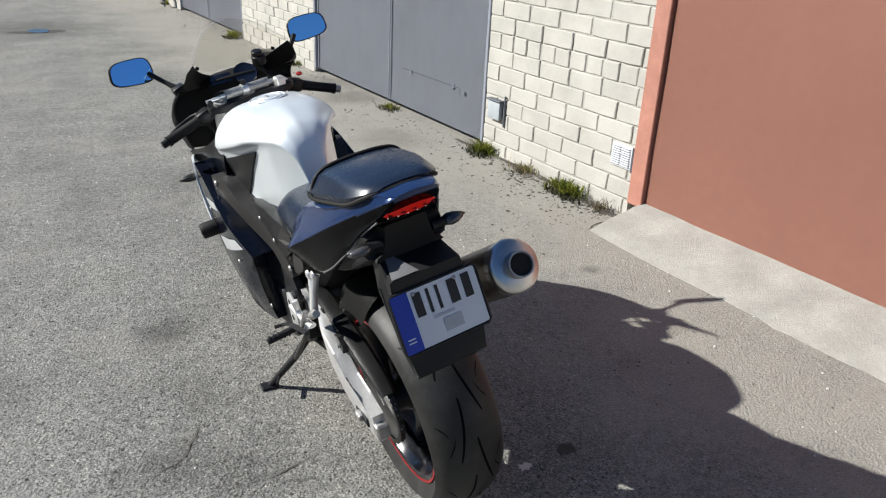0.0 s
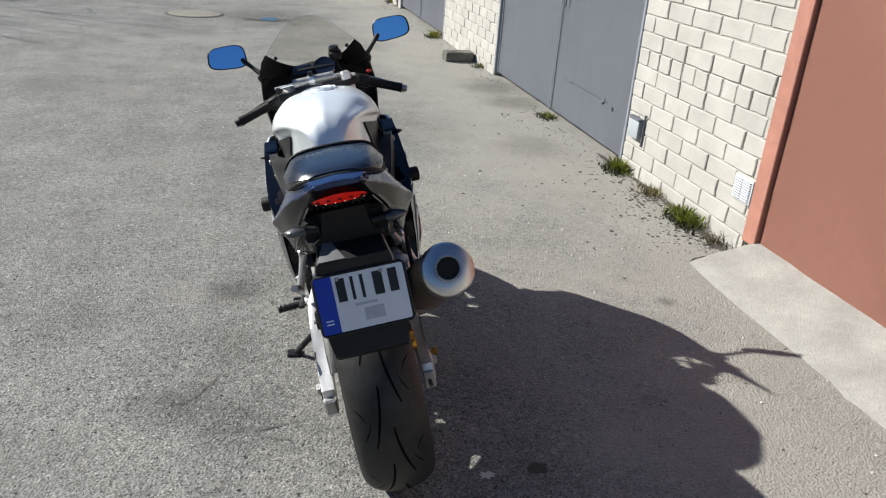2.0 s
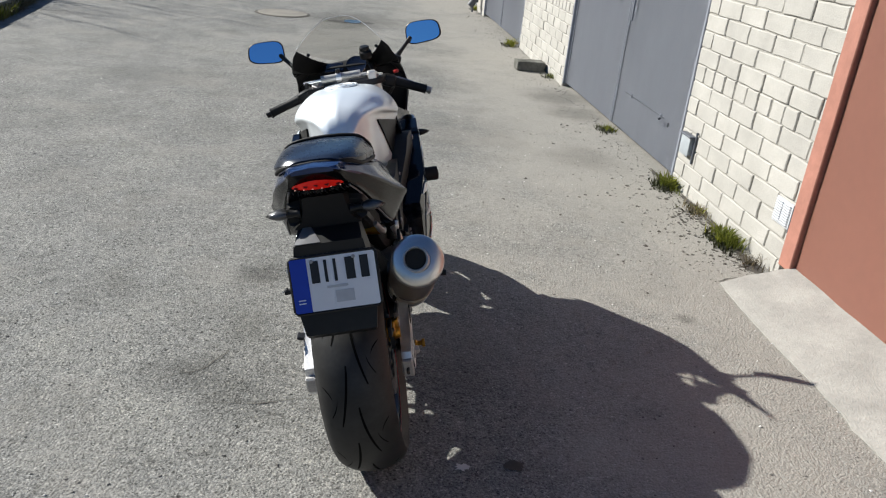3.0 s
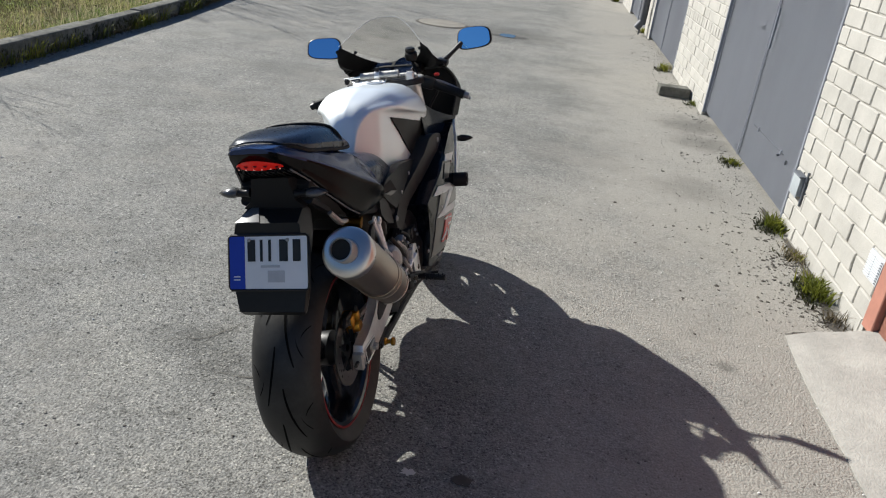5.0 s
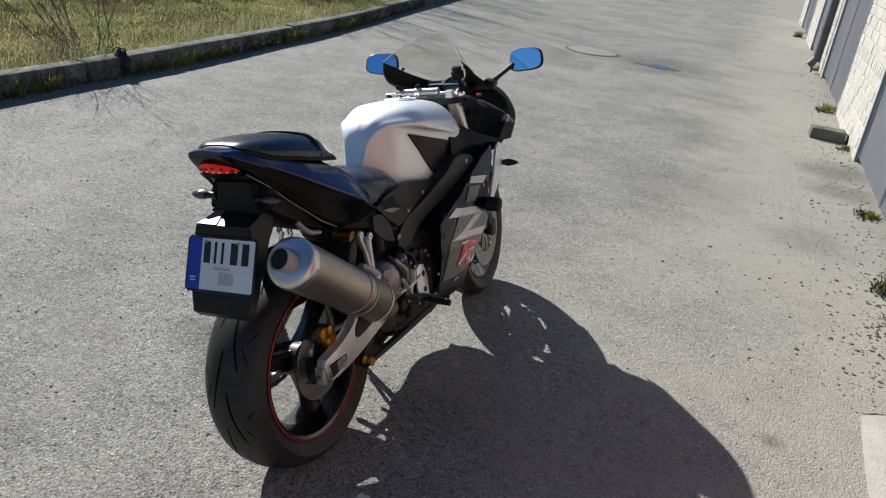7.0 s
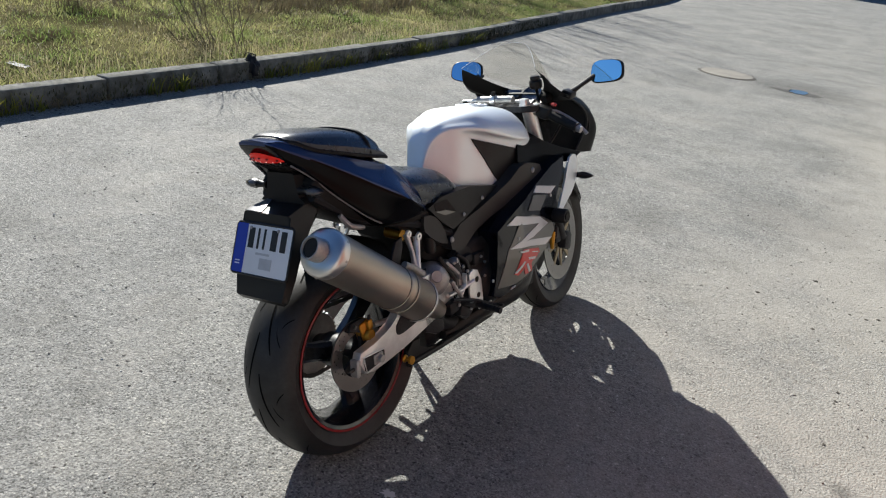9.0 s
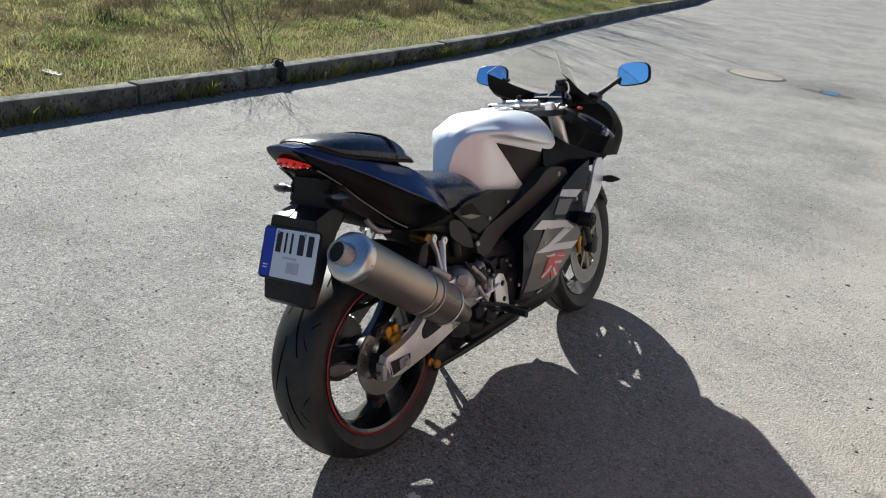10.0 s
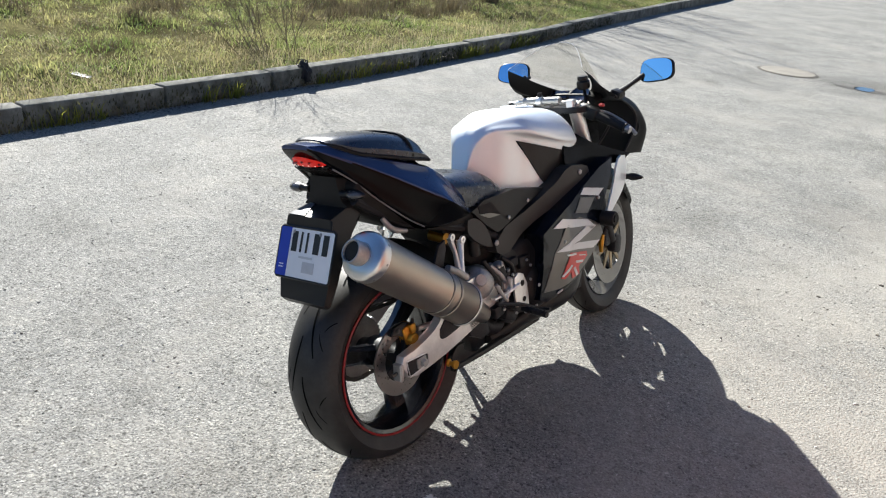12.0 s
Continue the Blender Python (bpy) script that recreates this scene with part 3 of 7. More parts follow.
for i in range(180):
    a = 2 * math.pi * i / 180
    tall = max(0.0, math.cos((a - radians(155)) * 1.5) ** 0.5) if abs(a - radians(155)) < radians(60) else 0.0
    h = 3.4 + 15.0 * tall + 1.0 * noise.noise((math.cos(a) * 4, math.sin(a) * 4, 1)) + 0.8 * noise.noise((math.cos(a) * 22, math.sin(a) * 22, 2)) + rnd.uniform(-0.4, 0.4)
    r = 44 + 3 * noise.noise((math.cos(a) * 9, math.sin(a) * 9, 7))
    ring_in.append([(r * math.cos(a), 8 + r * math.sin(a), -0.2), ((r + 0.8) * math.cos(a), 8 + (r + 0.8) * math.sin(a), h * 0.6), ((r + 2.5) * math.cos(a), 8 + (r + 2.5) * math.sin(a), h), ((r + 5) * math.cos(a), 8 + (r + 5) * math.sin(a), -0.2)])
bm = bmesh.new()
skin(bm, ring_in + ring_in[:1], closed=False)
tagged(part("backdrop", bm, WOODS), "unseen ring of brown woods added round the yard, tallest towards the sun", "woods", kind="structure")

# litter on the verge and a dark bundle on the kerb
bm = bmesh.new()
bmesh.ops.create_grid(bm, x_segments=8, y_segments=6, size=0.5)
for v in bm.verts:
    v.co = (v.co.x * 0.15, v.co.y * 0.06, 0.008 + 0.010 * noise.noise((v.co.x * 4, v.co.y * 4, 1)))
bmesh.ops.solidify(bm, geom=list(bm.faces), thickness=0.003)
o = tagged(part("paper_litter", bm, PAPER), "crumpled pale scrap lying on the turf", "litter")
o.matrix_basis = pose(-3.14, 2.88, turf_z(-3.14, 2.88) + 0.012, 2, 4, 20)
bm = bmesh.new()
bmesh.ops.create_icosphere(bm, subdivisions=4, radius=0.5)
for v in bm.verts:
    n = noise.noise((v.co.x * 5, v.co.y * 5, v.co.z * 5)) * 0.34 + noise.noise((v.co.x * 13, v.co.y * 13, v.co.z * 13)) * 0.16
    v.co *= 1 + n
    v.co = (v.co.x * 0.13, v.co.y * 0.12, v.co.z * 0.20)
o = part("sack", bm, BAG, sharp=60)
handle_bm = bmesh.new()
for i in range(3):
    tube([(-0.05 + 0.03 * i, -0.03, 0.07), (-0.06 + 0.03 * i, -0.01 + 0.02 * i, 0.105), (-0.04 + 0.03 * i, 0.03, 0.11), (-0.03 + 0.02 * i, 0.04, 0.07)], 0.004, 6, smooth=3, bm=handle_bm)
bundle = thing("dark_bundle", "crumpled dark bag hanging over the kerb edge", "bag", pose(-2.69, 4.60, 0.095))
o.parent = bundle
part("handle_loops", handle_bm, BAG, bundle)

# ---- garage wall ----
before_wall = set(scene.objects)
def brick_mesh(i, ln, h, d):
    """A split-faced brick: an uneven front outline, a worn rounded edge, sides running back into the joint."""
    g = random.Random(i)
    out = [(-0.5, -0.5), (-0.2, -0.5), (0.15, -0.5), (0.5, -0.5), (0.5, 0.05), (0.5, 0.5), (0.18, 0.5), (-0.22, 0.5), (-0.5, 0.5), (-0.5, -0.05)]
    edge = [(y * ln + g.uniform(-0.003, 0.003), z * h + g.uniform(-0.0028, 0.0028)) for y, z in out]
    bm = bmesh.new()
    back = [bm.verts.new((d / 2, y, z)) for y, z in edge]
    rim = [bm.verts.new((-d / 2 + 0.004 + g.uniform(0, 0.002), y, z)) for y, z in edge]
    face = [bm.verts.new((-d / 2 + g.uniform(-0.001, 0.001), y * (1 - 0.010 / ln), z * (1 - 0.010 / h))) for y, z in edge]
    n = len(out)
    for a, b in ((back, rim), (rim, face)):
        for k in range(n):
            bm.faces.new((a[k], a[(k + 1) % n], b[(k + 1) % n], b[k]))
    bm.faces.new(face)
    bmesh.ops.recalc_face_normals(bm, faces=bm.faces)
    me = bpy.data.meshes.new("brick")
    bm.to_mesh(me)
    bm.free()
    me.materials.append(BRICK)
    return me


COURSE, LONG, HALF = 0.0992, 0.268, 0.132
LONGS = [brick_mesh(i, LONG - 0.014, COURSE - 0.006, 0.05) for i in range(9)]
SHORTS = [brick_mesh(9 + i, HALF - 0.014, COURSE - 0.006, 0.05) for i in range(7)]
WALL_TOP = 2.28
brick_jobs = []


def wall_run(name, y0, y1, label, far=False):
    """A wall panel of mortar with brick faces standing a little proud of it."""
    bm = block((0.30, y1 - y0, WALL_TOP + 0.3), (WALL + 0.008 + 0.15, (y0 + y1) / 2, WALL_TOP / 2 - 0.15))
    w = tagged(part(name, bm, MORTAR), label, "wall", kind="structure")
    brick_jobs.append((w, y0, y1, far))
    return w


wall_run("wall_1", 2.79, 4.175, "white silicate brick wall between garage doors")
wall_run("wall_2", 7.02, 9.15, "white silicate brick wall between garage doors")
wall_run("wall_3", 11.95, 12.75, "white silicate brick wall between garage doors", True)
wall_run("wall_4", 15.5, 17.4, "white silicate brick wall between garage doors", True)
wall_run("wall_5", 20.2, 22.0, "white silicate brick wall between garage doors", True)
wall_run("wall_6", -1.8, -0.02, "white silicate brick wall between garage doors", True)
wall_run("wall_7", -6.5, -4.6, "white silicate brick wall between garage doors", True)
# lintel and roof edge over the whole row
bm = block((0.34, 34.0, 0.14), (WALL + 0.13, 8, WALL_TOP + 0.07), 0.01)
tagged(part("roof_edge", bm, CONCRETE), "concrete roof edge over the garages", "roof", kind="structure")
bm = block((5.6, 34.0, 0.10), (WALL + 3.1, 8, WALL_TOP + 0.05))
tagged(part("garage_roof", bm, CONCRETE), "flat concrete roof of the garage row", "roof", kind="structure")
bm = block((0.3, 34.0, WALL_TOP + 0.3), (WALL + 5.9, 8, WALL_TOP / 2 - 0.15))
tagged(part("wall_back", bm, MORTAR), "plain back wall of the garage row", "wall", kind="structure")


def garage_door(name, y0, y1, mat, frame_mat, label, seam=None, base=0.03, top=2.02, frame_w=0.028, proud=0.003, handle=False, deep=0.030):
    """A pair of sheet-steel leaves in an angle-iron frame."""
    d = thing(name, label, "garage door", pose(WALL, (y0 + y1) / 2, base), kind="structure")
    w, h = y1 - y0, top - base
    for s, nm in ((-1, "frame_side"), (1, "frame_side")):
        bm = block((0.07 + proud, frame_w, h), (0.035 - proud / 2, s * (w / 2 - frame_w / 2), h / 2), 0.004)
        part(nm, bm, frame_mat, d)
    part("frame_top", block((0.07 + proud, w - 2 * frame_w, frame_w), (0.035 - proud / 2, 0, h - frame_w / 2), 0.004), frame_mat, d)
    part("lintel", block((0.20, w, WALL_TOP - top), (0.11, 0, h + (WALL_TOP - top) / 2)), MORTAR, d)
    inner = w / 2 - frame_w - 0.006
    seam_y = 0.0 if seam is None else seam - (y0 + y1) / 2
    for ya, yb in ((-inner, seam_y - 0.004), (seam_y + 0.004, inner)):
        bm = bmesh.new()
        nx, nz = 14, 22
        g = [[bm.verts.new((deep + 0.0025 * noise.noise((i * 0.5 + ya * 3, j * 0.35, 2)), ya + (yb - ya) * i / nx, 0.012 + (h - frame_w - 0.02) * j / nz)) for i in range(nx + 1)] for j in range(nz + 1)]
        for j in range(nz):
            for i in range(nx):
                bm.faces.new((g[j][i], g[j][i + 1], g[j + 1][i + 1], g[j + 1][i]))
        bmesh.ops.solidify(bm, geom=list(bm.faces), thickness=-0.004)
        leaf = part("door_leaf", bm, mat, d)
        for e in (ya + 0.012, yb - 0.012) if frame_w < 0.05 else ():
            part("edge_strip", block((0.006, 0.014, h - frame_w - 0.03), (deep - 0.008, e, (h - frame_w) / 2), 0.003), mat, leaf)
    # cover strip over the seam
    part("seam_strip", block((0.006, 0.016, h - frame_w - 0.02), (deep - 0.0105, seam_y + 0.010, (h - frame_w) / 2), 0.004), mat, d)
    if handle:
        part("slide_bolt", tube([(0.023, 4.54 - (y0 + y1) / 2, 0.305), (0.023, 5.33 - (y0 + y1) / 2, 0.30)], 0.0026, 8), STEEL_DARK, d, "welded steel slide bolt")
        part("bolt_guide", block((0.010, 0.022, 0.030), (0.023, 4.60 - (y0 + y1) / 2, 0.305), 0.004), mat, d)
        part("bolt_guide", block((0.010, 0.022, 0.030), (0.023, 5.20 - (y0 + y1) / 2, 0.30), 0.004), mat, d)
        part("bolt_knob", tube([(0.0, 4.545 - (y0 + y1) / 2, 0.30), (-0.015, 4.545 - (y0 + y1) / 2, 0.295)], 0.008, 8), STEEL_DARK, d)
        part("upright_bolt", tube([(0.004, 5.44 - (y0 + y1) / 2, 0.82), (0.004, 5.44 - (y0 + y1) / 2, 1.10)], 0.008, 8), mat, d)
        part("lock_tab", block((0.010, 0.015, 0.03), (0.020, 4.45 - (y0 + y1) / 2, 0.28), 0.004), STEEL_DARK, d)
    return d


garage_door("door_1", 4.175, 7.02, STEEL_GREY, STEEL_GREY, "grey-blue painted steel double garage door, closed", seam=5.55, handle=True)
garage_door("door_2", 9.15, 11.95, STEEL_GREY, STEEL_GREY, "grey-blue painted steel double garage door, closed", seam=10.6)
garage_door("door_3", 12.75, 15.5, STEEL_GREY, STEEL_GREY, "grey-blue painted steel double garage door, closed")
garage_door("door_4", 17.4, 20.2, STEEL_GREY, STEEL_GREY, "grey-blue painted steel double garage door, closed")
garage_door("door_5", -0.02, 2.79, RED_PAINT, RED_FRAME, "brick-red painted steel garage door, closed", seam=0.30, base=0.075, frame_w=0.10, proud=0.02, deep=0.006)
garage_door("door_6", -4.6, -1.8, STEEL_GREY, STEEL_GREY, "grey-blue painted steel double garage door, closed")

# sloping concrete apron before the red door
bm = bmesh.new()
nx, ny = 8, 44
g = []
for j in range(ny + 1):
    y = 0.0 + 2.70 * j / ny
    row = []
    for i in range(nx + 1):
        u = i / nx
        x0 = 2.565 + 0.022 * noise.noise((y * 3, 0, 0)) + 0.012 * noise.noise((y * 11, 5, 0)) + 0.02 * max(0, (y - 2.5) / 0.2)
        row.append(bm.verts.new((x0 + (2.95 - x0) * u, y + 0.012 * noise.noise((u * 4, y, 3)), 0.004 + 0.100 * u ** 0.85 + 0.005 * noise.noise((u * 6, y * 5, 9)))))
    g.append(row)
for j in range(ny):
    for i in range(nx):
        bm.faces.new((g[j][i], g[j][i + 1], g[j + 1][i + 1], g[j + 1][i]))
got = bmesh.ops.extrude_face_region(bm, geom=list(bm.faces))
for v in got["geom"]:
    if isinstance(v, bmesh.types.BMVert):
        v.co.z = -0.03
tagged(part("apron", bm, CONCRETE), "pale sloping concrete apron at the red door", "apron", kind="structure")

# wall fittings
box = thing("meter_box", "small pale grey metal box fixed to the brick wall", "box", pose(WALL, 4.03, 0.30))
part("case", block((0.030, 0.12, 0.11), (-0.012, 0, 0), 0.008, seg=2), BOX_PAINT, box)
part("lid", block((0.008, 0.128, 0.115), (-0.030, 0, -0.004), 0.005, seg=2), BOX_PAINT, box)
part("hood", block((0.048, 0.150, 0.010), (-0.022, 0, 0.062), 0.004), STEEL_DARK, box, "dark rain hood")
part("strap", block((0.012, 0.012, 0.20), (-0.006, -0.085, 0), 0.003), STEEL_DARK, box)
vent = thing("vent_grille", "white plastic louvred vent fixed to the brick wall", "vent", pose(WALL, 2.885, 0.305))
part("frame", slab([(-0.075, -0.062), (0.075, -0.062), (0.075, 0.062), (-0.075, 0.062)], 0.012, "x", -0.004, 0.003), PVC, vent)
for i in range(9):
    for s in (-1, 1):
        part("slat", block((0.012, 0.060, 0.006), (-0.014, s * 0.034, -0.048 + i * 0.012), 0.0015, (0, 35, 0)), PVC, vent)
part("wire", tube([(-0.012, -0.088, -0.07), (-0.012, -0.088, 0.05)], 0.006, 6), STEEL_DARK, vent)

# drainpipe between the far doors
pipe = thing("drainpipe", "grey metal drainpipe with a kicked-out foot", "drainpipe", pose(WALL, 12.3, 0))
part("pipe", tube([(-0.10, 0, 2.25), (-0.10, 0, 0.35), (-0.12, 0, 0.20), (-0.18, 0, 0.10)], 0.055, 14, smooth=3), PIPE_PAINT, pipe)
for z in (0.6, 1.3, 2.0):
    part("clamp", tube([(-0.10, 0, z), (-0.10, 0, z + 0.04)], 0.062, 14), STEEL_DARK, pipe)
part("bracket", tube([(-0.10, 0.09, 0.5), (-0.12, 0.09, 0.0)], 0.014, 8), STEEL_DARK, pipe)

# concrete block by the wall
bm = block((0.30, 0.17, 0.10), (0, 0, 0.05), 0.008, seg=2)
bmesh.ops.subdivide_edges(bm, edges=[e for e in bm.edges if e.calc_length() > 0.05], cuts=3, use_grid_fill=True)
for v in bm.verts:
    v.co += Vector(noise.noise_vector(v.co * 22)) * 0.004
o = tagged(part("concrete_block", bm, KERB, sharp=50), "weathered concrete block lying by the wall", "block")
o.matrix_basis = pose(2.745, 7.74, 0.0, 0, 0, 3)

# the whole row stands a little askew to the yard
SKEW = Matrix.Translation((WALL, 3.5, 0)) @ Matrix.Rotation(radians(0.7), 4, "Z") @ Matrix.Translation((-WALL, -3.5, 0))
for ob in scene.objects:
    if ob not in before_wall and not ob.parent:
        ob.matrix_basis = SKEW @ ob.matrix_basis

# manhole cover, puddle, stains
hole = thing("manhole", "pale concrete manhole ring with a worn lid", "manhole", pose(-0.14, 10.47, 0))
part("ring", lathe([(0.37, 0.002), (0.352, 0.008), (0.30, 0.009), (0.30, 0.002)], 40, close=True), DIRT, hole)
part("lid", lathe([(0.0, 0.013), (0.325, 0.012), (0.335, 0.004)], 40), LID, hole)


def patch(name, x, y, rx, ry, mat, label, z=0.003, seed=0, rough=0.35, cat="stain"):
    """A thin flat patch with a ragged outline lying on the asphalt."""
    v, n = [(0, 0, z)], 44
    for i in range(n):
        a = 2 * math.pi * i / n
        r = 1 + rough * noise.noise((math.cos(a) * 1.7 + seed, math.sin(a) * 1.7, seed)) + rough * 0.5 * noise.noise((math.cos(a) * 5, math.sin(a) * 5 + seed, 3))
        v.append((rx * r * math.cos(a), ry * r * math.sin(a), z))
    o = tagged(raw(name, v, [(0, 1 + i, 1 + (i + 1) % n) for i in range(n)], mat), label, cat, kind="structure")
    o.location = (x, y, 0)
    return o


patch("puddle", 0.80, 10.22, 0.12, 0.15, WATER, "small still puddle reflecting the sky", 0.006, 4, 0.25, "puddle")
patch("damp_patch", 0.82, 10.16, 0.30, 0.11, WET, "dark damp patch beside the puddle", 0.003, 11, 0.5)
patch("dark_spot", 1.36, 1.39, 0.030, 0.022, DIRT, "small dark tar spot on the asphalt", 0.003, 6)
patch("pale_scrap", 1.20, 1.38, 0.020, 0.015, PALE_STONE, "small pale paint chip on the asphalt", 0.004, 8, 0.8)

for px, py, rx, ry, k in ((2.87, 3.02, 0.030, 0.17, 1), (2.85, 2.86, 0.035, 0.07, 2), (2.89, 3.42, 0.022, 0.12, 3), (2.89, 3.75, 0.020, 0.15, 5), (2.87, 4.32, 0.018, 0.12, 8)):
    patch("soil_drift", px, py, rx, ry, DIRT, "thin drift of dark soil at the wall foot", 0.002 + 0.0002 * k, k, 0.9)


def crack(points, w):
    """A thin ragged crack drawn as a dark strip lying in the asphalt."""
    line = rise([(x, y, 0.0025) for x, y in points], 6)
    v, f = [], []
    for i, p in enumerate(line):
        n = Vector((noise.noise(p * 30), noise.noise(p * 30 + Vector((5, 5, 5))), 0)) * 0.006
        k2 = w * (0.35 + 0.9 * abs(noise.noise(p * 14))) * math.sin(math.pi * (i + 0.5) / len(line)) ** 0.5
        d = (line[min(i + 1, len(line) - 1)] - line[max(0, i - 1)]).normalized()
        s = Vector((-d.y, d.x, 0)) * k2
        v += [p + n + s, p + n - s]
    for i in range(len(line) - 1):
        f.append((2 * i, 2 * i + 1, 2 * i + 3, 2 * i + 2))
    return tagged(raw("crack", v, f, DIRT), "thin dark crack in the asphalt", "crack", kind="structure")


crack([(0.36, 1.665), (0.45, 1.68), (0.56, 1.675), (0.66, 1.70), (0.75, 1.71)], 0.0022)
crack([(0.24, 1.80), (0.30, 1.84), (0.36, 1.86), (0.42, 1.95), (0.46, 2.02)], 0.003)
crack([(2.85, 2.75), (2.70, 2.76), (2.60, 2.72)], 0.006)

# weeds along the wall foot
for wy, wx, n, h in ((4.09, 2.85, 260, 0.14), (3.27, 2.85, 200, 0.12), (3.16, 2.84, 170, 0.13), (3.64, 2.87, 26, 0.09), (5.42, 2.86, 110, 0.07), (9.25, 2.75, 150, 0.16), (7.42, 2.86, 70, 0.09), (17.6, 2.6, 220, 0.22), (12.7, 2.8, 100, 0.15)):
    sp = []
    for _ in range(n):
        sp.append((min(WALL - 0.01, wx + 0.01 + rnd.gauss(0, 0.024)), wy + rnd.gauss(0, 0.036), 0))
    blades("weeds", sp, WEED, "tuft of yellow-green weeds at the wall foot", h * 0.15, h * 0.66, 0.0048, 1.5, cat="weeds")
    root = [(min(WALL - 0.01, wx - 0.035 + rnd.gauss(0, 0.03)), wy - 0.02 + rnd.gauss(0, 0.06), 0) for _ in range(int(n * 0.7))]
    blades("dead_leaves", root, MOSS, "dead dark leaves matted at the foot of the weeds", 0.008, 0.035, 0.006, 2.4, cat="weeds")
sp = [(min(WALL - 0.01, 2.87 + rnd.gauss(0, 0.03)), rnd.choice((3.68, 3.62, 3.30, 2.92, 4.15, 9.4)) + rnd.gauss(0, 0.035), 0) for _ in range(420)]
blades("dry_weeds", sp, DEAD, "dry brown grass at the wall foot", 0.015, 0.07, 0.0025, 1.8, cat="weeds")


def chips(name, spots, mat, label, low, high, flat=0.6):
    """Loose angular stones, one small five-sided lump each."""
    v, f = [], []
    for x, y, z in spots:
        s = low * (high / low) ** (rnd.random() ** 2.2)
        a = rnd.uniform(0, 6.28)
        n = len(v)
        for i in range(5):
            r = s * rnd.uniform(0.7, 1.2)
            v.append((x + r * math.cos(a + i * 1.2566), y + r * math.sin(a + i * 1.2566), z - 0.001))
        for i in range(5):
            r = s * rnd.uniform(0.35, 0.75)
            v.append((x + r * math.cos(a + i * 1.2566), y + r * math.sin(a + i * 1.2566), z + s * flat * rnd.uniform(0.6, 1.2)))
        for i in range(5):
            j = (i + 1) % 5
            f.append((n + i, n + j, n + 5 + j, n + 5 + i))
        f.append((n + 5, n + 6, n + 7, n + 8, n + 9))
    return tagged(raw(name, v, f, mat), label, "gravel", kind="stuff")


spots = [(rnd.uniform(-2.4, 2.85), rnd.uniform(-0.2, 7.5), 0) for _ in range(9000)]
chips("loose_gravel", spots, STONE, "scattered small loose stones on the asphalt", 0.0018, 0.007)
spots = [(rnd.uniform(-2.4, 2.6), rnd.uniform(-0.2, 6), 0) for _ in range(1800)]
chips("pale_gravel", spots, PALE_STONE, "scattered pale stone chips on the asphalt", 0.0018, 0.007)
spots = [(WALL - 0.02 - abs(rnd.gauss(0, 0.22)), rnd.uniform(2.7, 13), 0) for _ in range(2600)]
chips("wall_grit", spots, STONE, "grit and crumbs gathered along the wall", 0.002, 0.012)
spots = [(WALL - 0.03 - abs(rnd.gauss(0, 0.28)), 3.35 + rnd.gauss(0, 0.45), 0) for _ in range(200)]
spots += [(WALL - 0.04 - abs(rnd.gauss(0, 0.10)), rnd.choice((2.92, 2.86, 3.52, 3.62, 3.3)) + rnd.gauss(0, 0.07), 0) for _ in range(320)]
spots += [(rnd.uniform(-2.3, 2.6), rnd.uniform(1.5, 8), 0) for _ in range(70)]
chips("dark_crumbs", spots, DIRT, "dark crumbs of soil and dead leaves", 0.002, 0.011, 0.4)
spots = [(WALL - 0.06 - abs(rnd.gauss(0, 0.26)), 3.15 + rnd.gauss(0, 0.42), 0) for _ in range(120)]
spots += [(WALL - 0.06 - abs(rnd.gauss(0, 0.08)), rnd.choice((3.02, 3.50, 3.62, 2.90)) + rnd.gauss(0, 0.05), 0) for _ in range(110)]
spots += [(rnd.uniform(1.6, 2.8), rnd.uniform(2.8, 5.5), 0) for _ in range(40)]
chips("leaf_litter", [p for p in spots if p[1] > 2.82], DIRT, "dark scraps of dead leaves and soil near the wall", 0.005, 0.017, 0.3)
spots = []
for _ in range(1500):
    yy = rnd.uniform(0.8, 12)
    spots.append((kerb_x(yy) + abs(rnd.gauss(0.02, 0.05)), yy, 0))
chips("kerb_litter", spots, DIRT, "soil crumbs and dead leaves along the kerb foot", 0.003, 0.014, 0.4)


# ---- motorcycle ----
# Built upright: x to its right, y forward, z up, the rear wheel standing on the origin; then leant on its side stand.
bike = thing("motorcycle", "silver and black sports motorcycle leaning on its side stand", "motorcycle", pose(0.964, 1.485, 0, 0, -12.5, -2.2))
REAR, FRONT = Vector((0, 0.0, 0.305)), Vector((0, 1.315, 0.296))
STEER = pose(0, 1.10, 0.60) @ Matrix.Rotation(radians(5), 4, Vector((0, -0.41, 0.91))) @ pose(0, -1.10, -0.60)


def spoke_bm(r0, r1, w0, w1, t):
    """One hollow-looking cast spoke from hub to rim, in the wheel's plane (axle along z)."""
    return skin_spoke([(r0, w0, t), ((r0 + r1) * 0.45, w1 * 0.8, t * 0.75), (r1, w1, t * 0.9)])


def skin_spoke(st):
    bm = bmesh.new()
    rings = []
    for r, w, t in st:
        rings.append([(r, -w, -t * 0.5), (r, -w * 0.6, -t), (r, w * 0.6, -t), (r, w, -t * 0.5), (r, w, t * 0.5), (r, w * 0.6, t), (r, -w * 0.6, t), (r, -w, t * 0.5)])
    skin(bm, rings)
    return bm


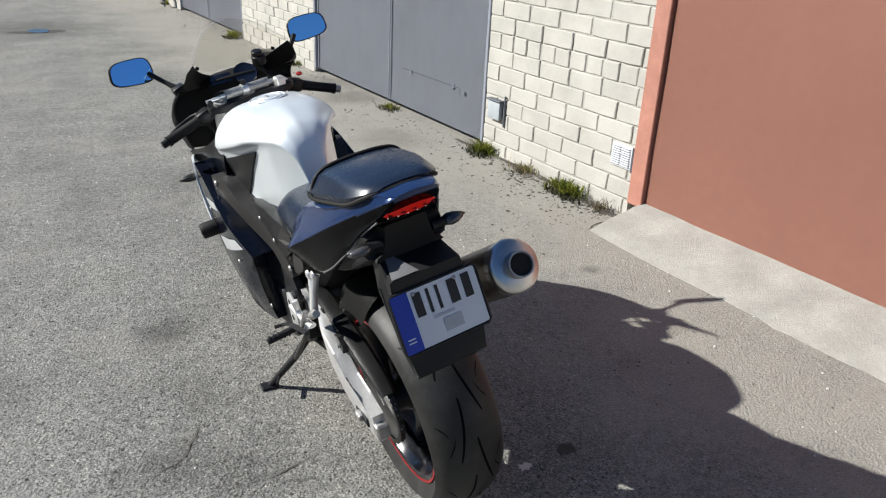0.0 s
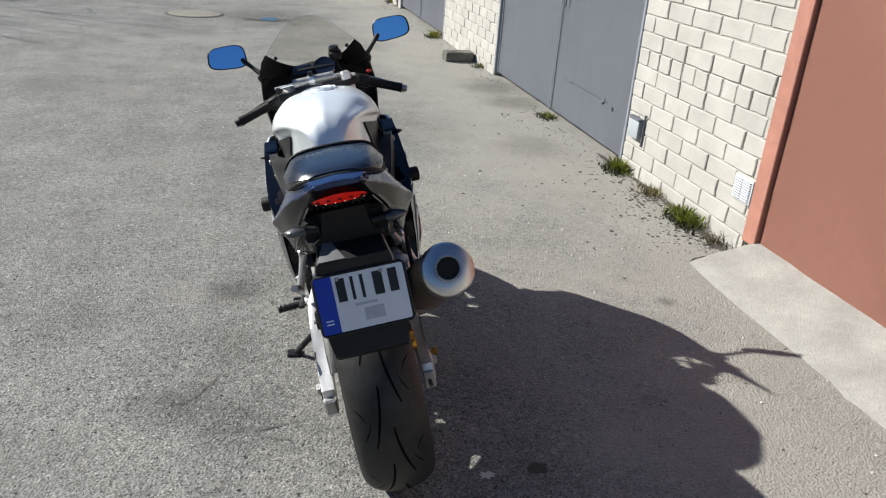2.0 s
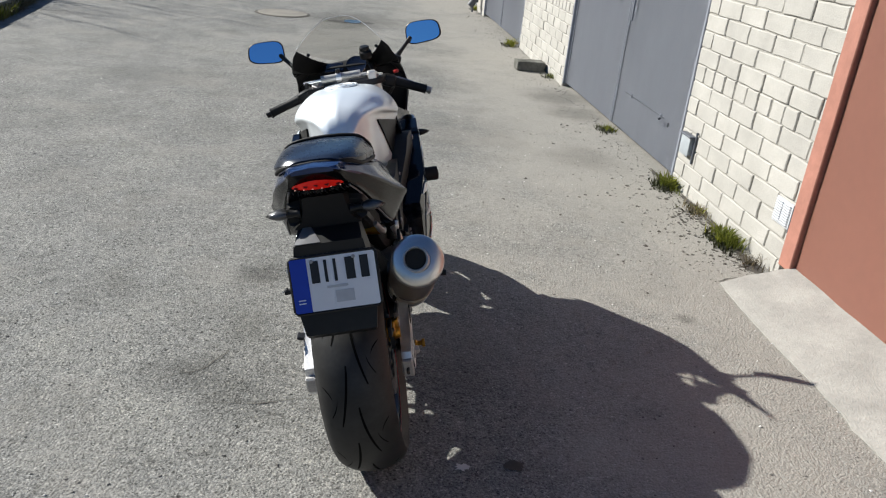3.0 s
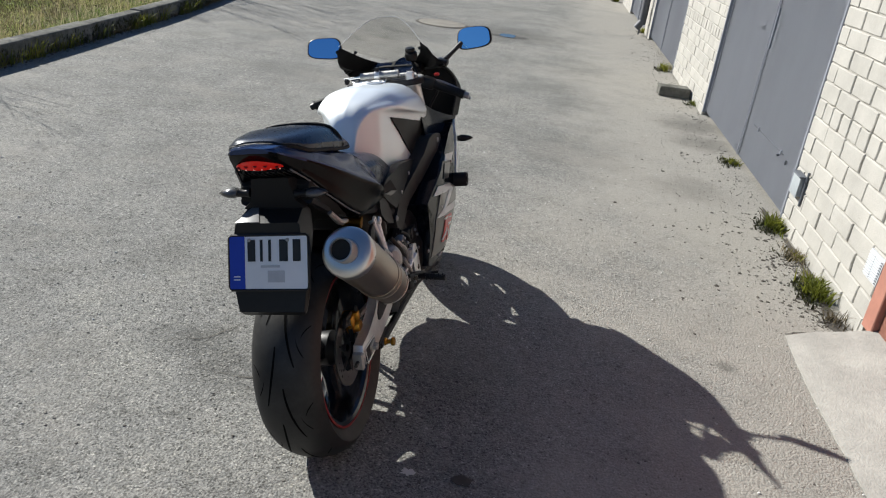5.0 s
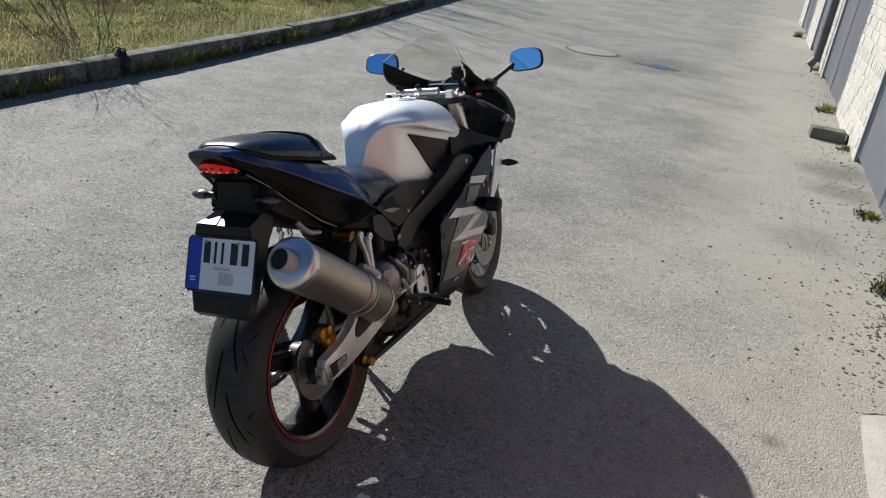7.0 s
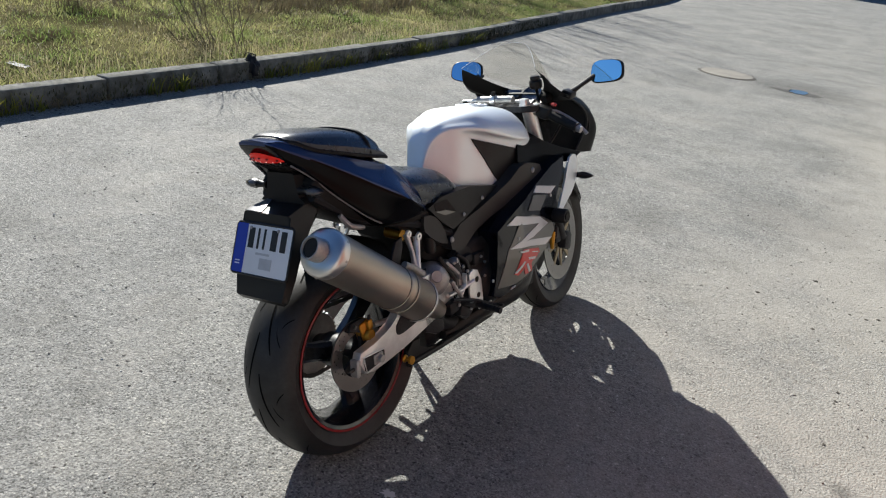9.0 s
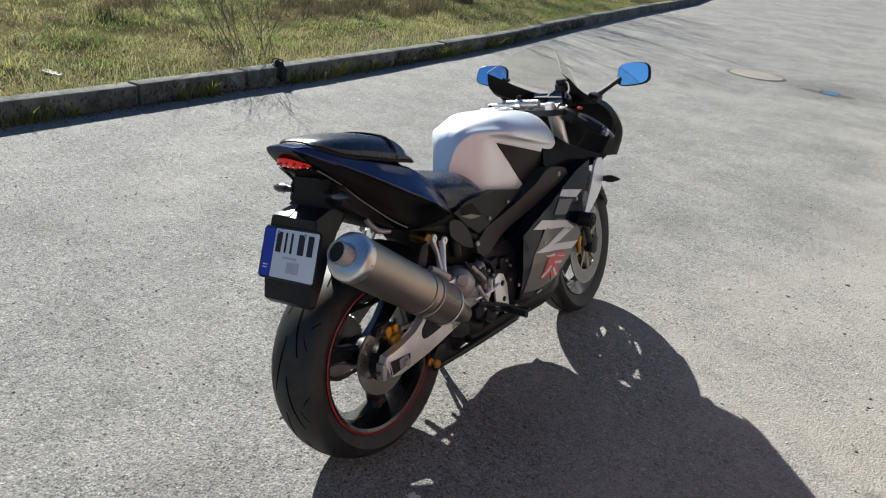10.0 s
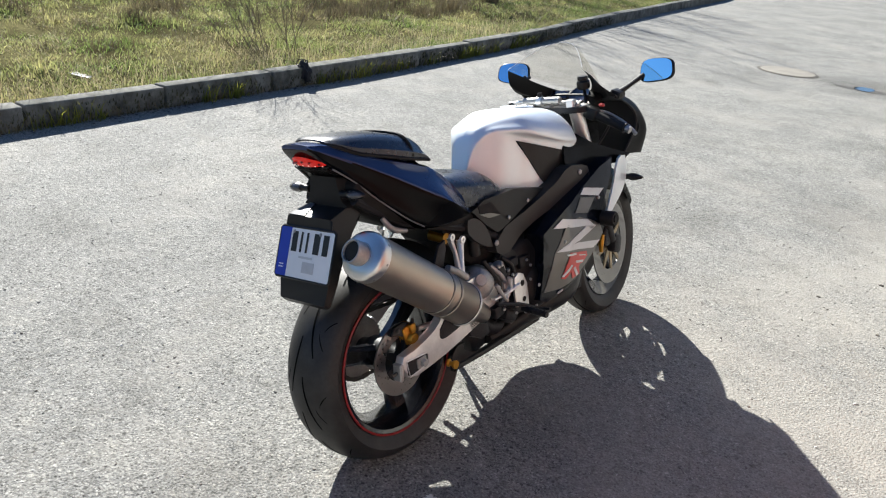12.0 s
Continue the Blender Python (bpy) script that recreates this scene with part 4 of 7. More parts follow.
def wheel(name, centre, radius, width, rim_r, rim_w, place, turn0, label):
    """Rim with three cast spokes, tyre with cut grooves, and a thin red rim line on both flanks."""
    axle = place @ to_x(centre)
    hw = rim_w / 2
    deep = 0.034 if name == "rear_wheel" else 0.050
    rim = bmesh.new()
    lathe([(rim_r, -hw), (rim_r + 0.006, -hw + 0.004), (rim_r - 0.004, -hw + 0.016), (rim_r - 0.022, -hw * 0.45), (rim_r - 0.024, hw * 0.45), (rim_r - 0.004, hw - 0.016),
           (rim_r + 0.006, hw - 0.004), (rim_r, hw), (rim_r - 0.010, hw - 0.004), (rim_r - deep, hw * 0.40), (rim_r - deep, -hw * 0.40), (rim_r - 0.010, -hw + 0.004)], 64, rim, close=True)
    w = part(name, move(rim, axle), BLACK_GLOSS, bike, label)
    part("hub", move(lathe([(0.012, -0.075), (0.034, -0.075), (0.038, -0.05), (0.050, -0.03), (0.052, 0.03), (0.038, 0.05), (0.034, 0.075), (0.012, 0.075)], 32, close=True), axle), BLACK_SATIN, w)
    for i in range(3):
        part("spoke", move(spoke_bm(0.04, rim_r - 0.026, 0.030, 0.032, 0.026), axle @ pose(0, 0, 0, 0, 0, turn0 + 120 * i)), BLACK_GLOSS, w)
    for s in (-1, 1) if name == "rear_wheel" else ():
        part("rim_stripe", move(lathe([(rim_r + 0.0065, s * (hw - 0.002)), (rim_r + 0.0072, s * (hw + 0.0018)), (rim_r + 0.001, s * (hw + 0.0018)), (rim_r + 0.001, s * (hw - 0.001))], 64, close=True), axle), RIM_RED, w, "thin red rim stripe")
    # tyre: a round crown on short side walls
    tw, crown, prof = width / 2, [], []
    drop = tw * 0.60
    for i in range(-12, 13):
        a = i / 12
        crown.append((radius - drop * (1 - math.sqrt(max(0, 1 - (a * 0.985) ** 2))) , tw * a))
    side = [(rim_r + 0.030, tw * 0.93), (rim_r + 0.012, tw * 0.80), (rim_r + 0.002, hw - 0.006)]
    prof = [(r, -h) for r, h in reversed(side)] + crown + side
    prof += [(rim_r + 0.002, hw - 0.02), (rim_r + 0.002, -hw + 0.02)]
    tyre = part("tyre", move(lathe(prof, 96, close=True), axle), [RUBBER], w, "black sports tyre with worn grooves")

    def crown_r(u):
        return radius - drop * (1 - math.sqrt(max(0, 1 - (u * 0.985) ** 2)))
    # tread grooves: dark cuts a hair above the rubber
    n = 9
    for s in (-1, 1):
        for i in range(n):
            a0 = 2 * math.pi * (i + (0.5 if s > 0 else 0)) / n
            for u0, u1, da, wd in ((0.10, 0.42, 0.52, 0.0032), (0.45, 0.66, 0.16, 0.0026), (0.58, 0.80, -0.12, 0.0022)):
                bm = bmesh.new()
                rows = []
                m = 9
                for k2 in range(m + 1):
                    t = k2 / m
                    u = (u0 + (u1 - u0) * t ** 1.6)
                    a = a0 + da * t + (0.28 if u0 > 0.4 else 0)
                    hw2 = wd * math.sin(math.pi * (0.12 + 0.80 * t)) ** 0.5
                    row = []
                    for q in (-1, 1):
                        aa, uu = a, u + q * hw2 / tw
                        if abs(da) < 0.3:
                            aa, uu = a + q * hw2 / radius * 1.2, u
                        r = crown_r(uu) + 0.0006
                        row.append((r * math.cos(aa), r * math.sin(aa), s * uu * tw))
                    rows.append(row)
                skin(bm, rows, closed=False)
                part("groove", move(bm, axle), GROOVE, tyre)
    return w


def rotor(centre, r_out, r_in, x, parent, place, name="brake_disc"):
    """A thin disc with rows of drilled holes and a dark carrier."""
    bm = bmesh.new()
    seg, rings = 96, 5
    t = 0.0025
    holes = {(i, k) for i in range(seg) for k in range(1, rings - 1) if (i + 2 * k) % 5 == 0}
    grid = [[[bm.verts.new(((r_in + (r_out - r_in) * k / rings) * math.cos(2 * math.pi * i / seg), (r_in + (r_out - r_in) * k / rings) * math.sin(2 * math.pi * i / seg), s * t)) for k in range(rings + 1)] for i in range(seg)] for s in (-1, 1)]
    for i in range(seg):
        j = (i + 1) % seg
        for k in range(rings):
            if (i, k) in holes:
                continue
            for s in (0, 1):
                g = grid[s]
                bm.faces.new((g[i][k], g[j][k], g[j][k + 1], g[i][k + 1]))
        for k in (0, rings):
            bm.faces.new((grid[0][i][k], grid[0][j][k], grid[1][j][k], grid[1][i][k]))
    d = part(name, move(bm, place @ pose(x, 0, 0) @ to_x(centre)), ROTOR, parent, "drilled steel brake disc")
    arms = 6 if parent is rear else 9
    for i in range(arms):
        a = 360 / arms * i
        bm = slab([(0.034, -0.012), (r_in + 0.004, -0.008), (r_in + 0.010, 0.0), (r_in + 0.004, 0.008), (0.034, 0.012)], 0.005, "z")
        part("carrier_arm", move(bm, place @ pose(x, 0, 0) @ to_x(centre) @ pose(0, 0, 0, 0, 0, a)), DARK_METAL if parent is rear else BRONZE, d)
    return d


rear = wheel("rear_wheel", REAR, 0.308, 0.190, 0.219, 0.150, Matrix.Identity(4), 12, "black three-spoke rear wheel with a red rim line")
rotor(REAR, 0.108, 0.066, 0.078, rear, Matrix.Identity(4))
front = wheel("front_wheel", FRONT, 0.298, 0.122, 0.219, 0.090, STEER, 40, "black three-spoke front wheel")
for s in (-1, 1):
    rotor(FRONT, 0.170, 0.112, s * 0.064, front, STEER)

# rear sprocket, chain and adjusters on the left
bm = bmesh.new()
teeth = 43
out = []
for i in range(teeth * 4):
    r = 0.102 if i % 4 in (0, 1) else 0.096
    a = 2 * math.pi * i / (teeth * 4)
    out.append((r * math.cos(a), r * math.sin(a)))
slab(out, 0.006, "z", 0, bm=bm)
part("sprocket", move(bm, pose(-0.098, 0, 0) @ to_x(REAR)), CAST_ALLOY, rear)
bm = bmesh.new()
loop = []
for i in range(26):
    loop.append((0.02 + 0.51 * i / 26, 0.305 + 0.100 - (0.305 + 0.1 - 0.375) * i / 26))
loop2 = [(y, 2 * 0.32 - z - 0.03) for y, z in reversed(loop)]
arc = [(-0.10 * math.sin(a), 0.305 - 0.10 * math.cos(a)) for a in (math.pi * k / 16 for k in range(17))]
chain_line = loop + [(0.56, 0.36), (0.575, 0.335), (0.56, 0.31)] + loop2 + arc
for k2, (p, q) in enumerate(zip(chain_line, chain_line[1:] + chain_line[:1])):
    a = math.degrees(math.atan2(q[1] - p[1], q[0] - p[0]))
    ln = math.hypot(q[1] - p[1], q[0] - p[0])
    for sx in (-1, 1):
        block((0.0025, ln * 1.05, 0.012 if k2 % 2 else 0.0145), (-0.098 + sx * 0.0055, (p[0] + q[0]) / 2, (p[1] + q[1]) / 2), 0.0, (a, 0, 0), bm)
    block((0.009, ln * 0.5, 0.008), (-0.098, p[0], p[1]), 0.0, (a, 0, 0), bm)
part("chain", bm, CHAIN_STEEL, bike, "oily steel drive chain")

# ---- swingarm ----
arm = slab([(-0.078, 0.266), (-0.074, 0.345), (0.0, 0.356), (0.06, 0.385), (0.12, 0.425), (0.20, 0.466), (0.26, 0.484), (0.34, 0.478), (0.46, 0.455), (0.50, 0.41), (0.46, 0.39), (0.34, 0.410), (0.26, 0.402), (0.18, 0.368), (0.10, 0.318), (0.03, 0.275)], 0.034, "x", -0.140, 0.010)
bmesh.ops.triangulate(arm, faces=[f for f in arm.faces if len(f.verts) > 4])
for v in arm.verts:
    y = v.co.y
    v.co.x += -0.006 * math.sin(math.pi * min(1, max(0, (y + 0.05) / 0.30))) * (1.0 if v.co.x < -0.142 else 0.4) + 0.42 * max(0.0, y - 0.20) ** 1.2
swing = part("swingarm", arm, ALLOY, bike, "polished alloy swingarm")
part("arm", slab([(-0.062, 0.322), (-0.052, 0.343), (0.0, 0.349), (0.05, 0.356), (0.085, 0.368), (0.112, 0.393), (0.15, 0.432), (0.24, 0.47), (0.40, 0.485), (0.50, 0.45), (0.50, 0.38), (0.36, 0.335), (0.212, 0.302), (0.128, 0.285), (0.06, 0.276), (-0.003, 0.267), (-0.040, 0.276)], 0.030, "x", 0.128, 0.006), ALLOY, swing)
part("arm_recess", slab([(0.107, 0.368), (0.105, 0.350), (0.116, 0.336), (0.160, 0.339), (0.22, 0.352), (0.26, 0.375), (0.25, 0.415), (0.20, 0.420), (0.145, 0.402)], 0.004, "x", 0.1435, 0.001, smooth=3), DARK_METAL, swing, "dark recess in the arm")
part("guard_tab", slab([(0.105, 0.425), (0.135, 0.442), (0.150, 0.462), (0.120, 0.470), (0.098, 0.450)], 0.018, "x", -0.132, 0.003), BLACK_SATIN, swing)
part("tab_bolt", tube([(-0.140, 0.12, 0.443), (-0.147, 0.12, 0.443)], 0.006, 10), CAST_ALLOY, swing)
# black block painting the shade of a slot
part("arm_slot", block((0.010, 0.020, 0.014), (-0.128, 0.246, 0.483), 0.003, (-15, 0, 0)), SOOT_SHADE, swing)
part("cross_brace", tube([(-0.14, 0.40, 0.43), (0.13, 0.40, 0.42)], 0.048, 16), ALLOY, swing)
part("axle_slot", slab([(-0.046, 0.326), (0.040, 0.321), (0.044, 0.316), (0.042, 0.290), (-0.036, 0.281), (-0.042, 0.285)], 0.004, "x", 0.1435, 0.001), DARK_METAL, swing, "dark axle slot")
part("slot_rim", tube([(0.1455, -0.047, 0.328), (0.1455, 0.041, 0.323), (0.1455, 0.046, 0.317), (0.1455, 0.044, 0.288), (0.1455, -0.037, 0.278), (0.1455, -0.047, 0.328)], 0.0022, 6), ALLOY, swing)
part("axle_block", block((0.008, 0.040, 0.030), (0.147, 0.014, 0.304), 0.003, (3, 0, 0)), CAST_ALLOY, swing)
part("axle_nut", move(lathe([(0.0, 0.012), (0.010, 0.012), (0.013, 0.008), (0.013, 0.0)], 6), to_x((0.150, 0.016, 0.304), 1)), CAST_ALLOY, swing)
part("adjuster", block((0.032, 0.016, 0.052), (0.128, -0.064, 0.300), 0.004, (-4, 0, 0)), CAST_ALLOY, swing)
part("adjuster_bolt", tube([(0.128, -0.070, 0.300), (0.128, -0.092, 0.299)], 0.0055, 8), CHAIN_STEEL, swing)
part("axle_slot", block((0.006, 0.075, 0.030), (-0.160, -0.005, 0.305), 0.004), DARK_METAL, swing)
part("axle_nut", move(lathe([(0.0, 0.012), (0.013, 0.012), (0.017, 0.008), (0.017, 0.0)], 6), to_x((-0.162, 0, 0.305), -1)), CAST_ALLOY, swing)
part("adjuster", block((0.034, 0.040, 0.046), (-0.140, -0.072, 0.300), 0.005), CAST_ALLOY, swing)
part("spool", move(lathe([(0.0, 0.03), (0.013, 0.03), (0.013, 0.022), (0.007, 0.018), (0.007, 0.008), (0.012, 0.004), (0.012, 0.0)], 14), to_x((0.146, 0.13, 0.255), 1)), GOLD, swing, "gold paddock-stand spool")
part("torque_arm", tube([(0.105, 0.05, 0.385), (0.11, 0.26, 0.36)], 0.009, 8), CAST_ALLOY, swing)
cal = part("rear_caliper", block((0.040, 0.046, 0.060), (0.084, 0.022, 0.378), 0.010, (14, 0, 0), seg=2), GOLD, bike, "gold anodised rear brake caliper")
part("piston_cap", move(lathe([(0, 0.014), (0.015, 0.014), (0.018, 0.010), (0.020, 0.0)], 24), to_x((0.102, 0.028, 0.364), 1)), GOLD, cal)
part("caliper_neck", block((0.020, 0.022, 0.030), (0.104, 0.030, 0.395), 0.005, (8, 0, 0), seg=2), GOLD, cal)
part("bleed_nipple", tube([(0.106, 0.032, 0.408), (0.107, 0.034, 0.424)], [0.006, 0.004], 8), BLACK_SATIN, cal, "black bleed nipple cap")
part("caliper_bracket", slab([(-0.045, 0.392), (-0.030, 0.415), (0.010, 0.418), (0.040, 0.404), (0.030, 0.340), (0.010, 0.318), (-0.004, 0.330), (0.004, 0.380)], 0.012, "x", 0.092, 0.004), DARK_METAL, cal)
for y, z in ((-0.022, 0.402), (0.018, 0.338)):
    part("bracket_bolt", move(lathe([(0.0, 0.006), (0.006, 0.006), (0.0075, 0.0)], 6), to_x((0.098, y, z), 1)), CHAIN_STEEL, cal)
part("brake_hose", tube([(0.11, 0.06, 0.45), (0.13, 0.16, 0.47), (0.12, 0.30, 0.48), (0.11, 0.46, 0.46)], 0.006, 8, smooth=4), BLACK_SATIN, bike)

# rear hugger with the chain guard
bm = bmesh.new()
rings = []
for i in range(19):
    a = radians(58 + i * 6.5)
    ca, sa = math.cos(a), math.sin(a)
    ring = []
    for k2 in range(13):
        u = -1 + 2 * k2 / 12
        r = 0.335 - 0.075 * abs(u) ** 3.0
        ring.append((u * 0.108, r * ca, 0.305 + r * sa))
    rings.append(ring)
skin(bm, [[(x, y, z) for x, y, z in r] for r in rings[: 7]], closed=False)
for v in bm.verts:
    v.co.y = v.co.y + 0.02
bmesh.ops.solidify(bm, geom=list(bm.faces), thickness=0.004)
part("hugger", bm, BLACK_MATT, bike, "black rear wheel hugger")
bm = bmesh.new()
rings = []
for y, z, w in ((-0.085, 0.398, 0.018), (-0.03, 0.432, 0.022), (0.06, 0.458, 0.024), (0.16, 0.480, 0.024), (0.27, 0.502, 0.024), (0.40, 0.505, 0.020)):
    rings.append([(-0.104 - w, y, z - 0.030), (-0.104 - w, y, z - 0.006), (-0.104 - w * 0.6, y, z), (-0.104 + w * 0.6, y, z + 0.002), (-0.104 + w, y, z - 0.006), (-0.104 + w, y, z - 0.020)])
skin(bm, rings, closed=False)
bmesh.ops.solidify(bm, geom=list(bm.faces), thickness=0.003)
part("chain_guard", bm, BLACK_SATIN, bike, "black plastic chain guard")

# ---- exhaust ----
TIP, NECK = Vector((0.206, -0.228, 0.700)), Vector((0.150, 0.225, 0.405))
run = NECK - TIP
muff_m = Matrix.Translation(TIP) @ run.to_track_quat("Z", "Y").to_matrix().to_4x4()
L = run.length
muffler = part("muffler", move(lathe([(0.058, 0.012), (0.063, 0.022), (0.064, 0.05), (0.064, L * 0.70), (0.0655, L * 0.705), (0.0655, L * 0.725), (0.064, L * 0.73), (0.064, L * 0.97), (0.061, L * 0.985), (0.050, L)], 56), muff_m), TITANIUM, bike, "brushed titanium muffler")
part("end_cap", move(lathe([(0.028, -0.004), (0.036, -0.003), (0.056, 0.001), (0.0625, 0.007), (0.0645, 0.014), (0.0645, 0.034), (0.060, 0.034), (0.028, 0.010)], 56, close=True), muff_m), BRIGHT_TITANIUM, muffler, "bright pressed muffler end cap")
turned_in = Matrix.Translation(TIP + Vector((-0.002, 0, -0.001))) @ (run.normalized() * 0.036 + Vector((0.006, 0, 0.001))).to_track_quat("Z", "Y").to_matrix().to_4x4()
part("outlet", move(lathe([(0.0265, -0.036), (0.0300, -0.036), (0.0305, -0.030), (0.0305, 0.02), (0.0250, 0.02), (0.0250, -0.032)], 44, close=True), turned_in), CAST_ALLOY, muffler, "rolled steel outlet pipe")
part("outlet_inside", move(lathe([(0.0249, -0.031), (0.0245, 0.06), (0.0, 0.06)], 32), turned_in), SOOT_SHADE, muffler)
part("outlet_weld", move(lathe([(0.030, -0.004), (0.0335, -0.002), (0.034, 0.003), (0.030, 0.004)], 40, close=True), muff_m), DARK_METAL, muffler)
for f in (0.655, 0.735, 0.95):
    part("band", move(lathe([(0.0645, L * f), (0.0665, L * f + 0.0015), (0.0672, L * f + 0.005), (0.0665, L * f + 0.0085), (0.0645, L * f + 0.010)], 56), muff_m), TITANIUM if f < 0.8 else BRIGHT_TITANIUM, muffler)
    part("band_gap", move(lathe([(0.0642, L * f - 0.003), (0.0649, L * f - 0.002), (0.0649, L * f), (0.0642, L * f + 0.001)], 56), muff_m), DARK_METAL, muffler)
for i in range(8):
    a = math.pi / 4 * i + 0.2
    part("rivet", move(lathe([(0, 0.0018), (0.003, 0.001), (0.0036, 0)], 8), muff_m @ pose(0.0645 * math.cos(a), 0.0645 * math.sin(a), 0.027) @ Matrix.Rotation(a, 4, "Z") @ pose(0, 0, 0, 0, 90, 0)), CAST_ALLOY, muffler)
d = run.normalized()
part("link_pipe", tube([NECK - d * 0.03, NECK + d * 0.04, NECK + d * 0.115, NECK + d * 0.13], [0.046, 0.037, 0.030, 0.022], 24), TITANIUM, bike, "titanium exhaust link pipe")
part("mid_pipe", tube([NECK + d * 0.11, (0.095, 0.36, 0.300), (0.075, 0.46, 0.235), (0.05, 0.70, 0.215)], 0.028, 16, smooth=4), DARK_METAL, bike)
part("heat_shield", slab([(0.235, 0.352), (0.300, 0.345), (0.345, 0.300), (0.350, 0.268), (0.310, 0.262), (0.250, 0.292)], 0.050, "x", 0.118, 0.010), DARK_METAL, bike, "dark heat shield under the link pipe")
part("muffler_hanger", slab([(0.06, 0.50), (0.12, 0.62), (0.15, 0.63), (0.15, 0.60), (0.11, 0.49)], 0.010, "x", 0.150, 0.003), DARK_METAL, bike)

# ---- engine and frame ----
eng = part("engine", body([(0.44, [(0, 0.50), (0.10, 0.50), (0.13, 0.46), (0.135, 0.38), (0.12, 0.28), (0.0, 0.24)]), (0.60, [(0, 0.55), (0.12, 0.54), (0.155, 0.50), (0.165, 0.38), (0.14, 0.27), (0.0, 0.22)]),
                           (0.80, [(0, 0.62), (0.13, 0.61), (0.16, 0.55), (0.16, 0.42), (0.13, 0.29), (0.0, 0.24)]), (0.92, [(0, 0.60), (0.11, 0.59), (0.13, 0.54), (0.13, 0.44), (0.11, 0.34), (0.0, 0.30)])], 3, 3), DARK_METAL, bike, "dark engine block")
part("clutch_cover", move(lathe([(0.0, 0.020), (0.030, 0.020), (0.034, 0.028), (0.055, 0.028), (0.068, 0.022), (0.080, 0.010), (0.084, 0.0)], 36), to_x((0.150, 0.615, 0.352), 1)), BLACK_SATIN, eng)
part("sprocket_cover", slab([(0.47, 0.29), (0.50, 0.40), (0.57, 0.43), (0.64, 0.38), (0.62, 0.28), (0.54, 0.25)], 0.035, "x", -0.150, 0.010, smooth=2), DARK_METAL, eng)
part("generator_cover", move(lathe([(0.0, 0.030), (0.05, 0.030), (0.066, 0.018), (0.072, 0.0)], 36), to_x((-0.155, 0.70, 0.36), -1)), BLACK_SATIN, eng)
part("brake_fluid_cup", move(lathe([(0.0, 0.05), (0.016, 0.05), (0.018, 0.044), (0.017, 0.0), (0, 0)], 20), pose(0.118, 0.33, 0.53, 6, 0, 0)), BLACK_SATIN, bike)
for y, z, w, h, mt in ((0.405, 0.470, 0.030, 0.044, "c"), (0.438, 0.448, 0.022, 0.030, "d"), (0.372, 0.440, 0.026, 0.030, "d"), (0.420, 0.405, 0.024, 0.034, "c"), (0.470, 0.470, 0.050, 0.030, "d"), (0.535, 0.455, 0.060, 0.040, "d"), (0.380, 0.335, 0.050, 0.040, "d"), (0.440, 0.300, 0.060, 0.036, "d")):
    part("engine_boss", block((0.030, w, h), (0.150, y, z), 0.006, (rnd.uniform(-25, 25), 0, 0), seg=2), CAST_ALLOY if mt == "c" else DARK_METAL, eng)
for y, z, r in ((0.395, 0.486, 0.006), (0.428, 0.458, 0.005), (0.452, 0.436, 0.006), (0.372, 0.418, 0.007), (0.412, 0.395, 0.005), (0.535, 0.462, 0.005), (0.555, 0.438, 0.005), (0.560, 0.330, 0.005), (0.553, 0.390, 0.005), (0.580, 0.290, 0.005), (0.395, 0.338, 0.006), (0.462, 0.302, 0.005)):
    part("engine_bolt", move(lathe([(0.0, 0.006), (r * 0.8, 0.006), (r, 0.004), (r, 0.0)], 10), to_x((0.167, y, z), 1)), CAST_ALLOY, eng)
for p in ([(0.150, 0.36, 0.490), (0.168, 0.39, 0.452), (0.160, 0.42, 0.420)], [(0.150, 0.42, 0.500), (0.165, 0.45, 0.470), (0.160, 0.47, 0.420), (0.155, 0.46, 0.380)], [(0.140, 0.34, 0.510), (0.160, 0.355, 0.470), (0.165, 0.375, 0.440)]):
    part("coolant_hose", tube(p, 0.0075, 10, smooth=4), CAST_ALLOY if p[0][1] == 0.36 else BLACK_SATIN, eng)
part("filter_cover", move(lathe([(0.0, 0.050), (0.012, 0.050), (0.014, 0.046), (0.026, 0.040), (0.036, 0.026), (0.041, 0.0)], 28), pose(0.105, 0.335, 0.435, 30, 62, 0) @ Matrix.Scale(1.45, 4)), CAST_ALLOY, eng, "cast alloy cover")
part("steering_head", block((0.15, 0.11, 0.26), (0, 1.045, 0.615), 0.02, (20, 0, 0), seg=2), DARK_METAL, bike)
part("suspension_link", block((0.13, 0.13, 0.20), (0, 0.395, 0.275), 0.02, (12, 0, 0), seg=2), DARK_METAL, bike)
part("shock", tube([(0.0, 0.30, 0.66), (0.0, 0.36, 0.36)], 0.028, 16), DARK_METAL, bike)
part("shock_reservoir", tube([(0.035, 0.225, 0.612), (0.092, 0.228, 0.606)], 0.017, 18), GOLD, bike, "gold shock absorber reservoir")
part("shock_ring", move(lathe([(0.030, -0.008), (0.034, -0.005), (0.034, 0.005), (0.030, 0.008)], 24, close=True), pose(0.0, 0.325, 0.54, -12, 0, 0)), GOLD, bike)
part("tray_hook", tube([(0.105, -0.045, 0.735), (0.118, -0.02, 0.700), (0.120, 0.03, 0.685)], [0.007, 0.009, 0.006], 10, smooth=3), CAST_ALLOY, bike)
part("subframe", tube([(0.085, -0.12, 0.80), (0.095, 0.05, 0.70), (0.12, 0.28, 0.63), (0.13, 0.46, 0.55)], 0.014, 8, smooth=3), DARK_METAL, bike)
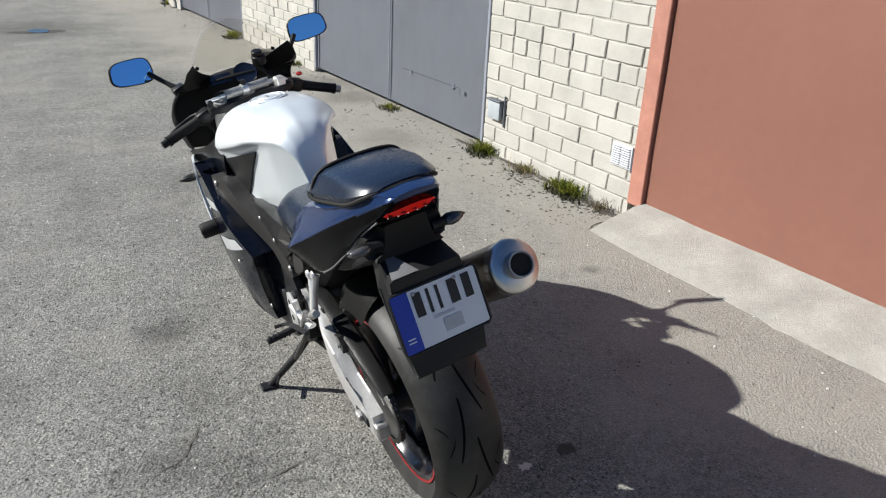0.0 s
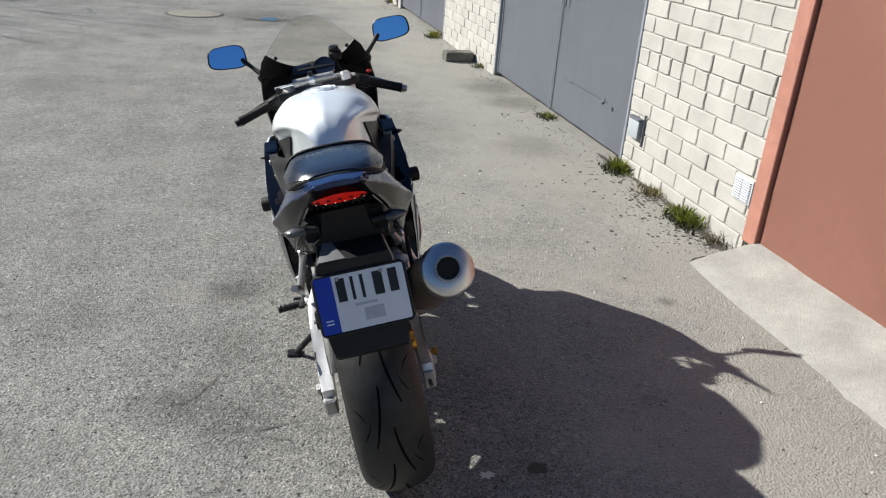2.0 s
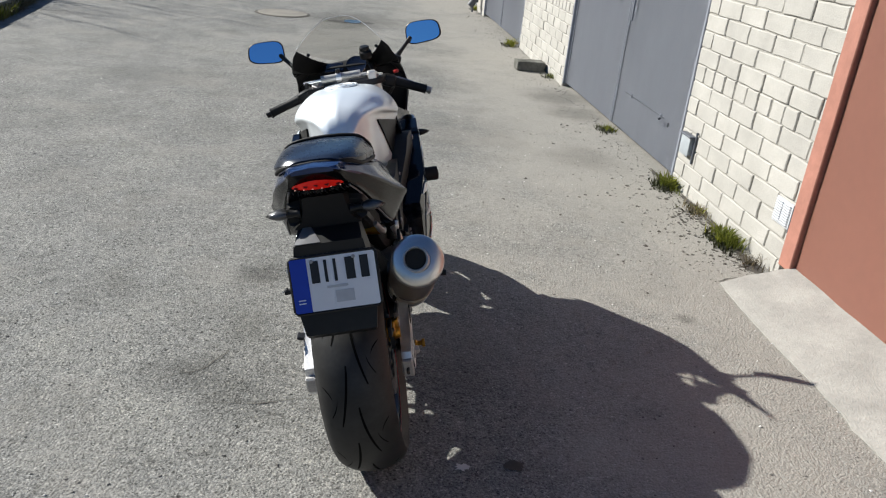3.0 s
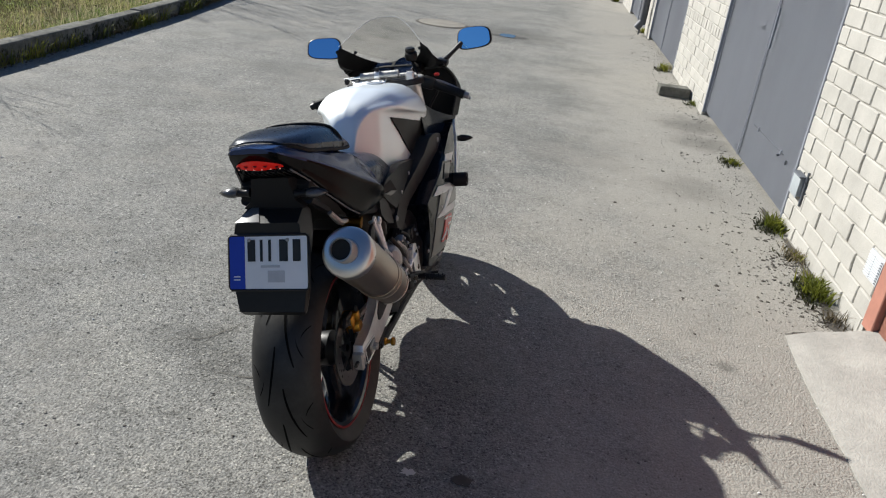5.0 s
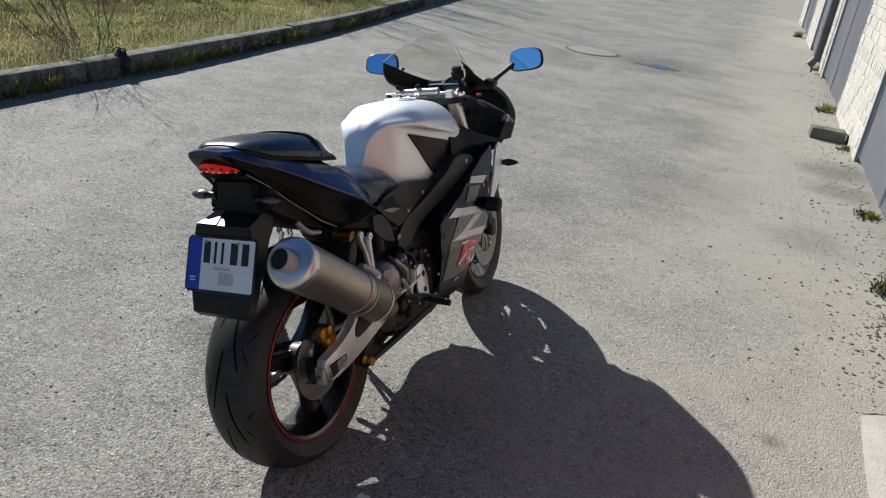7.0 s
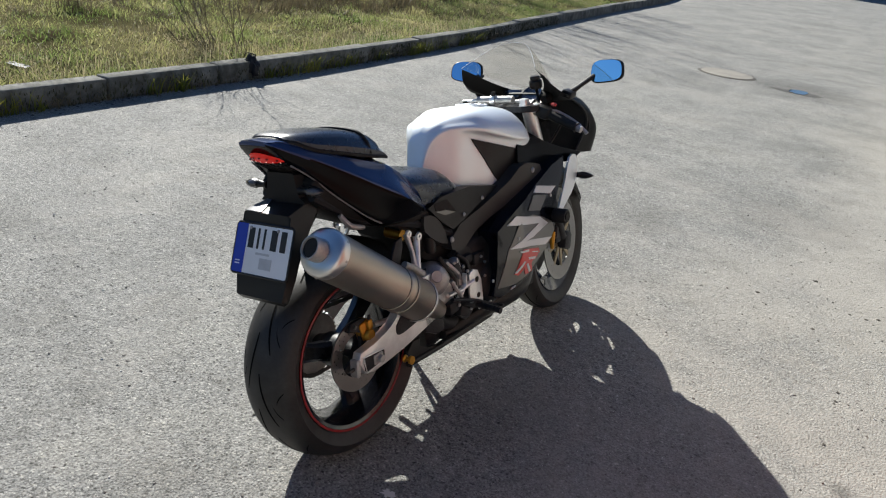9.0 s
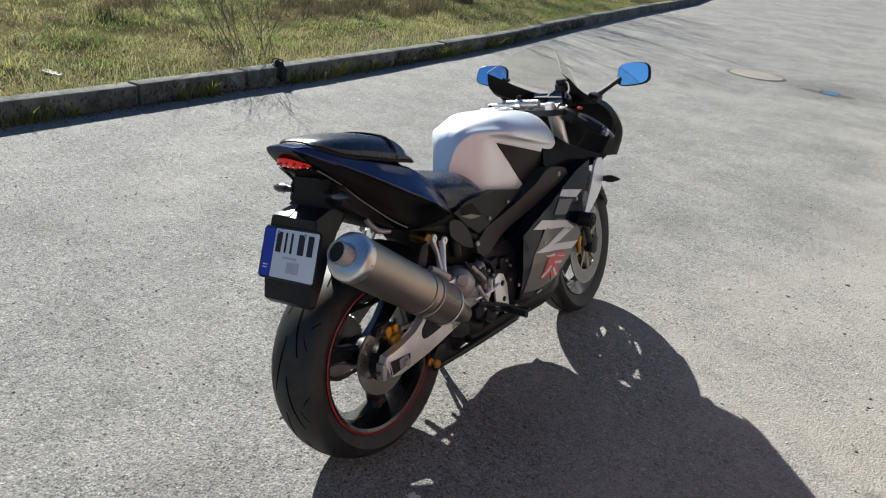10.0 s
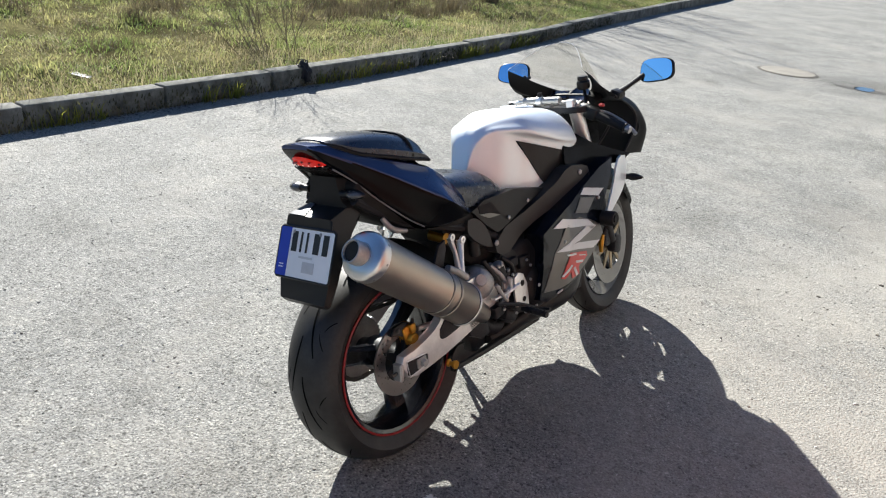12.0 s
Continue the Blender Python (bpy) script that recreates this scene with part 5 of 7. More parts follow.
part("subframe", tube([(-0.085, -0.12, 0.80), (-0.095, 0.05, 0.70), (-0.12, 0.28, 0.63), (-0.13, 0.46, 0.55)], 0.014, 8, smooth=3), DARK_METAL, bike)


def spar_x(y, z):
    """The rail stands further out towards the front."""
    return 0.149 + 0.055 * max(0, min(y, 0.55) - 0.40) + 0.218 * max(0, min(y, 0.81) - 0.55)


for s in (-1, 1):
    spar = part("frame_spar", on_side([(0.395, 0.550), (0.452, 0.594), (0.556, 0.620), (0.628, 0.651), (0.700, 0.685), (0.748, 0.722), (0.778, 0.731), (0.830, 0.724), (0.868, 0.712), (0.885, 0.683), (0.866, 0.663), (0.752, 0.628), (0.660, 0.600), (0.598, 0.578), (0.522, 0.545), (0.466, 0.507), (0.432, 0.506), (0.402, 0.522)], spar_x, 0.05, 0, s, 2), FRAME_GREY, bike, "dark grey twin-spar frame rail")
    part("pivot_plate", on_side([(0.41, 0.30), (0.40, 0.45), (0.43, 0.52), (0.50, 0.50), (0.54, 0.42), (0.52, 0.30), (0.46, 0.26)], lambda y, z: 0.148, 0.02, 2, s, 0), DARK_METAL, bike)
    for y, z in ((0.814, 0.702), (0.402, 0.553)):
        part("frame_bolt", move(lathe([(0.0, 0.005), (0.007, 0.005), (0.0095, 0.002), (0.0095, 0.0)], 12), to_x((s * spar_x(y, z), y, z), s)), CAST_ALLOY, spar)
    # side cover below the tank and its bolts
    part("side_cover", on_side([(0.30, 0.675), (0.36, 0.70), (0.50, 0.705), (0.70, 0.668), (0.57, 0.64), (0.47, 0.605), (0.41, 0.585), (0.36, 0.62)], lambda y, z: 0.156 - 0.1 * max(0, 0.45 - y), 0.03, 0, s, 1), BLACK_SATIN, bike, "black side cover below the tank")
    # flat dark patch painting the shade of a hollow in the cover
    part("cover_recess_shade", on_side([(0.325, 0.686), (0.385, 0.688), (0.425, 0.642), (0.375, 0.650), (0.332, 0.662)], lambda y, z: 0.156 - 0.1 * max(0, 0.45 - y), 0.004, 0, s, 1, proud=0.0015), SOOT_SHADE, bike)
    # grey strip paints the gloss highlight under the recess
    part("recess_highlight", on_side([(0.328, 0.660), (0.378, 0.655), (0.422, 0.640), (0.372, 0.640)], lambda y, z: 0.156 - 0.1 * max(0, 0.45 - y), 0.005, 0, s, 1, proud=0.003), GREY_PAINT, bike)
    for y, z in ((0.572, 0.652), (0.462, 0.622)):
        part("cover_bolt", move(lathe([(0.0, 0.003), (0.005, 0.003), (0.007, 0.0)], 10), to_x((s * 0.160, y, z), s)), CAST_ALLOY, bike)
    part("rail_cover", on_side([(0.276, 0.656), (0.314, 0.652), (0.360, 0.618), (0.392, 0.552), (0.380, 0.545), (0.332, 0.566), (0.275, 0.612)], lambda y, z: 0.142, 0.022, 2, s, 1), FRAME_GREY, bike)
    # rider footrest plate, peg and pedal
    dy, dz = (0.0, 0.0) if s > 0 else (-0.075, 0.045)
    set_back = pose(0, dy, dz)
    heel = part("heel_plate", move(slab([(0.452, 0.425), (0.475, 0.436), (0.502, 0.426), (0.522, 0.388), (0.529, 0.305), (0.507, 0.286), (0.492, 0.325), (0.458, 0.323), (0.450, 0.365)], 0.008, "x", s * 0.172, 0.002), set_back), ALLOY, bike, "alloy footrest plate")
    # flat black discs drawn for the shade inside the holes
    for y, z, r in ((0.493, 0.397, 0.010), (0.500, 0.340, 0.009), (0.512, 0.308, 0.005)):
        part("plate_hole", move(lathe([(0.0, 0.0), (r, 0.0), (r, -0.0015), (0, -0.0015)], 18), set_back @ to_x((s * 0.1775, y, z), s)), SOOT_SHADE, heel)
    part("plate_strut", move(tube([(s * 0.176, 0.470, 0.400), (s * 0.170, 0.41, 0.386), (s * 0.160, 0.350, 0.384)], [0.011, 0.009, 0.011], 10, flat=0.6), set_back), ALLOY, heel)
    part("plate_strut", move(tube([(s * 0.176, 0.425, 0.436), (s * 0.172, 0.43, 0.400), (s * 0.165, 0.395, 0.350)], [0.010, 0.009, 0.010], 10, flat=0.6), set_back), ALLOY, heel)
    peg = part("footrest", move(tube([(s * 0.175, 0.490, 0.310), (s * 0.195, 0.490, 0.309), (s * 0.270, 0.485, 0.305)], [0.010, 0.011, 0.010], 12), set_back), DARK_METAL, bike, "dark ribbed footrest")
    for i in range(5):
        part("rib", move(lathe([(0.0095, -0.003), (0.0122, -0.002), (0.0122, 0.002), (0.0095, 0.003)], 14, close=True), set_back @ to_x((s * (0.205 + 0.014 * i), 0.488, 0.307))), BLACK_SATIN, peg)
    part("pedal", move(tube([(s * 0.182, 0.34, 0.376), (s * 0.188, 0.45, 0.340), (s * 0.190, 0.56, 0.290), (s * 0.225, 0.575, 0.286)], [0.008, 0.009, 0.007, 0.008], 10, smooth=3, flat=0.7), set_back), DARK_METAL, bike)
    part("pedal_rod", move(tube([(s * 0.168, 0.36, 0.43), (s * 0.178, 0.40, 0.365)], 0.007, 8), set_back), CAST_ALLOY, bike)
    part("linkage", block((0.020, 0.030, 0.050), (s * 0.158, 0.405, 0.455), 0.006, (25, 0, 0), seg=2), DARK_METAL, bike)
    part("hose_joint", tube([(s * 0.150, 0.365, 0.475), (s * 0.162, 0.385, 0.435), (s * 0.166, 0.380, 0.400)], [0.009, 0.011, 0.008], 10, smooth=2), BLACK_SATIN, bike)
    # pillion footrest hanger: two struts meeting at a folded peg
    hang = part("pillion_hanger", tube([(s * 0.135, 0.192, 0.623), (s * 0.150, 0.196, 0.575), (s * 0.166, 0.186, 0.520)], [0.011, 0.008, 0.011], 12, flat=0.6), ALLOY, bike, "alloy pillion footrest hanger")
    part("strut", tube([(s * 0.135, 0.240, 0.604), (s * 0.150, 0.222, 0.560), (s * 0.166, 0.196, 0.512)], [0.011, 0.008, 0.011], 12, flat=0.6), ALLOY, hang)
    part("pillion_peg", tube([(s * 0.168, 0.215, 0.500), (s * 0.172, 0.165, 0.535), (s * 0.176, 0.125, 0.556)], [0.012, 0.011, 0.010], 12), CAST_ALLOY, hang)
    for y, z in ((0.192, 0.625), (0.240, 0.606)):
        part("hanger_bolt", move(lathe([(0.004, 0.006), (0.011, 0.006), (0.013, 0.0), (0.004, 0.0)], 16, close=True), to_x((s * 0.142, y, z), s)), ALLOY, hang)

# side stand on the left
stand = part("side_stand", tube([(-0.135, 0.52, 0.235), (-0.185, 0.545, 0.17), (-0.275, 0.602, 0.068)], [0.013, 0.012, 0.010], 10), DARK_METAL, bike, "black steel side stand, folded out")
part("stand_foot", block((0.055, 0.045, 0.010), (-0.282, 0.603, 0.066), 0.004, (0, 12.5, 0)), DARK_METAL, stand)
part("stand_spring", tube([(-0.13, 0.47, 0.30), (-0.185, 0.53, 0.175)], 0.008, 8), CHAIN_STEEL, stand)
part("stand_tang", tube([(-0.24, 0.58, 0.105), (-0.265, 0.53, 0.112)], 0.005, 8), DARK_METAL, stand)

# ---- tank ----
TANK = [(0.424, [(0, 0.765), (0.020, 0.765), (0.028, 0.762), (0.030, 0.755), (0.030, 0.745), (0.032, 0.725), (0.034, 0.70)]),
        (0.450, [(0, 0.842), (0.026, 0.841), (0.038, 0.836), (0.043, 0.828), (0.044, 0.815), (0.048, 0.76), (0.054, 0.69)]),
        (0.470, [(0, 0.882), (0.030, 0.877), (0.046, 0.869), (0.057, 0.861), (0.058, 0.846), (0.061, 0.77), (0.068, 0.687)]),
        (0.500, [(0, 0.909), (0.042, 0.901), (0.064, 0.890), (0.079, 0.879), (0.078, 0.858), (0.080, 0.77), (0.087, 0.681)]),
        (0.535, [(0, 0.922), (0.055, 0.911), (0.081, 0.897), (0.101, 0.882), (0.098, 0.856), (0.097, 0.77), (0.098, 0.675)]),
        (0.600, [(0, 0.932), (0.078, 0.918), (0.113, 0.895), (0.136, 0.872), (0.118, 0.845), (0.114, 0.765), (0.113, 0.671)]),
        (0.660, [(0, 0.935), (0.095, 0.922), (0.145, 0.888), (0.162, 0.852), (0.142, 0.833), (0.132, 0.76), (0.132, 0.668)]),
        (0.780, [(0, 0.927), (0.100, 0.912), (0.158, 0.868), (0.180, 0.822), (0.172, 0.800), (0.160, 0.74), (0.158, 0.672)]),
        (0.855, [(0, 0.910), (0.098, 0.898), (0.154, 0.856), (0.176, 0.812), (0.174, 0.790), (0.166, 0.74), (0.162, 0.69)]),
        (0.908, [(0, 0.868), (0.08, 0.860), (0.128, 0.834), (0.152, 0.800), (0.152, 0.775), (0.146, 0.755), (0.140, 0.72)])]


def tank_x(y, z):
    """Half width of the tank's flank at y, z."""
    def at_row(pts):
        best = pts[-1][0]
        for (xa, za), (xb, zb) in zip(pts[4:], pts[5:]):
            if zb <= z <= za:
                return xa + (xb - xa) * (za - z) / (za - zb)
        return pts[4][0] if z > pts[4][1] else best
    for (ya, pa), (yb, pb) in zip(TANK, TANK[1:]):
        if y <= yb:
            t = max(0, (y - ya) / (yb - ya))
            return at_row(pa) * (1 - t) + at_row(pb) * t
    return at_row(TANK[-1][1])


tank = part("fuel_tank", body(TANK, 5, 5), SILVER, bike, "silver metallic fuel tank", sharp=60)
for s in (-1, 1):
    part("knee_panel", on_side([(0.588, 0.841), (0.68, 0.812), (0.79, 0.778), (0.875, 0.756), (0.86, 0.735), (0.78, 0.705), (0.70, 0.682), (0.685, 0.700), (0.635, 0.775)], tank_x, 0.010, 0, s, 3, proud=0.005), BLACK_SATIN, tank, "dark knee panel of the tank")
cap_at = pose(0, 0.772, 0.9265, -5, 0, 0)
part("filler_cap", move(lathe([(0.0, 0.004), (0.024, 0.004), (0.026, 0.0025), (0.036, 0.0025), (0.038, 0.004), (0.046, 0.0035), (0.050, -0.002), (0.050, -0.012)], 40), cap_at), SILVER, tank, "silver filler cap")
part("filler_ring", move(lathe([(0.051, 0.000), (0.054, 0.0022), (0.058, 0.000), (0.054, -0.004)], 40, close=True), cap_at), SILVER, tank)
for i in range(6):
    part("cap_bolt", move(lathe([(0, 0.0025), (0.0025, 0.002), (0.003, 0)], 8), cap_at @ pose(0.043 * math.cos(i * 1.047), 0.043 * math.sin(i * 1.047), 0.003)), CAST_ALLOY, tank)
part("cap_keyhole", move(block((0.010, 0.022, 0.002), (0, 0, 0.0045), 0.0008), cap_at), CAST_ALLOY, tank)
part("tank_trim", tube([(-0.142, 0.900, 0.722), (-0.15, 0.78, 0.672), (-0.126, 0.62, 0.665), (-0.10, 0.53, 0.675)], 0.005, 6, smooth=4), BLACK_SATIN, tank)
part("tank_trim", tube([(0.142, 0.900, 0.722), (0.15, 0.78, 0.672), (0.126, 0.62, 0.665), (0.10, 0.53, 0.675)], 0.005, 6, smooth=4), BLACK_SATIN, tank)

# ---- seats and tail ----
part("rider_seat", body([(0.13, [(0, 0.865), (0.07, 0.862), (0.105, 0.840), (0.120, 0.80), (0.110, 0.77)]), (0.21, [(0, 0.808), (0.09, 0.805), (0.126, 0.780), (0.138, 0.742), (0.128, 0.705)]),
                         (0.31, [(0, 0.786), (0.09, 0.783), (0.132, 0.762), (0.144, 0.728), (0.135, 0.69)]), (0.40, [(0, 0.778), (0.08, 0.774), (0.115, 0.756), (0.134, 0.725), (0.135, 0.690)]),
                         (0.455, [(0, 0.755), (0.075, 0.751), (0.108, 0.736), (0.128, 0.712), (0.132, 0.690)]), (0.510, [(0, 0.712), (0.07, 0.708), (0.100, 0.700), (0.118, 0.692), (0.124, 0.684)])], 4, 4), LEATHER, bike, "black vinyl rider seat")
TAIL = [(-0.222, [(0, 0.96), (0.036, 0.957), (0.05, 0.952), (0.046, 0.9455), (0, 0.9465)]),
        (-0.206, [(0, 0.961), (0.052, 0.955), (0.063, 0.943), (0.056, 0.93), (0, 0.929)]),
        (-0.174, [(0, 0.958), (0.06, 0.952), (0.074, 0.927), (0.066, 0.899), (0, 0.893)]),
        (-0.112, [(0, 0.94), (0.094, 0.925), (0.105, 0.894), (0.09, 0.846), (0, 0.857)]),
        (-0.02, [(0, 0.915), (0.114, 0.893), (0.14, 0.843), (0.123, 0.757), (0.07, 0.75)]),
        (0.08, [(0, 0.875), (0.119, 0.864), (0.169, 0.785), (0.141, 0.686), (0.11, 0.678)]),
        (0.15, [(0, 0.845), (0.118, 0.838), (0.19, 0.746), (0.15, 0.672), (0.12, 0.664)]),
        (0.2, [(0, 0.81), (0.128, 0.798), (0.185, 0.717), (0.16, 0.676), (0.13, 0.67)]),
        (0.245, [(0, 0.765), (0.138, 0.745), (0.172, 0.694), (0.164, 0.68), (0.14, 0.676)]),
        (0.278, [(0, 0.72), (0.128, 0.702), (0.153, 0.686), (0.15, 0.682), (0.13, 0.68)])]
def crisp(pts):
    """Extra points on both planes, so that the crease between them stays tight."""
    def between(a, b, k):
        return (a[0] + (b[0] - a[0]) * k, a[1] + (b[1] - a[1]) * k)
    a, b, c = pts[1:4]
    return [pts[0], a, between(a, b, 0.22), between(a, b, 0.76), b, between(b, c, 0.24), between(b, c, 0.75), c, pts[4]]


bm = body([(y, crisp(pts)) for y, pts in TAIL], 2, 6)
bm.normal_update()
# above the crease the sky's reflection is painted blue, below it stays black
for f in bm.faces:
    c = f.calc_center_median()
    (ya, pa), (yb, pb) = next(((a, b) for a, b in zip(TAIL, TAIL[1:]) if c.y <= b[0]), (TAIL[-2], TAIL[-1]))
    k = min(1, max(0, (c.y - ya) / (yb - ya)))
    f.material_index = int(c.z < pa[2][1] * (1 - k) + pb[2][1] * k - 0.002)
tail = part("tail_cowl", bm, [TAIL_SKY_BLUE, FLANK_BLACK], bike, "glossy black tail cowl, sky reflection painted blue above its flank crease", sharp=50)
# a pale tube paints the highlight line along the tail's bottom edge
for s in (-1, 1):
    part("tail_highlight", tube([(s * 0.072, -0.168, 0.890), (s * 0.0905, -0.112, 0.8455), (s * 0.107, -0.068, 0.800), (s * 0.1235, -0.02, 0.7565), (s * 0.133, 0.03, 0.717), (s * 0.142, 0.08, 0.6855)], 0.0022, 8, smooth=4), PALE_PLASTIC, tail, "thin pale highlight painted along the lower edge")
pad = part("pillion_seat", body([(-0.168, [(0, 0.963), (0.030, 0.962), (0.048, 0.959), (0.056, 0.952), (0, 0.945)]), (-0.148, [(0, 0.967), (0.052, 0.965), (0.074, 0.957), (0.081, 0.942), (0, 0.932)]), (-0.10, [(0, 0.968), (0.070, 0.963), (0.096, 0.948), (0.103, 0.919), (0, 0.905)]),
                                 (-0.02, [(0, 0.962), (0.078, 0.956), (0.105, 0.936), (0.114, 0.899), (0, 0.882)]), (0.075, [(0, 0.944), (0.081, 0.937), (0.110, 0.914), (0.120, 0.876), (0, 0.86)]),
                                 (0.135, [(0, 0.922), (0.076, 0.914), (0.104, 0.890), (0.114, 0.864), (0, 0.85)]), (0.163, [(0, 0.880), (0.070, 0.875), (0.098, 0.864), (0.108, 0.856), (0, 0.845)])], 2, 4), LEATHER, bike, "black vinyl pillion seat pad", sharp=40)
for s in (-1, 1):
    part("piping", tube([(0, -0.171, 0.955), (s * 0.03, -0.170, 0.953), (s * 0.060, -0.163, 0.949), (s * 0.083, -0.147, 0.941), (s * 0.104, -0.10, 0.918), (s * 0.115, -0.02, 0.898), (s * 0.121, 0.075, 0.875), (s * 0.115, 0.135, 0.863), (s * 0.106, 0.165, 0.856)], 0.0050, 8, smooth=4), BLACK_MATT, pad)
part("piping", tube([(-0.121, 0.082, 0.882), (-0.112, 0.080, 0.914), (-0.080, 0.076, 0.940), (0, 0.072, 0.948), (0.080, 0.076, 0.940), (0.112, 0.080, 0.914), (0.121, 0.082, 0.882)], 0.0045, 8, smooth=4), BLACK_MATT, pad)
def lens_sheet(top, low, rows, cols, proud, thick):
    """A curved lens between two edges, each a function of u from -1 to 1, standing proud of the slanting tail end."""
    bm = bmesh.new()
    grid = []
    for j in range(rows + 1):
        v = j / rows
        line = []
        for i in range(cols + 1):
            u = -1 + 2 * i / cols
            a, b = Vector(top(u)), Vector(low(u))
            swell = proud * (1 - abs(u) ** 4) * (0.6 + 0.4 * math.sin(math.pi * v))
            line.append(bm.verts.new(a.lerp(b, v) + Vector((0, -0.72, -0.69)) * swell))
        grid.append(line)
    for j in range(rows):
        for i in range(cols):
            bm.faces.new((grid[j][i], grid[j][i + 1], grid[j + 1][i + 1], grid[j + 1][i]))
    bmesh.ops.solidify(bm, geom=list(bm.faces), thickness=thick)
    return bm


def lamp_top(u):
    return (0.066 * u, -0.211 + 0.036 * u * u, 0.929 - 0.025 * u * u)


def lamp_low(u):
    return (0.066 * u, -0.184 + 0.010 * u * u, 0.898 + 0.004 * u * u)


lamp = part("tail_light", lens_sheet(lamp_top, lamp_low, 8, 24, 0.006, 0.004), TAIL_RED, bike, "red ribbed tail light lens, lit")
for i in range(5):
    u = (i - 2) / 2.7
    a, b = Vector(lamp_top(u)), Vector(lamp_low(u))
    part("lens_pit", move(block((0.0095, 0.0016, 0.0070), (0, 0, 0), 0.0006), Matrix.Translation(a.lerp(b, 0.42) + Vector((0, -0.0046, -0.0044))) @ Matrix.Rotation(radians(-44), 4, "X") @ Matrix.Rotation(radians(24), 4, "Y")), TAIL_DARK, lamp, "dark pit between the lit diodes")
for i in range(6):
    u = (i - 2.5) / 3.1
    a, b = Vector(lamp_top(u)), Vector(lamp_low(u))
    part("lens_dot", move(lathe([(0.0, 0.0014), (0.0016, 0.0010), (0.0021, 0.0)], 8), Matrix.Translation(a.lerp(b, 0.84) + Vector((0, -0.0042, -0.0040))) @ Matrix.Rotation(radians(134), 4, "X")), LED, lamp, "lit diode")
strip = part("lower_lens", lens_sheet(lambda u: (0.070 * u, -0.180 + 0.012 * u * u, 0.895 + 0.003 * u * u), lambda u: (0.082 * u, -0.118 + 0.020 * u * u, 0.862 - 0.004 * u * u), 5, 22, 0.005, 0.003), CLEAR_LENS, lamp, "clear ribbed lower lens strip")
for i in range(11):
    u = (i - 5) / 5.6
    part("strip_rib", tube([(0.071 * u, -0.176 + 0.012 * u * u, 0.887), (0.080 * u, -0.126 + 0.018 * u * u, 0.859)], 0.0016, 6), BLACK_SATIN, strip)
part("undertail", body([(-0.122, [(0, 0.845), (0.078, 0.838), (0.092, 0.825), (0.086, 0.786), (0, 0.780)]), (-0.085, [(0, 0.865), (0.088, 0.855), (0.100, 0.83), (0.088, 0.760), (0, 0.750)]),
                        (0.05, [(0, 0.84), (0.110, 0.83), (0.128, 0.78), (0.112, 0.695), (0, 0.68)]), (0.20, [(0, 0.76), (0.115, 0.75), (0.135, 0.71), (0.120, 0.648), (0, 0.63)]), (0.32, [(0, 0.70), (0.10, 0.69), (0.125, 0.67), (0.115, 0.628), (0, 0.60)])], 3, 3), BLACK_MATT, bike, "black undertail tray")

part("inner_mudguard", body([(0.22, [(0, 0.665), (0.07, 0.66), (0.085, 0.64), (0.080, 0.60), (0, 0.59)]), (0.30, [(0, 0.67), (0.08, 0.665), (0.098, 0.63), (0.092, 0.52), (0, 0.50)]), (0.46, [(0, 0.66), (0.09, 0.655), (0.110, 0.62), (0.105, 0.42), (0, 0.40)])], 3, 3), BLACK_MATT, bike, "black inner mudguard and battery box")

# number plate bracket: neck, flared top, flat back
bm = slab([(-0.206, 0.768), (-0.138, 0.785), (-0.098, 0.782), (-0.090, 0.750), (-0.150, 0.728), (-0.186, 0.660), (-0.216, 0.600), (-0.238, 0.546), (-0.252, 0.541), (-0.266, 0.556), (-0.250, 0.600), (-0.214, 0.700)], 0.186, "x", 0.0, 0.008)
for v in bm.verts:
    if v.co.z > 0.755 and v.co.y < -0.19:
        v.co.x *= 0.90
    elif v.co.z > 0.74:
        v.co.x *= 0.82 if v.co.y > -0.15 else 0.95
    elif v.co.z < 0.60:
        v.co.x *= 0.90 + 0.10 * (v.co.z - 0.53) / 0.07
bracket = part("plate_bracket", bm, BLACK_SATIN, bike, "black plastic number plate bracket", sharp=25)
part("neck", body([(-0.142, [(0, 0.862), (0.046, 0.862), (0.050, 0.850), (0.062, 0.800), (0.082, 0.784), (0, 0.780)]), (-0.10, [(0, 0.862), (0.060, 0.86), (0.066, 0.845), (0.072, 0.800), (0.082, 0.783), (0, 0.775)]), (-0.03, [(0, 0.850), (0.070, 0.848), (0.078, 0.830), (0.080, 0.790), (0.070, 0.770), (0, 0.765)])], 2, 3), BLACK_MATT, bracket, sharp=30)
part("corner_facet", move(slab([(-0.034, -0.034), (0.030, -0.034), (0.004, 0.032), (-0.016, 0.032)], 0.002, "z", 0.0, 0.0006), Matrix.Translation((-0.046, -0.172, 0.7785)) @ Matrix.Rotation(radians(14.2), 4, "X")), PALE_PLASTIC, bracket, "pale grey corner facet of the bracket")

PLATE = Matrix.Translation((0.004, -0.232, 0.675)) @ Matrix.Rotation(radians(-21.5), 4, "X") @ Matrix.Diagonal((1.005, 1.0, 0.95, 1))
plate = part("number_plate", move(slab([(-0.104, -0.066), (-0.098, -0.071), (0.098, -0.071), (0.104, -0.066), (0.104, 0.066), (0.098, 0.071), (-0.098, 0.071), (-0.104, 0.066)], 0.004, "y", -0.004), PLATE), PLATE_WHITE, bike, "white number plate with a blue band, characters shown as plain bars")
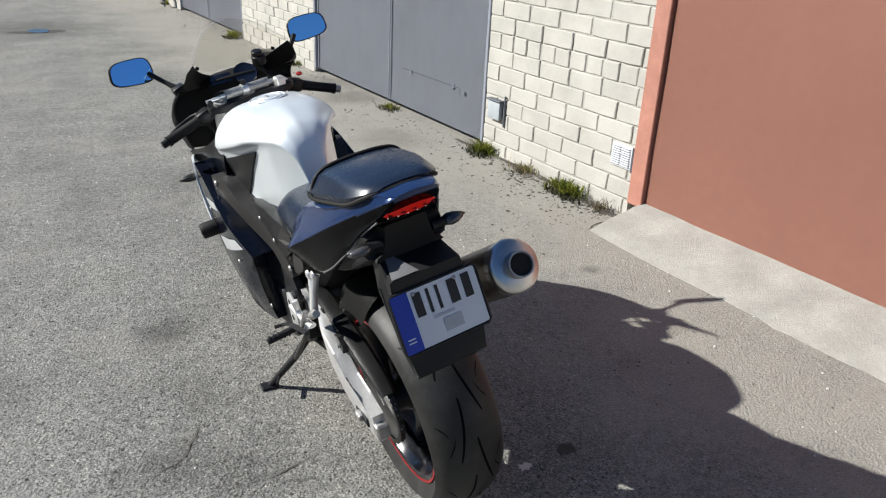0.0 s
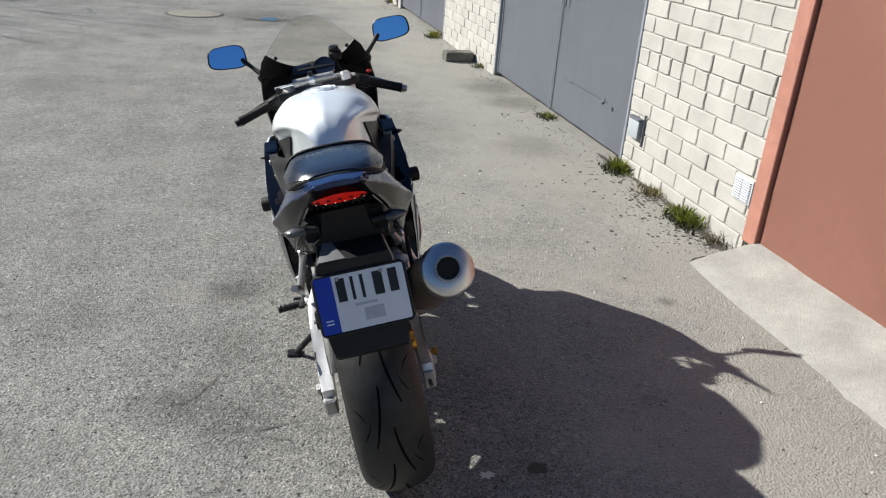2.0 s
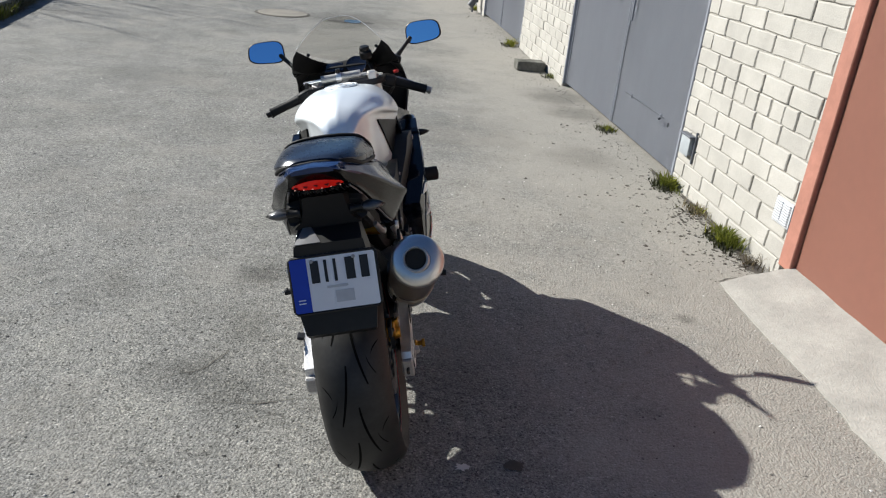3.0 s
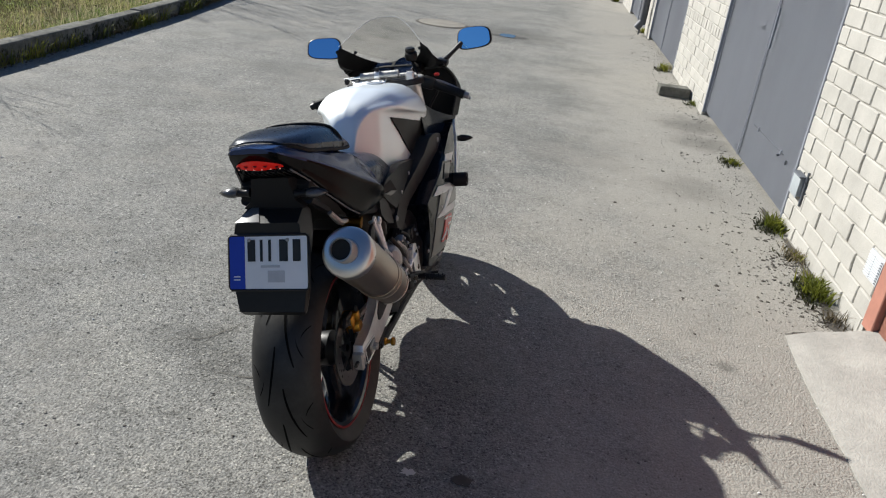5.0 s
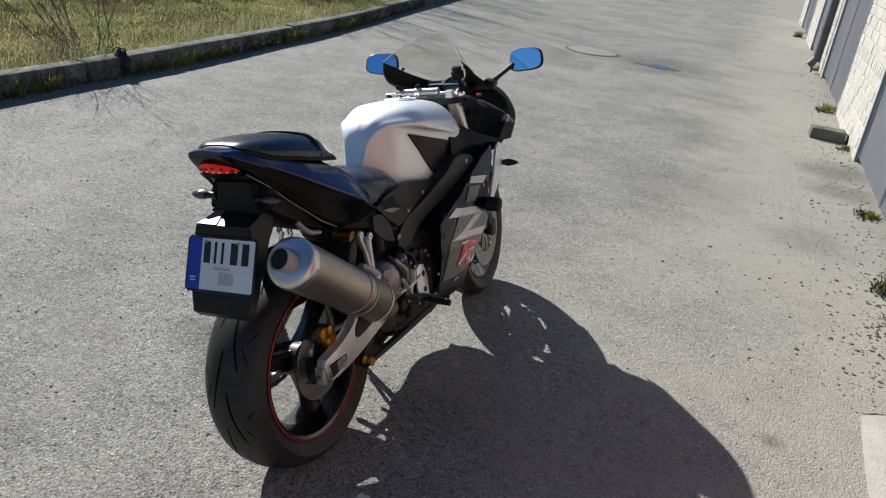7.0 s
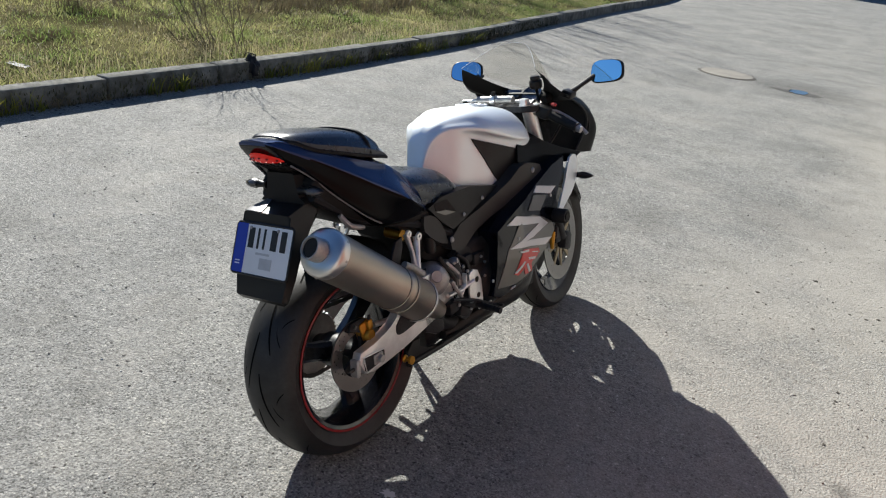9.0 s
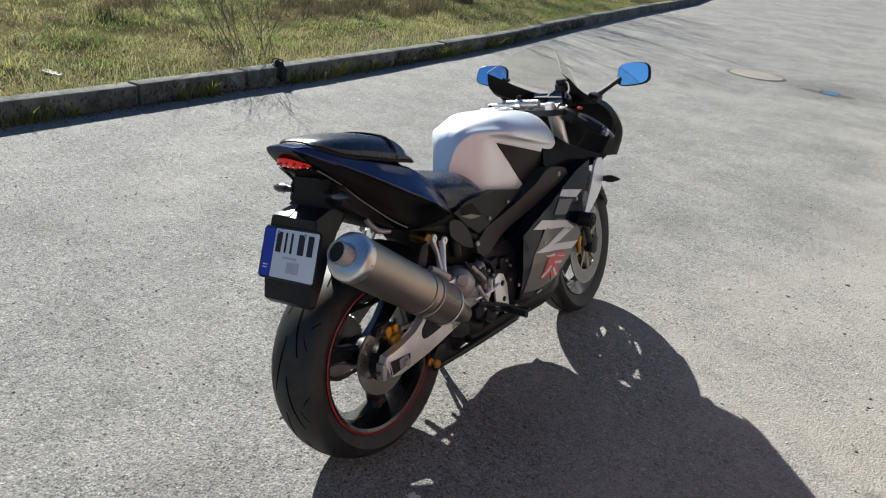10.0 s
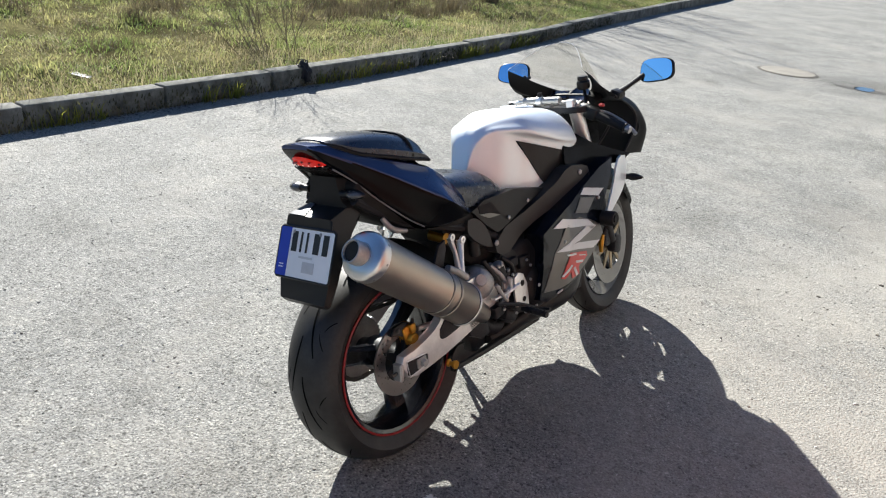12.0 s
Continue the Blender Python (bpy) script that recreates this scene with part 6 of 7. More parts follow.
part("plate_frame", move(tube([(-0.104, -0.004, -0.064), (-0.097, -0.004, -0.071), (0.097, -0.004, -0.071), (0.104, -0.004, -0.064), (0.104, -0.004, 0.064), (0.097, -0.004, 0.071), (-0.097, -0.004, 0.071), (-0.104, -0.004, 0.064), (-0.104, -0.004, -0.064)], 0.0040, 6), PLATE), BLACK_SATIN, plate)
part("blue_band", move(slab([(-0.102, -0.068), (-0.062, -0.068), (-0.062, 0.068), (-0.102, 0.068)], 0.001, "y", -0.0068), PLATE), PLATE_BLUE, plate)
for x, w2 in ((-0.044, 0.020), (-0.018, 0.007), (0.004, 0.007), (0.040, 0.022), (0.074, 0.020)):
    part("character_bar", move(block((w2, 0.0008, 0.056), (x, -0.0070, 0.031)), PLATE), INK, plate)
part("country_bar", move(block((0.017, 0.0008, 0.003), (-0.083, -0.0078, -0.044)), PLATE), PLATE_WHITE, plate)
part("country_bar", move(block((0.017, 0.0008, 0.003), (-0.083, -0.0078, -0.036)), PLATE), PLATE_WHITE, plate)
part("faint_bar", move(block((0.044, 0.0008, 0.030), (0.020, -0.0070, -0.036)), PLATE), FAINT_INK, plate)
part("faint_bar", move(block((0.050, 0.0008, 0.006), (0.005, -0.0070, -0.010)), PLATE), FAINT_INK, plate)
for x in (-0.05, 0.05):
    part("plate_bolt", move(lathe([(0, 0.003), (0.004, 0.002), (0.005, 0)], 10), PLATE @ pose(x, -0.0066, 0.058, 90, 0, 0)), CAST_ALLOY, plate)


def indicator(at, side, label, lens=CLEAR_LENS, ln=0.052, stem=0.030):
    """A small teardrop turn signal on a short stalk, pointing outwards."""
    x, y, z = at
    i = part("turn_signal", tube([(x, y, z), (x + side * stem * 0.5, y, z), (x + side * stem, y, z + 0.002)], [0.012, 0.0085, 0.011], 12), BLACK_SATIN, bike, label)
    m = pose(x + side * (stem + ln * 0.3), y, z + 0.002) @ pose(0, 0, 0, 0, 90 * side, 0)
    part("signal_body", move(lathe([(0.0, -ln * 0.35), (0.011, -ln * 0.30), (0.0165, -ln * 0.05), (0.0150, ln * 0.25), (0.008, ln * 0.60), (0.0, ln * 0.8)], 20), m @ Matrix.Diagonal((0.85, 1.0, 1, 1))), BLACK_SATIN, i)
    part("lens", move(lathe([(0.0, -ln * 0.30), (0.0105, -ln * 0.25), (0.0155, -ln * 0.03), (0.0140, ln * 0.25), (0.008, ln * 0.52), (0.0, ln * 0.70)], 20), m @ pose(0, -0.0045 if lens is CLEAR_LENS else 0.0045, 0) @ Matrix.Diagonal((0.80, 1.0, 1, 1))), lens, i)
    return i


indicator((0.060, -0.135, 0.818), 1, "rear turn signal with a clear lens")
indicator((-0.060, -0.135, 0.824), -1, "rear turn signal with a clear lens")

# ---- fairing ----
def fair_x(y, z):
    return 0.242 - 0.8 * max(0, 0.46 - z) ** 2 - 0.9 * max(0, y - 0.98) ** 2 - 0.25 * max(0, 0.68 - y) - 0.55 * max(0, z - 0.62) ** 2


for s in (-1, 1):
    side = part("side_fairing", on_side([(0.561, 0.316), (0.589, 0.414), (0.601, 0.480), (0.571, 0.540), (0.665, 0.602), (0.789, 0.659), (0.910, 0.703), (1.004, 0.720), (0.994, 0.675), (0.924, 0.649), (0.858, 0.614), (0.833, 0.559), (0.888, 0.514), (0.943, 0.529), (0.917, 0.466), (0.826, 0.394), (0.728, 0.337), (0.648, 0.312), (0.593, 0.300)], fair_x, 0.075, 0, s, 3), FAIRING_PAINT, bike, "glossy black side fairing with silver and grey graphics", sharp=60)
    if s > 0:
        part("grey_panel", on_side([(0.572, 0.340), (0.599, 0.414), (0.616, 0.467), (0.634, 0.488), (0.658, 0.526), (0.679, 0.559), (0.758, 0.559), (0.824, 0.536), (0.893, 0.504), (0.914, 0.466), (0.857, 0.421), (0.785, 0.379), (0.734, 0.351), (0.647, 0.335)], fair_x, 0.003, 0, s, 3, proud=0.0022), GREY_PAINT, side, "gunmetal grey fairing graphic")
        for quad in ([(0.762, 0.636), (0.786, 0.655), (0.923, 0.626), (0.882, 0.607)], [(0.611, 0.553), (0.654, 0.577), (0.804, 0.541), (0.862, 0.504), (0.829, 0.498), (0.794, 0.520)], [(0.622, 0.470), (0.655, 0.473), (0.755, 0.481), (0.862, 0.504), (0.800, 0.519), (0.707, 0.496)], [(0.624, 0.469), (0.677, 0.480), (0.744, 0.474), (0.890, 0.446), (0.840, 0.430), (0.729, 0.454)]):
            part("stripe", on_side(quad, fair_x, 0.002, 0, s, 3, proud=0.0040), SILVER_DECAL, side, "silver stripe")
        part("grey_fin", on_side([(0.764, 0.626), (0.858, 0.606), (0.808, 0.562), (0.726, 0.580)], fair_x, 0.002, 0, s, 2, proud=0.0030), GREY_PAINT, side)
        for quad in ([(0.687, 0.453), (0.792, 0.431), (0.798, 0.414), (0.764, 0.395), (0.740, 0.399), (0.752, 0.358), (0.705, 0.356), (0.694, 0.384), (0.663, 0.365), (0.645, 0.372), (0.696, 0.412), (0.681, 0.429)],):
            part("red_mark", on_side(quad, fair_x, 0.002, 0, s, 2, proud=0.0046), RED_GLOSS, side, "red mark as plain shapes")
        for quad in ([(0.664, 0.452), (0.718, 0.445), (0.721, 0.437), (0.672, 0.444)], [(0.742, 0.432), (0.784, 0.421), (0.784, 0.418), (0.742, 0.428)], [(0.718, 0.417), (0.769, 0.406), (0.764, 0.399), (0.722, 0.407)], [(0.643, 0.379), (0.654, 0.375), (0.699, 0.405), (0.691, 0.410)], [(0.705, 0.393), (0.716, 0.396), (0.740, 0.361), (0.727, 0.359)]):
            part("mark_edge", on_side(quad, fair_x, 0.002, 0, s, 1, proud=0.0062), SILVER_DECAL, side, "pale edge of the red mark")
        part("vent_slot", on_side([(0.640, 0.325), (0.660, 0.330), (0.660, 0.324), (0.639, 0.318)], fair_x, 0.003, 0, s, 1, proud=0.003), FAINT_INK, side)
    else:
        for quad in ([(0.758, 0.638), (0.786, 0.656), (0.907, 0.632), (0.870, 0.611)], [(0.613, 0.555), (0.652, 0.576), (0.848, 0.514), (0.806, 0.484)]):
            part("stripe", on_side(quad, fair_x, 0.002, 0, s, 3, proud=0.0040), SILVER_DECAL, side, "silver stripe")
    for y, z in ((0.664, 0.497), (0.888, 0.599), (0.546, 0.378)):
        part("fairing_screw", move(lathe([(0.0, 0.003), (0.005, 0.003), (0.0065, 0.0)], 10), to_x((s * (fair_x(y, z) + 0.002), y, z), s)), CAST_ALLOY, side)
    part("inner_panel", on_side([(0.780, 0.722), (0.772, 0.742), (0.782, 0.792), (0.835, 0.840), (0.88, 0.822), (0.96, 0.778), (1.06, 0.742), (1.20, 0.700), (1.14, 0.676), (0.996, 0.690), (0.86, 0.705)], lambda y, z: 0.182 + 0.10 * max(0, y - 0.9) - 0.8 * max(0, z - 0.74) ** 1.5, 0.006, 0, s, 3), FLANK_BLACK, bike, "black inner fairing panel")
    part("cowl_side", on_side([(0.950, 0.534), (0.978, 0.582), (1.005, 0.628), (1.028, 0.672), (1.060, 0.704), (1.100, 0.710), (1.150, 0.700), (1.178, 0.665), (1.156, 0.616), (1.090, 0.580), (1.013, 0.545), (0.978, 0.523)], lambda y, z: fair_x(y, z) + 0.002, 0.008, 0, s, 3), SILVER, bike, "silver front cowl flank")
    part("duct", on_side([(0.828, 0.554), (0.858, 0.614), (0.929, 0.654), (1.003, 0.681), (0.993, 0.616), (0.975, 0.525), (0.888, 0.504)], lambda y, z: fair_x(y, z) - 0.035, 0.006, 0, s, 1), BLACK_MATT, bike)
    # crash bobbin
    bob = part("crash_bobbin", tube([(s * 0.16, 0.92, 0.517), (s * 0.238, 0.92, 0.518)], 0.014, 12), DARK_METAL, bike)
    part("nylon_end", move(lathe([(0.0, 0.062), (0.012, 0.062), (0.013, 0.058), (0.023, 0.060), (0.0265, 0.055), (0.0265, 0.004), (0.023, 0.0), (0.0, 0.0)], 28), to_x((s * 0.232, 0.92, 0.518), s)), BLACK_MATT, bob, "round black nylon crash bobbin")
    fi = indicator((s * 0.190, 1.165, 0.615), s, "black front turn signal", AMBER_RED, 0.058, 0.030)
    part("red_base", move(lathe([(0.0, 0.012), (0.012, 0.010), (0.019, 0.0)], 18), to_x((s * 0.193, 1.160, 0.620), s)), AMBER_RED, fi, "small red base")

belly = part("belly_pan", body([(0.42, [(0, 0.225), (0.07, 0.224), (0.092, 0.212), (0.080, 0.192), (0, 0.180)]), (0.60, [(0, 0.275), (0.12, 0.272), (0.142, 0.248), (0.115, 0.203), (0, 0.180)]),
                                (0.72, [(0, 0.30), (0.155, 0.298), (0.180, 0.272), (0.145, 0.215), (0, 0.178)]), (0.82, [(0, 0.32), (0.160, 0.32), (0.184, 0.285), (0.145, 0.218), (0, 0.175)]), (0.92, [(0, 0.36), (0.13, 0.36), (0.15, 0.31), (0.12, 0.228), (0, 0.182)]), (0.985, [(0, 0.32), (0.10, 0.32), (0.115, 0.285), (0.09, 0.235), (0, 0.195)])], 3, 3), BLACK_SATIN, bike, "black belly pan")
part("lower_rail", tube([(0.100, 0.205, 0.196), (0.101, 0.35, 0.193), (0.100, 0.50, 0.194), (0.112, 0.66, 0.208)], [0.012, 0.012, 0.014, 0.016], 10, flat=1.0), BLACK_SATIN, bike, "black lower rail")
part("rail_tab", slab([(0.195, 0.190), (0.200, 0.240), (0.225, 0.262), (0.262, 0.262), (0.255, 0.236), (0.300, 0.212), (0.350, 0.205), (0.340, 0.190)], 0.010, "x", 0.100, 0.002), BLACK_SATIN, belly)
for hx in (-0.11, -0.04, 0.04, 0.11):
    part("header_pipe", tube([(hx, 0.90, 0.50), (hx * 1.05, 0.965, 0.44), (hx, 0.968, 0.34), (hx * 0.8, 0.92, 0.24), (hx * 0.5, 0.80, 0.205)], 0.021, 12, smooth=4), DARK_METAL, bike)
part("oil_cooler", block((0.25, 0.035, 0.12), (0, 0.955, 0.285), 0.006, (-8, 0, 0)), DARK_METAL, bike)
part("radiator", block((0.30, 0.05, 0.26), (0, 0.975, 0.50), 0.006, (-14, 0, 0)), DARK_METAL, bike)

# nose shell, open to the rider
sec = [(1.17, [(0, 0.925, 0.03), (0.08, 0.928, 0.01), (0.150, 0.925, -0.03), (0.198, 0.925, -0.06), (0.211, 0.865, 0.05), (0.217, 0.800, 0.07), (0.200, 0.700, 0.0)]), (1.22, [(0, 0.915, 0.02), (0.08, 0.920, 0.01), (0.145, 0.918, 0), (0.190, 0.905, -0.02), (0.213, 0.853, 0.04), (0.221, 0.790, 0.05), (0.202, 0.695, 0.0)]),
       (1.30, [(0, 0.900, 0), (0.08, 0.904, 0), (0.135, 0.900, 0), (0.178, 0.878, 0), (0.210, 0.828, 0.01), (0.222, 0.770, 0.02), (0.200, 0.683, 0.01)]), (1.38, [(0, 0.880, 0), (0.06, 0.880, 0), (0.110, 0.872, 0), (0.150, 0.845, 0), (0.180, 0.795, 0), (0.186, 0.738, 0), (0.165, 0.668, 0)]),
       (1.46, [(0, 0.840, 0), (0.035, 0.841, 0), (0.070, 0.834, 0), (0.096, 0.808, 0), (0.112, 0.768, 0), (0.114, 0.722, 0), (0.100, 0.664, 0)]), (1.53, [(0, 0.785, 0), (0.02, 0.785, 0), (0.035, 0.78, 0), (0.048, 0.762, 0), (0.055, 0.735, 0), (0.054, 0.705, 0), (0.048, 0.670, 0)])]
prof = [rise([(x, y + dy, z) for x, z, dy in p], 3) for y, p in sec]
cols = [rise([r[i] for r in prof], 4) for i in range(len(prof[0]))]
bm = bmesh.new()
rings = []
for j in range(len(cols[0])):
    right = [c[j] for c in cols]
    rings.append([Vector((-v.x, v.y, v.z)) for v in reversed(right[1:])] + right)
skin(bm, rings, closed=False)
bmesh.ops.solidify(bm, geom=list(bm.faces), thickness=0.005)
nose = part("front_cowl", bm, BLACK_SATIN, bike, "black front cowl open to the rider", sharp=50)
part("headlight", body([(1.40, [(0, 0.78), (0.06, 0.78), (0.10, 0.76), (0.10, 0.70), (0, 0.68)]), (1.525, [(0, 0.75), (0.03, 0.75), (0.05, 0.74), (0.05, 0.71), (0, 0.70)])], 3, 2), CLEAR_LENS, nose, "clear headlight lens")
for s in (-1, 1):
    part("edge_roll", tube([(s * 0.198, 1.11, 0.925), (s * 0.211, 1.22, 0.865), (s * 0.217, 1.24, 0.800), (s * 0.200, 1.17, 0.700)], 0.004, 8, smooth=4), BLACK_SATIN, nose)
    # black trim that carries the screen, sweeping back to a tip on each side
    upper = rise([(0.0, 1.215, 0.928), (s * 0.060, 1.178, 0.934), (s * 0.108, 1.105, 0.966), (s * 0.138, 1.025, 1.004), (s * 0.154, 0.952, 1.034)], 4)
    lower = rise([(0.0, 1.235, 0.905), (s * 0.095, 1.195, 0.905), (s * 0.155, 1.135, 0.916), (s * 0.185, 1.065, 0.944), (s * 0.186, 1.005, 0.978)], 4)
    bm = bmesh.new()
    skin(bm, [[p, p.lerp(q, 0.5) + Vector((s * 0.006, 0.004, 0)), q] for p, q in zip(upper, lower)], closed=False)
    bmesh.ops.solidify(bm, geom=list(bm.faces), thickness=0.005)
    part("cowl_wing", bm, BLACK_SATIN, nose, "black wing of the cowl under the screen")
    bm = bmesh.new()
    skin(bm, [[p, q] for p, q in zip(lower[4:], rise([(s * 0.145, 1.205, 0.915), (s * 0.185, 1.15, 0.918), (s * 0.203, 1.115, 0.925), (s * 0.200, 1.06, 0.945), (s * 0.188, 1.008, 0.976)], 4)[4:])], closed=False)
    bmesh.ops.solidify(bm, geom=list(bm.faces), thickness=0.004)
    part("wing_root", bm, BLACK_SATIN, nose)

for s in (-1, 1):
    part("inner_liner", slab([(s * 0.045, 0.885), (s * 0.165, 0.890), (s * 0.212, 0.845), (s * 0.224, 0.790), (s * 0.195, 0.690), (s * 0.060, 0.660)], 0.008, "y", 1.255, 0.003), BLACK_MATT, nose)

# windscreen
bm = bmesh.new()
nu, nv = 28, 12
g = []
for j in range(nv + 1):
    row = []
    for i in range(nu + 1):
        u = -1 + 2 * i / nu
        w, v = abs(u), j / nv
        low = Vector((0.156 * u, 1.365 - 0.412 * w ** 1.5, 0.902 + 0.136 * w ** 1.7))
        high = Vector((0.156 * u * (0.78 + 0.22 * w ** 3), 1.082 - 0.129 * w ** 2.8, 1.119 - 0.082 * w ** 3.0))
        row.append(bm.verts.new(low.lerp(high, v) + Vector((0, 0.016, 0.014)) * math.sin(math.pi * v) * (1 - w ** 2)))
    g.append(row)
for j in range(nv):
    for i in range(nu):
        q = [g[j][i], g[j][i + 1], g[j + 1][i + 1], g[j + 1][i]]
        bm.faces.new(q)
edge = [v.co.copy() for v in g[-1]]
bmesh.ops.remove_doubles(bm, verts=bm.verts, dist=0.0004)
bmesh.ops.solidify(bm, geom=list(bm.faces), thickness=0.003)
shield = part("windscreen", bm, SCREEN, bike, "lightly tinted clear windscreen")
# thin white tube paints the highlight on the screen's clear edge
part("rim_highlight", tube(edge, 0.0008, 6), PVC, shield)
for s in (-1, 1):
    part("screen_screw", move(lathe([(0, 0.004), (0.006, 0.003), (0.007, 0)], 10), pose(s * 0.128, 1.055, 0.998, 60, 0, 0)), BLACK_SATIN, shield)

# mirrors
def mirror(side):
    c = Vector((side * 0.310, 1.218, 1.003))
    m = Matrix.Translation(c) @ pose(0, 0, 0, -13, 0, -side * 10) @ pose(0, 0, 0, 0, side * -4.5, 0)
    out = []
    for i in range(40):
        a = 2 * math.pi * i / 40
        e = 0.58
        x, z = math.copysign(abs(math.cos(a)) ** e, math.cos(a)), math.copysign(abs(math.sin(a)) ** e, math.sin(a))
        out.append((0.067 * x * (1 + 0.05 * z * -1), 0.0405 * z * (1 + 0.07 * x * -side)))
    bm = bmesh.new()
    skin(bm, [[(x * k2, y, z * k2) for x, z in out] for k2, y in ((1.0, -0.002), (1.05, 0.001), (1.05, 0.007), (0.88, 0.018), (0.5, 0.026))])
    st = part("mirror", tube([(side * 0.188, 1.150, 0.925), (side * 0.218, 1.180, 0.950), (side * 0.258, 1.222, 0.985)], [0.013, 0.008, 0.009], 10, smooth=3), BLACK_SATIN, bike, "black mirror on a short stalk with blue-tinted glass")
    part("housing", move(bm, m), BLACK_SATIN, st)
    part("mirror_glass", move(slab([(x * 0.97, z * 0.97) for x, z in out], 0.002, "y", -0.0035), m), BLUE_MIRROR, st, "blue-tinted mirror glass")
    part("stalk_base", block((0.045, 0.05, 0.030), (side * 0.190, 1.148, 0.926), 0.010, (0, side * 20, 0), seg=2), BLACK_SATIN, st)


mirror(1)
mirror(-1)

# ---- front end ----
for s in (-1, 1):
    top, low = Vector((s * 0.104, 0.985, 0.885)), Vector((s * 0.104, 1.235, 0.330))
    fk = part("fork_leg", move(tube([top, top.lerp(low, 0.52)], 0.026, 20), STEER), ALLOY, bike, "upside-down fork leg")
    part("stanchion", move(tube([top.lerp(low, 0.50), low], 0.0215, 18), STEER), DARK_METAL, fk)
    part("axle_clamp", move(block((0.040, 0.065, 0.075), (s * 0.100, 1.280, 0.305), 0.012, (-20, 0, 0), seg=2), STEER), DARK_METAL, fk)
    part("fork_cap", move(lathe([(0.0, 0.022), (0.010, 0.022), (0.011, 0.012), (0.020, 0.011), (0.023, 0.0)], 16), STEER @ pose(s * 0.104, 0.978, 0.898, 24, 0, 0)), CAST_ALLOY, fk)
    c = part("front_caliper", move(block((0.055, 0.055, 0.100), (s * 0.085, 1.200, 0.365), 0.012, (-10, 0, 0), seg=2), STEER), DARK_METAL, bike, "dark front brake caliper")
    part("caliper_bridge", move(block((0.060, 0.030, 0.050), (s * 0.085, 1.180, 0.365), 0.006, (-10, 0, 0)), STEER), DARK_METAL, c)
    part("caliper_arm", tube([(s * 0.110, 1.160, 0.378), (s * 0.110, 1.150, 0.345), (s * 0.108, 1.152, 0.310)], [0.009, 0.011, 0.007], 12, smooth=3), GOLD, c, "dull gold caliper arm")
bm = bmesh.new()
rings = []
for i in range(17):
    a = radians(28 + i * 7.5)
    arc = [(u * 0.072, 0.322 - 0.05 * abs(u) ** 3) for u in (k2 / 5 - 1 for k2 in range(11))]
    arc = [(-0.076, 0.235), (-0.075, 0.255), *arc, (0.075, 0.255), (0.076, 0.235)]
    rings.append([(x, 1.315 + r * math.cos(a), 0.296 + r * math.sin(a)) for x, r in arc])
skin(bm, rings, closed=False)
bmesh.ops.solidify(bm, geom=list(bm.faces), thickness=0.004)
part("front_mudguard", move(bm, STEER), FLANK_BLACK, bike, "black front mudguard")
clamp = part("top_clamp", move(slab([(-0.145, 0.960), (-0.10, 0.935), (0.0, 0.955), (0.10, 0.935), (0.145, 0.960), (0.140, 1.005), (0.06, 1.015), (0.0, 1.04), (-0.06, 1.015), (-0.140, 1.005)], 0.022, "z", 0.886, 0.004, smooth=2), STEER), DARK_METAL, bike, "dark top fork clamp")
part("stem_nut", move(lathe([(0.0, 0.020), (0.012, 0.020), (0.018, 0.012), (0.020, 0.0)], 6), STEER @ pose(0, 0.985, 0.897)), CAST_ALLOY, clamp)
part("key_switch", move(lathe([(0.0, 0.022), (0.014, 0.022), (0.018, 0.016), (0.020, 0.0)], 20), STEER @ pose(0, 1.045, 0.885, -15, 0, 0)), BLACK_SATIN, clamp)
damper = part("steering_damper", tube([(-0.085, 0.950, 0.920), (0.060, 0.958, 0.924)], 0.0145, 18), CAST_ALLOY, bike, "silver steering damper across the clamp")
part("damper_rod", tube([(-0.150, 0.946, 0.916), (-0.085, 0.950, 0.920)], 0.005, 10), ALLOY, damper)
part("damper_collar", tube([(-0.030, 0.953, 0.9215), (-0.010, 0.954, 0.922)], 0.018, 18), ALLOY, damper)
part("damper_knob", move(lathe([(0.0, 0.016), (0.008, 0.016), (0.009, 0.0)], 12), pose(-0.02, 0.952, 0.936)), BLACK_SATIN, damper)
part("damper_mount", block((0.030, 0.034, 0.030), (0.100, 0.968, 0.912), 0.004, (0, 0, 8)), ALLOY, damper)
part("damper_mount", block((0.016, 0.022, 0.022), (-0.140, 0.946, 0.908), 0.004), DARK_METAL, damper)
part("second_rail", tube([(-0.080, 0.985, 0.908), (0.085, 0.99, 0.912)], 0.009, 12), CAST_ALLOY, damper)
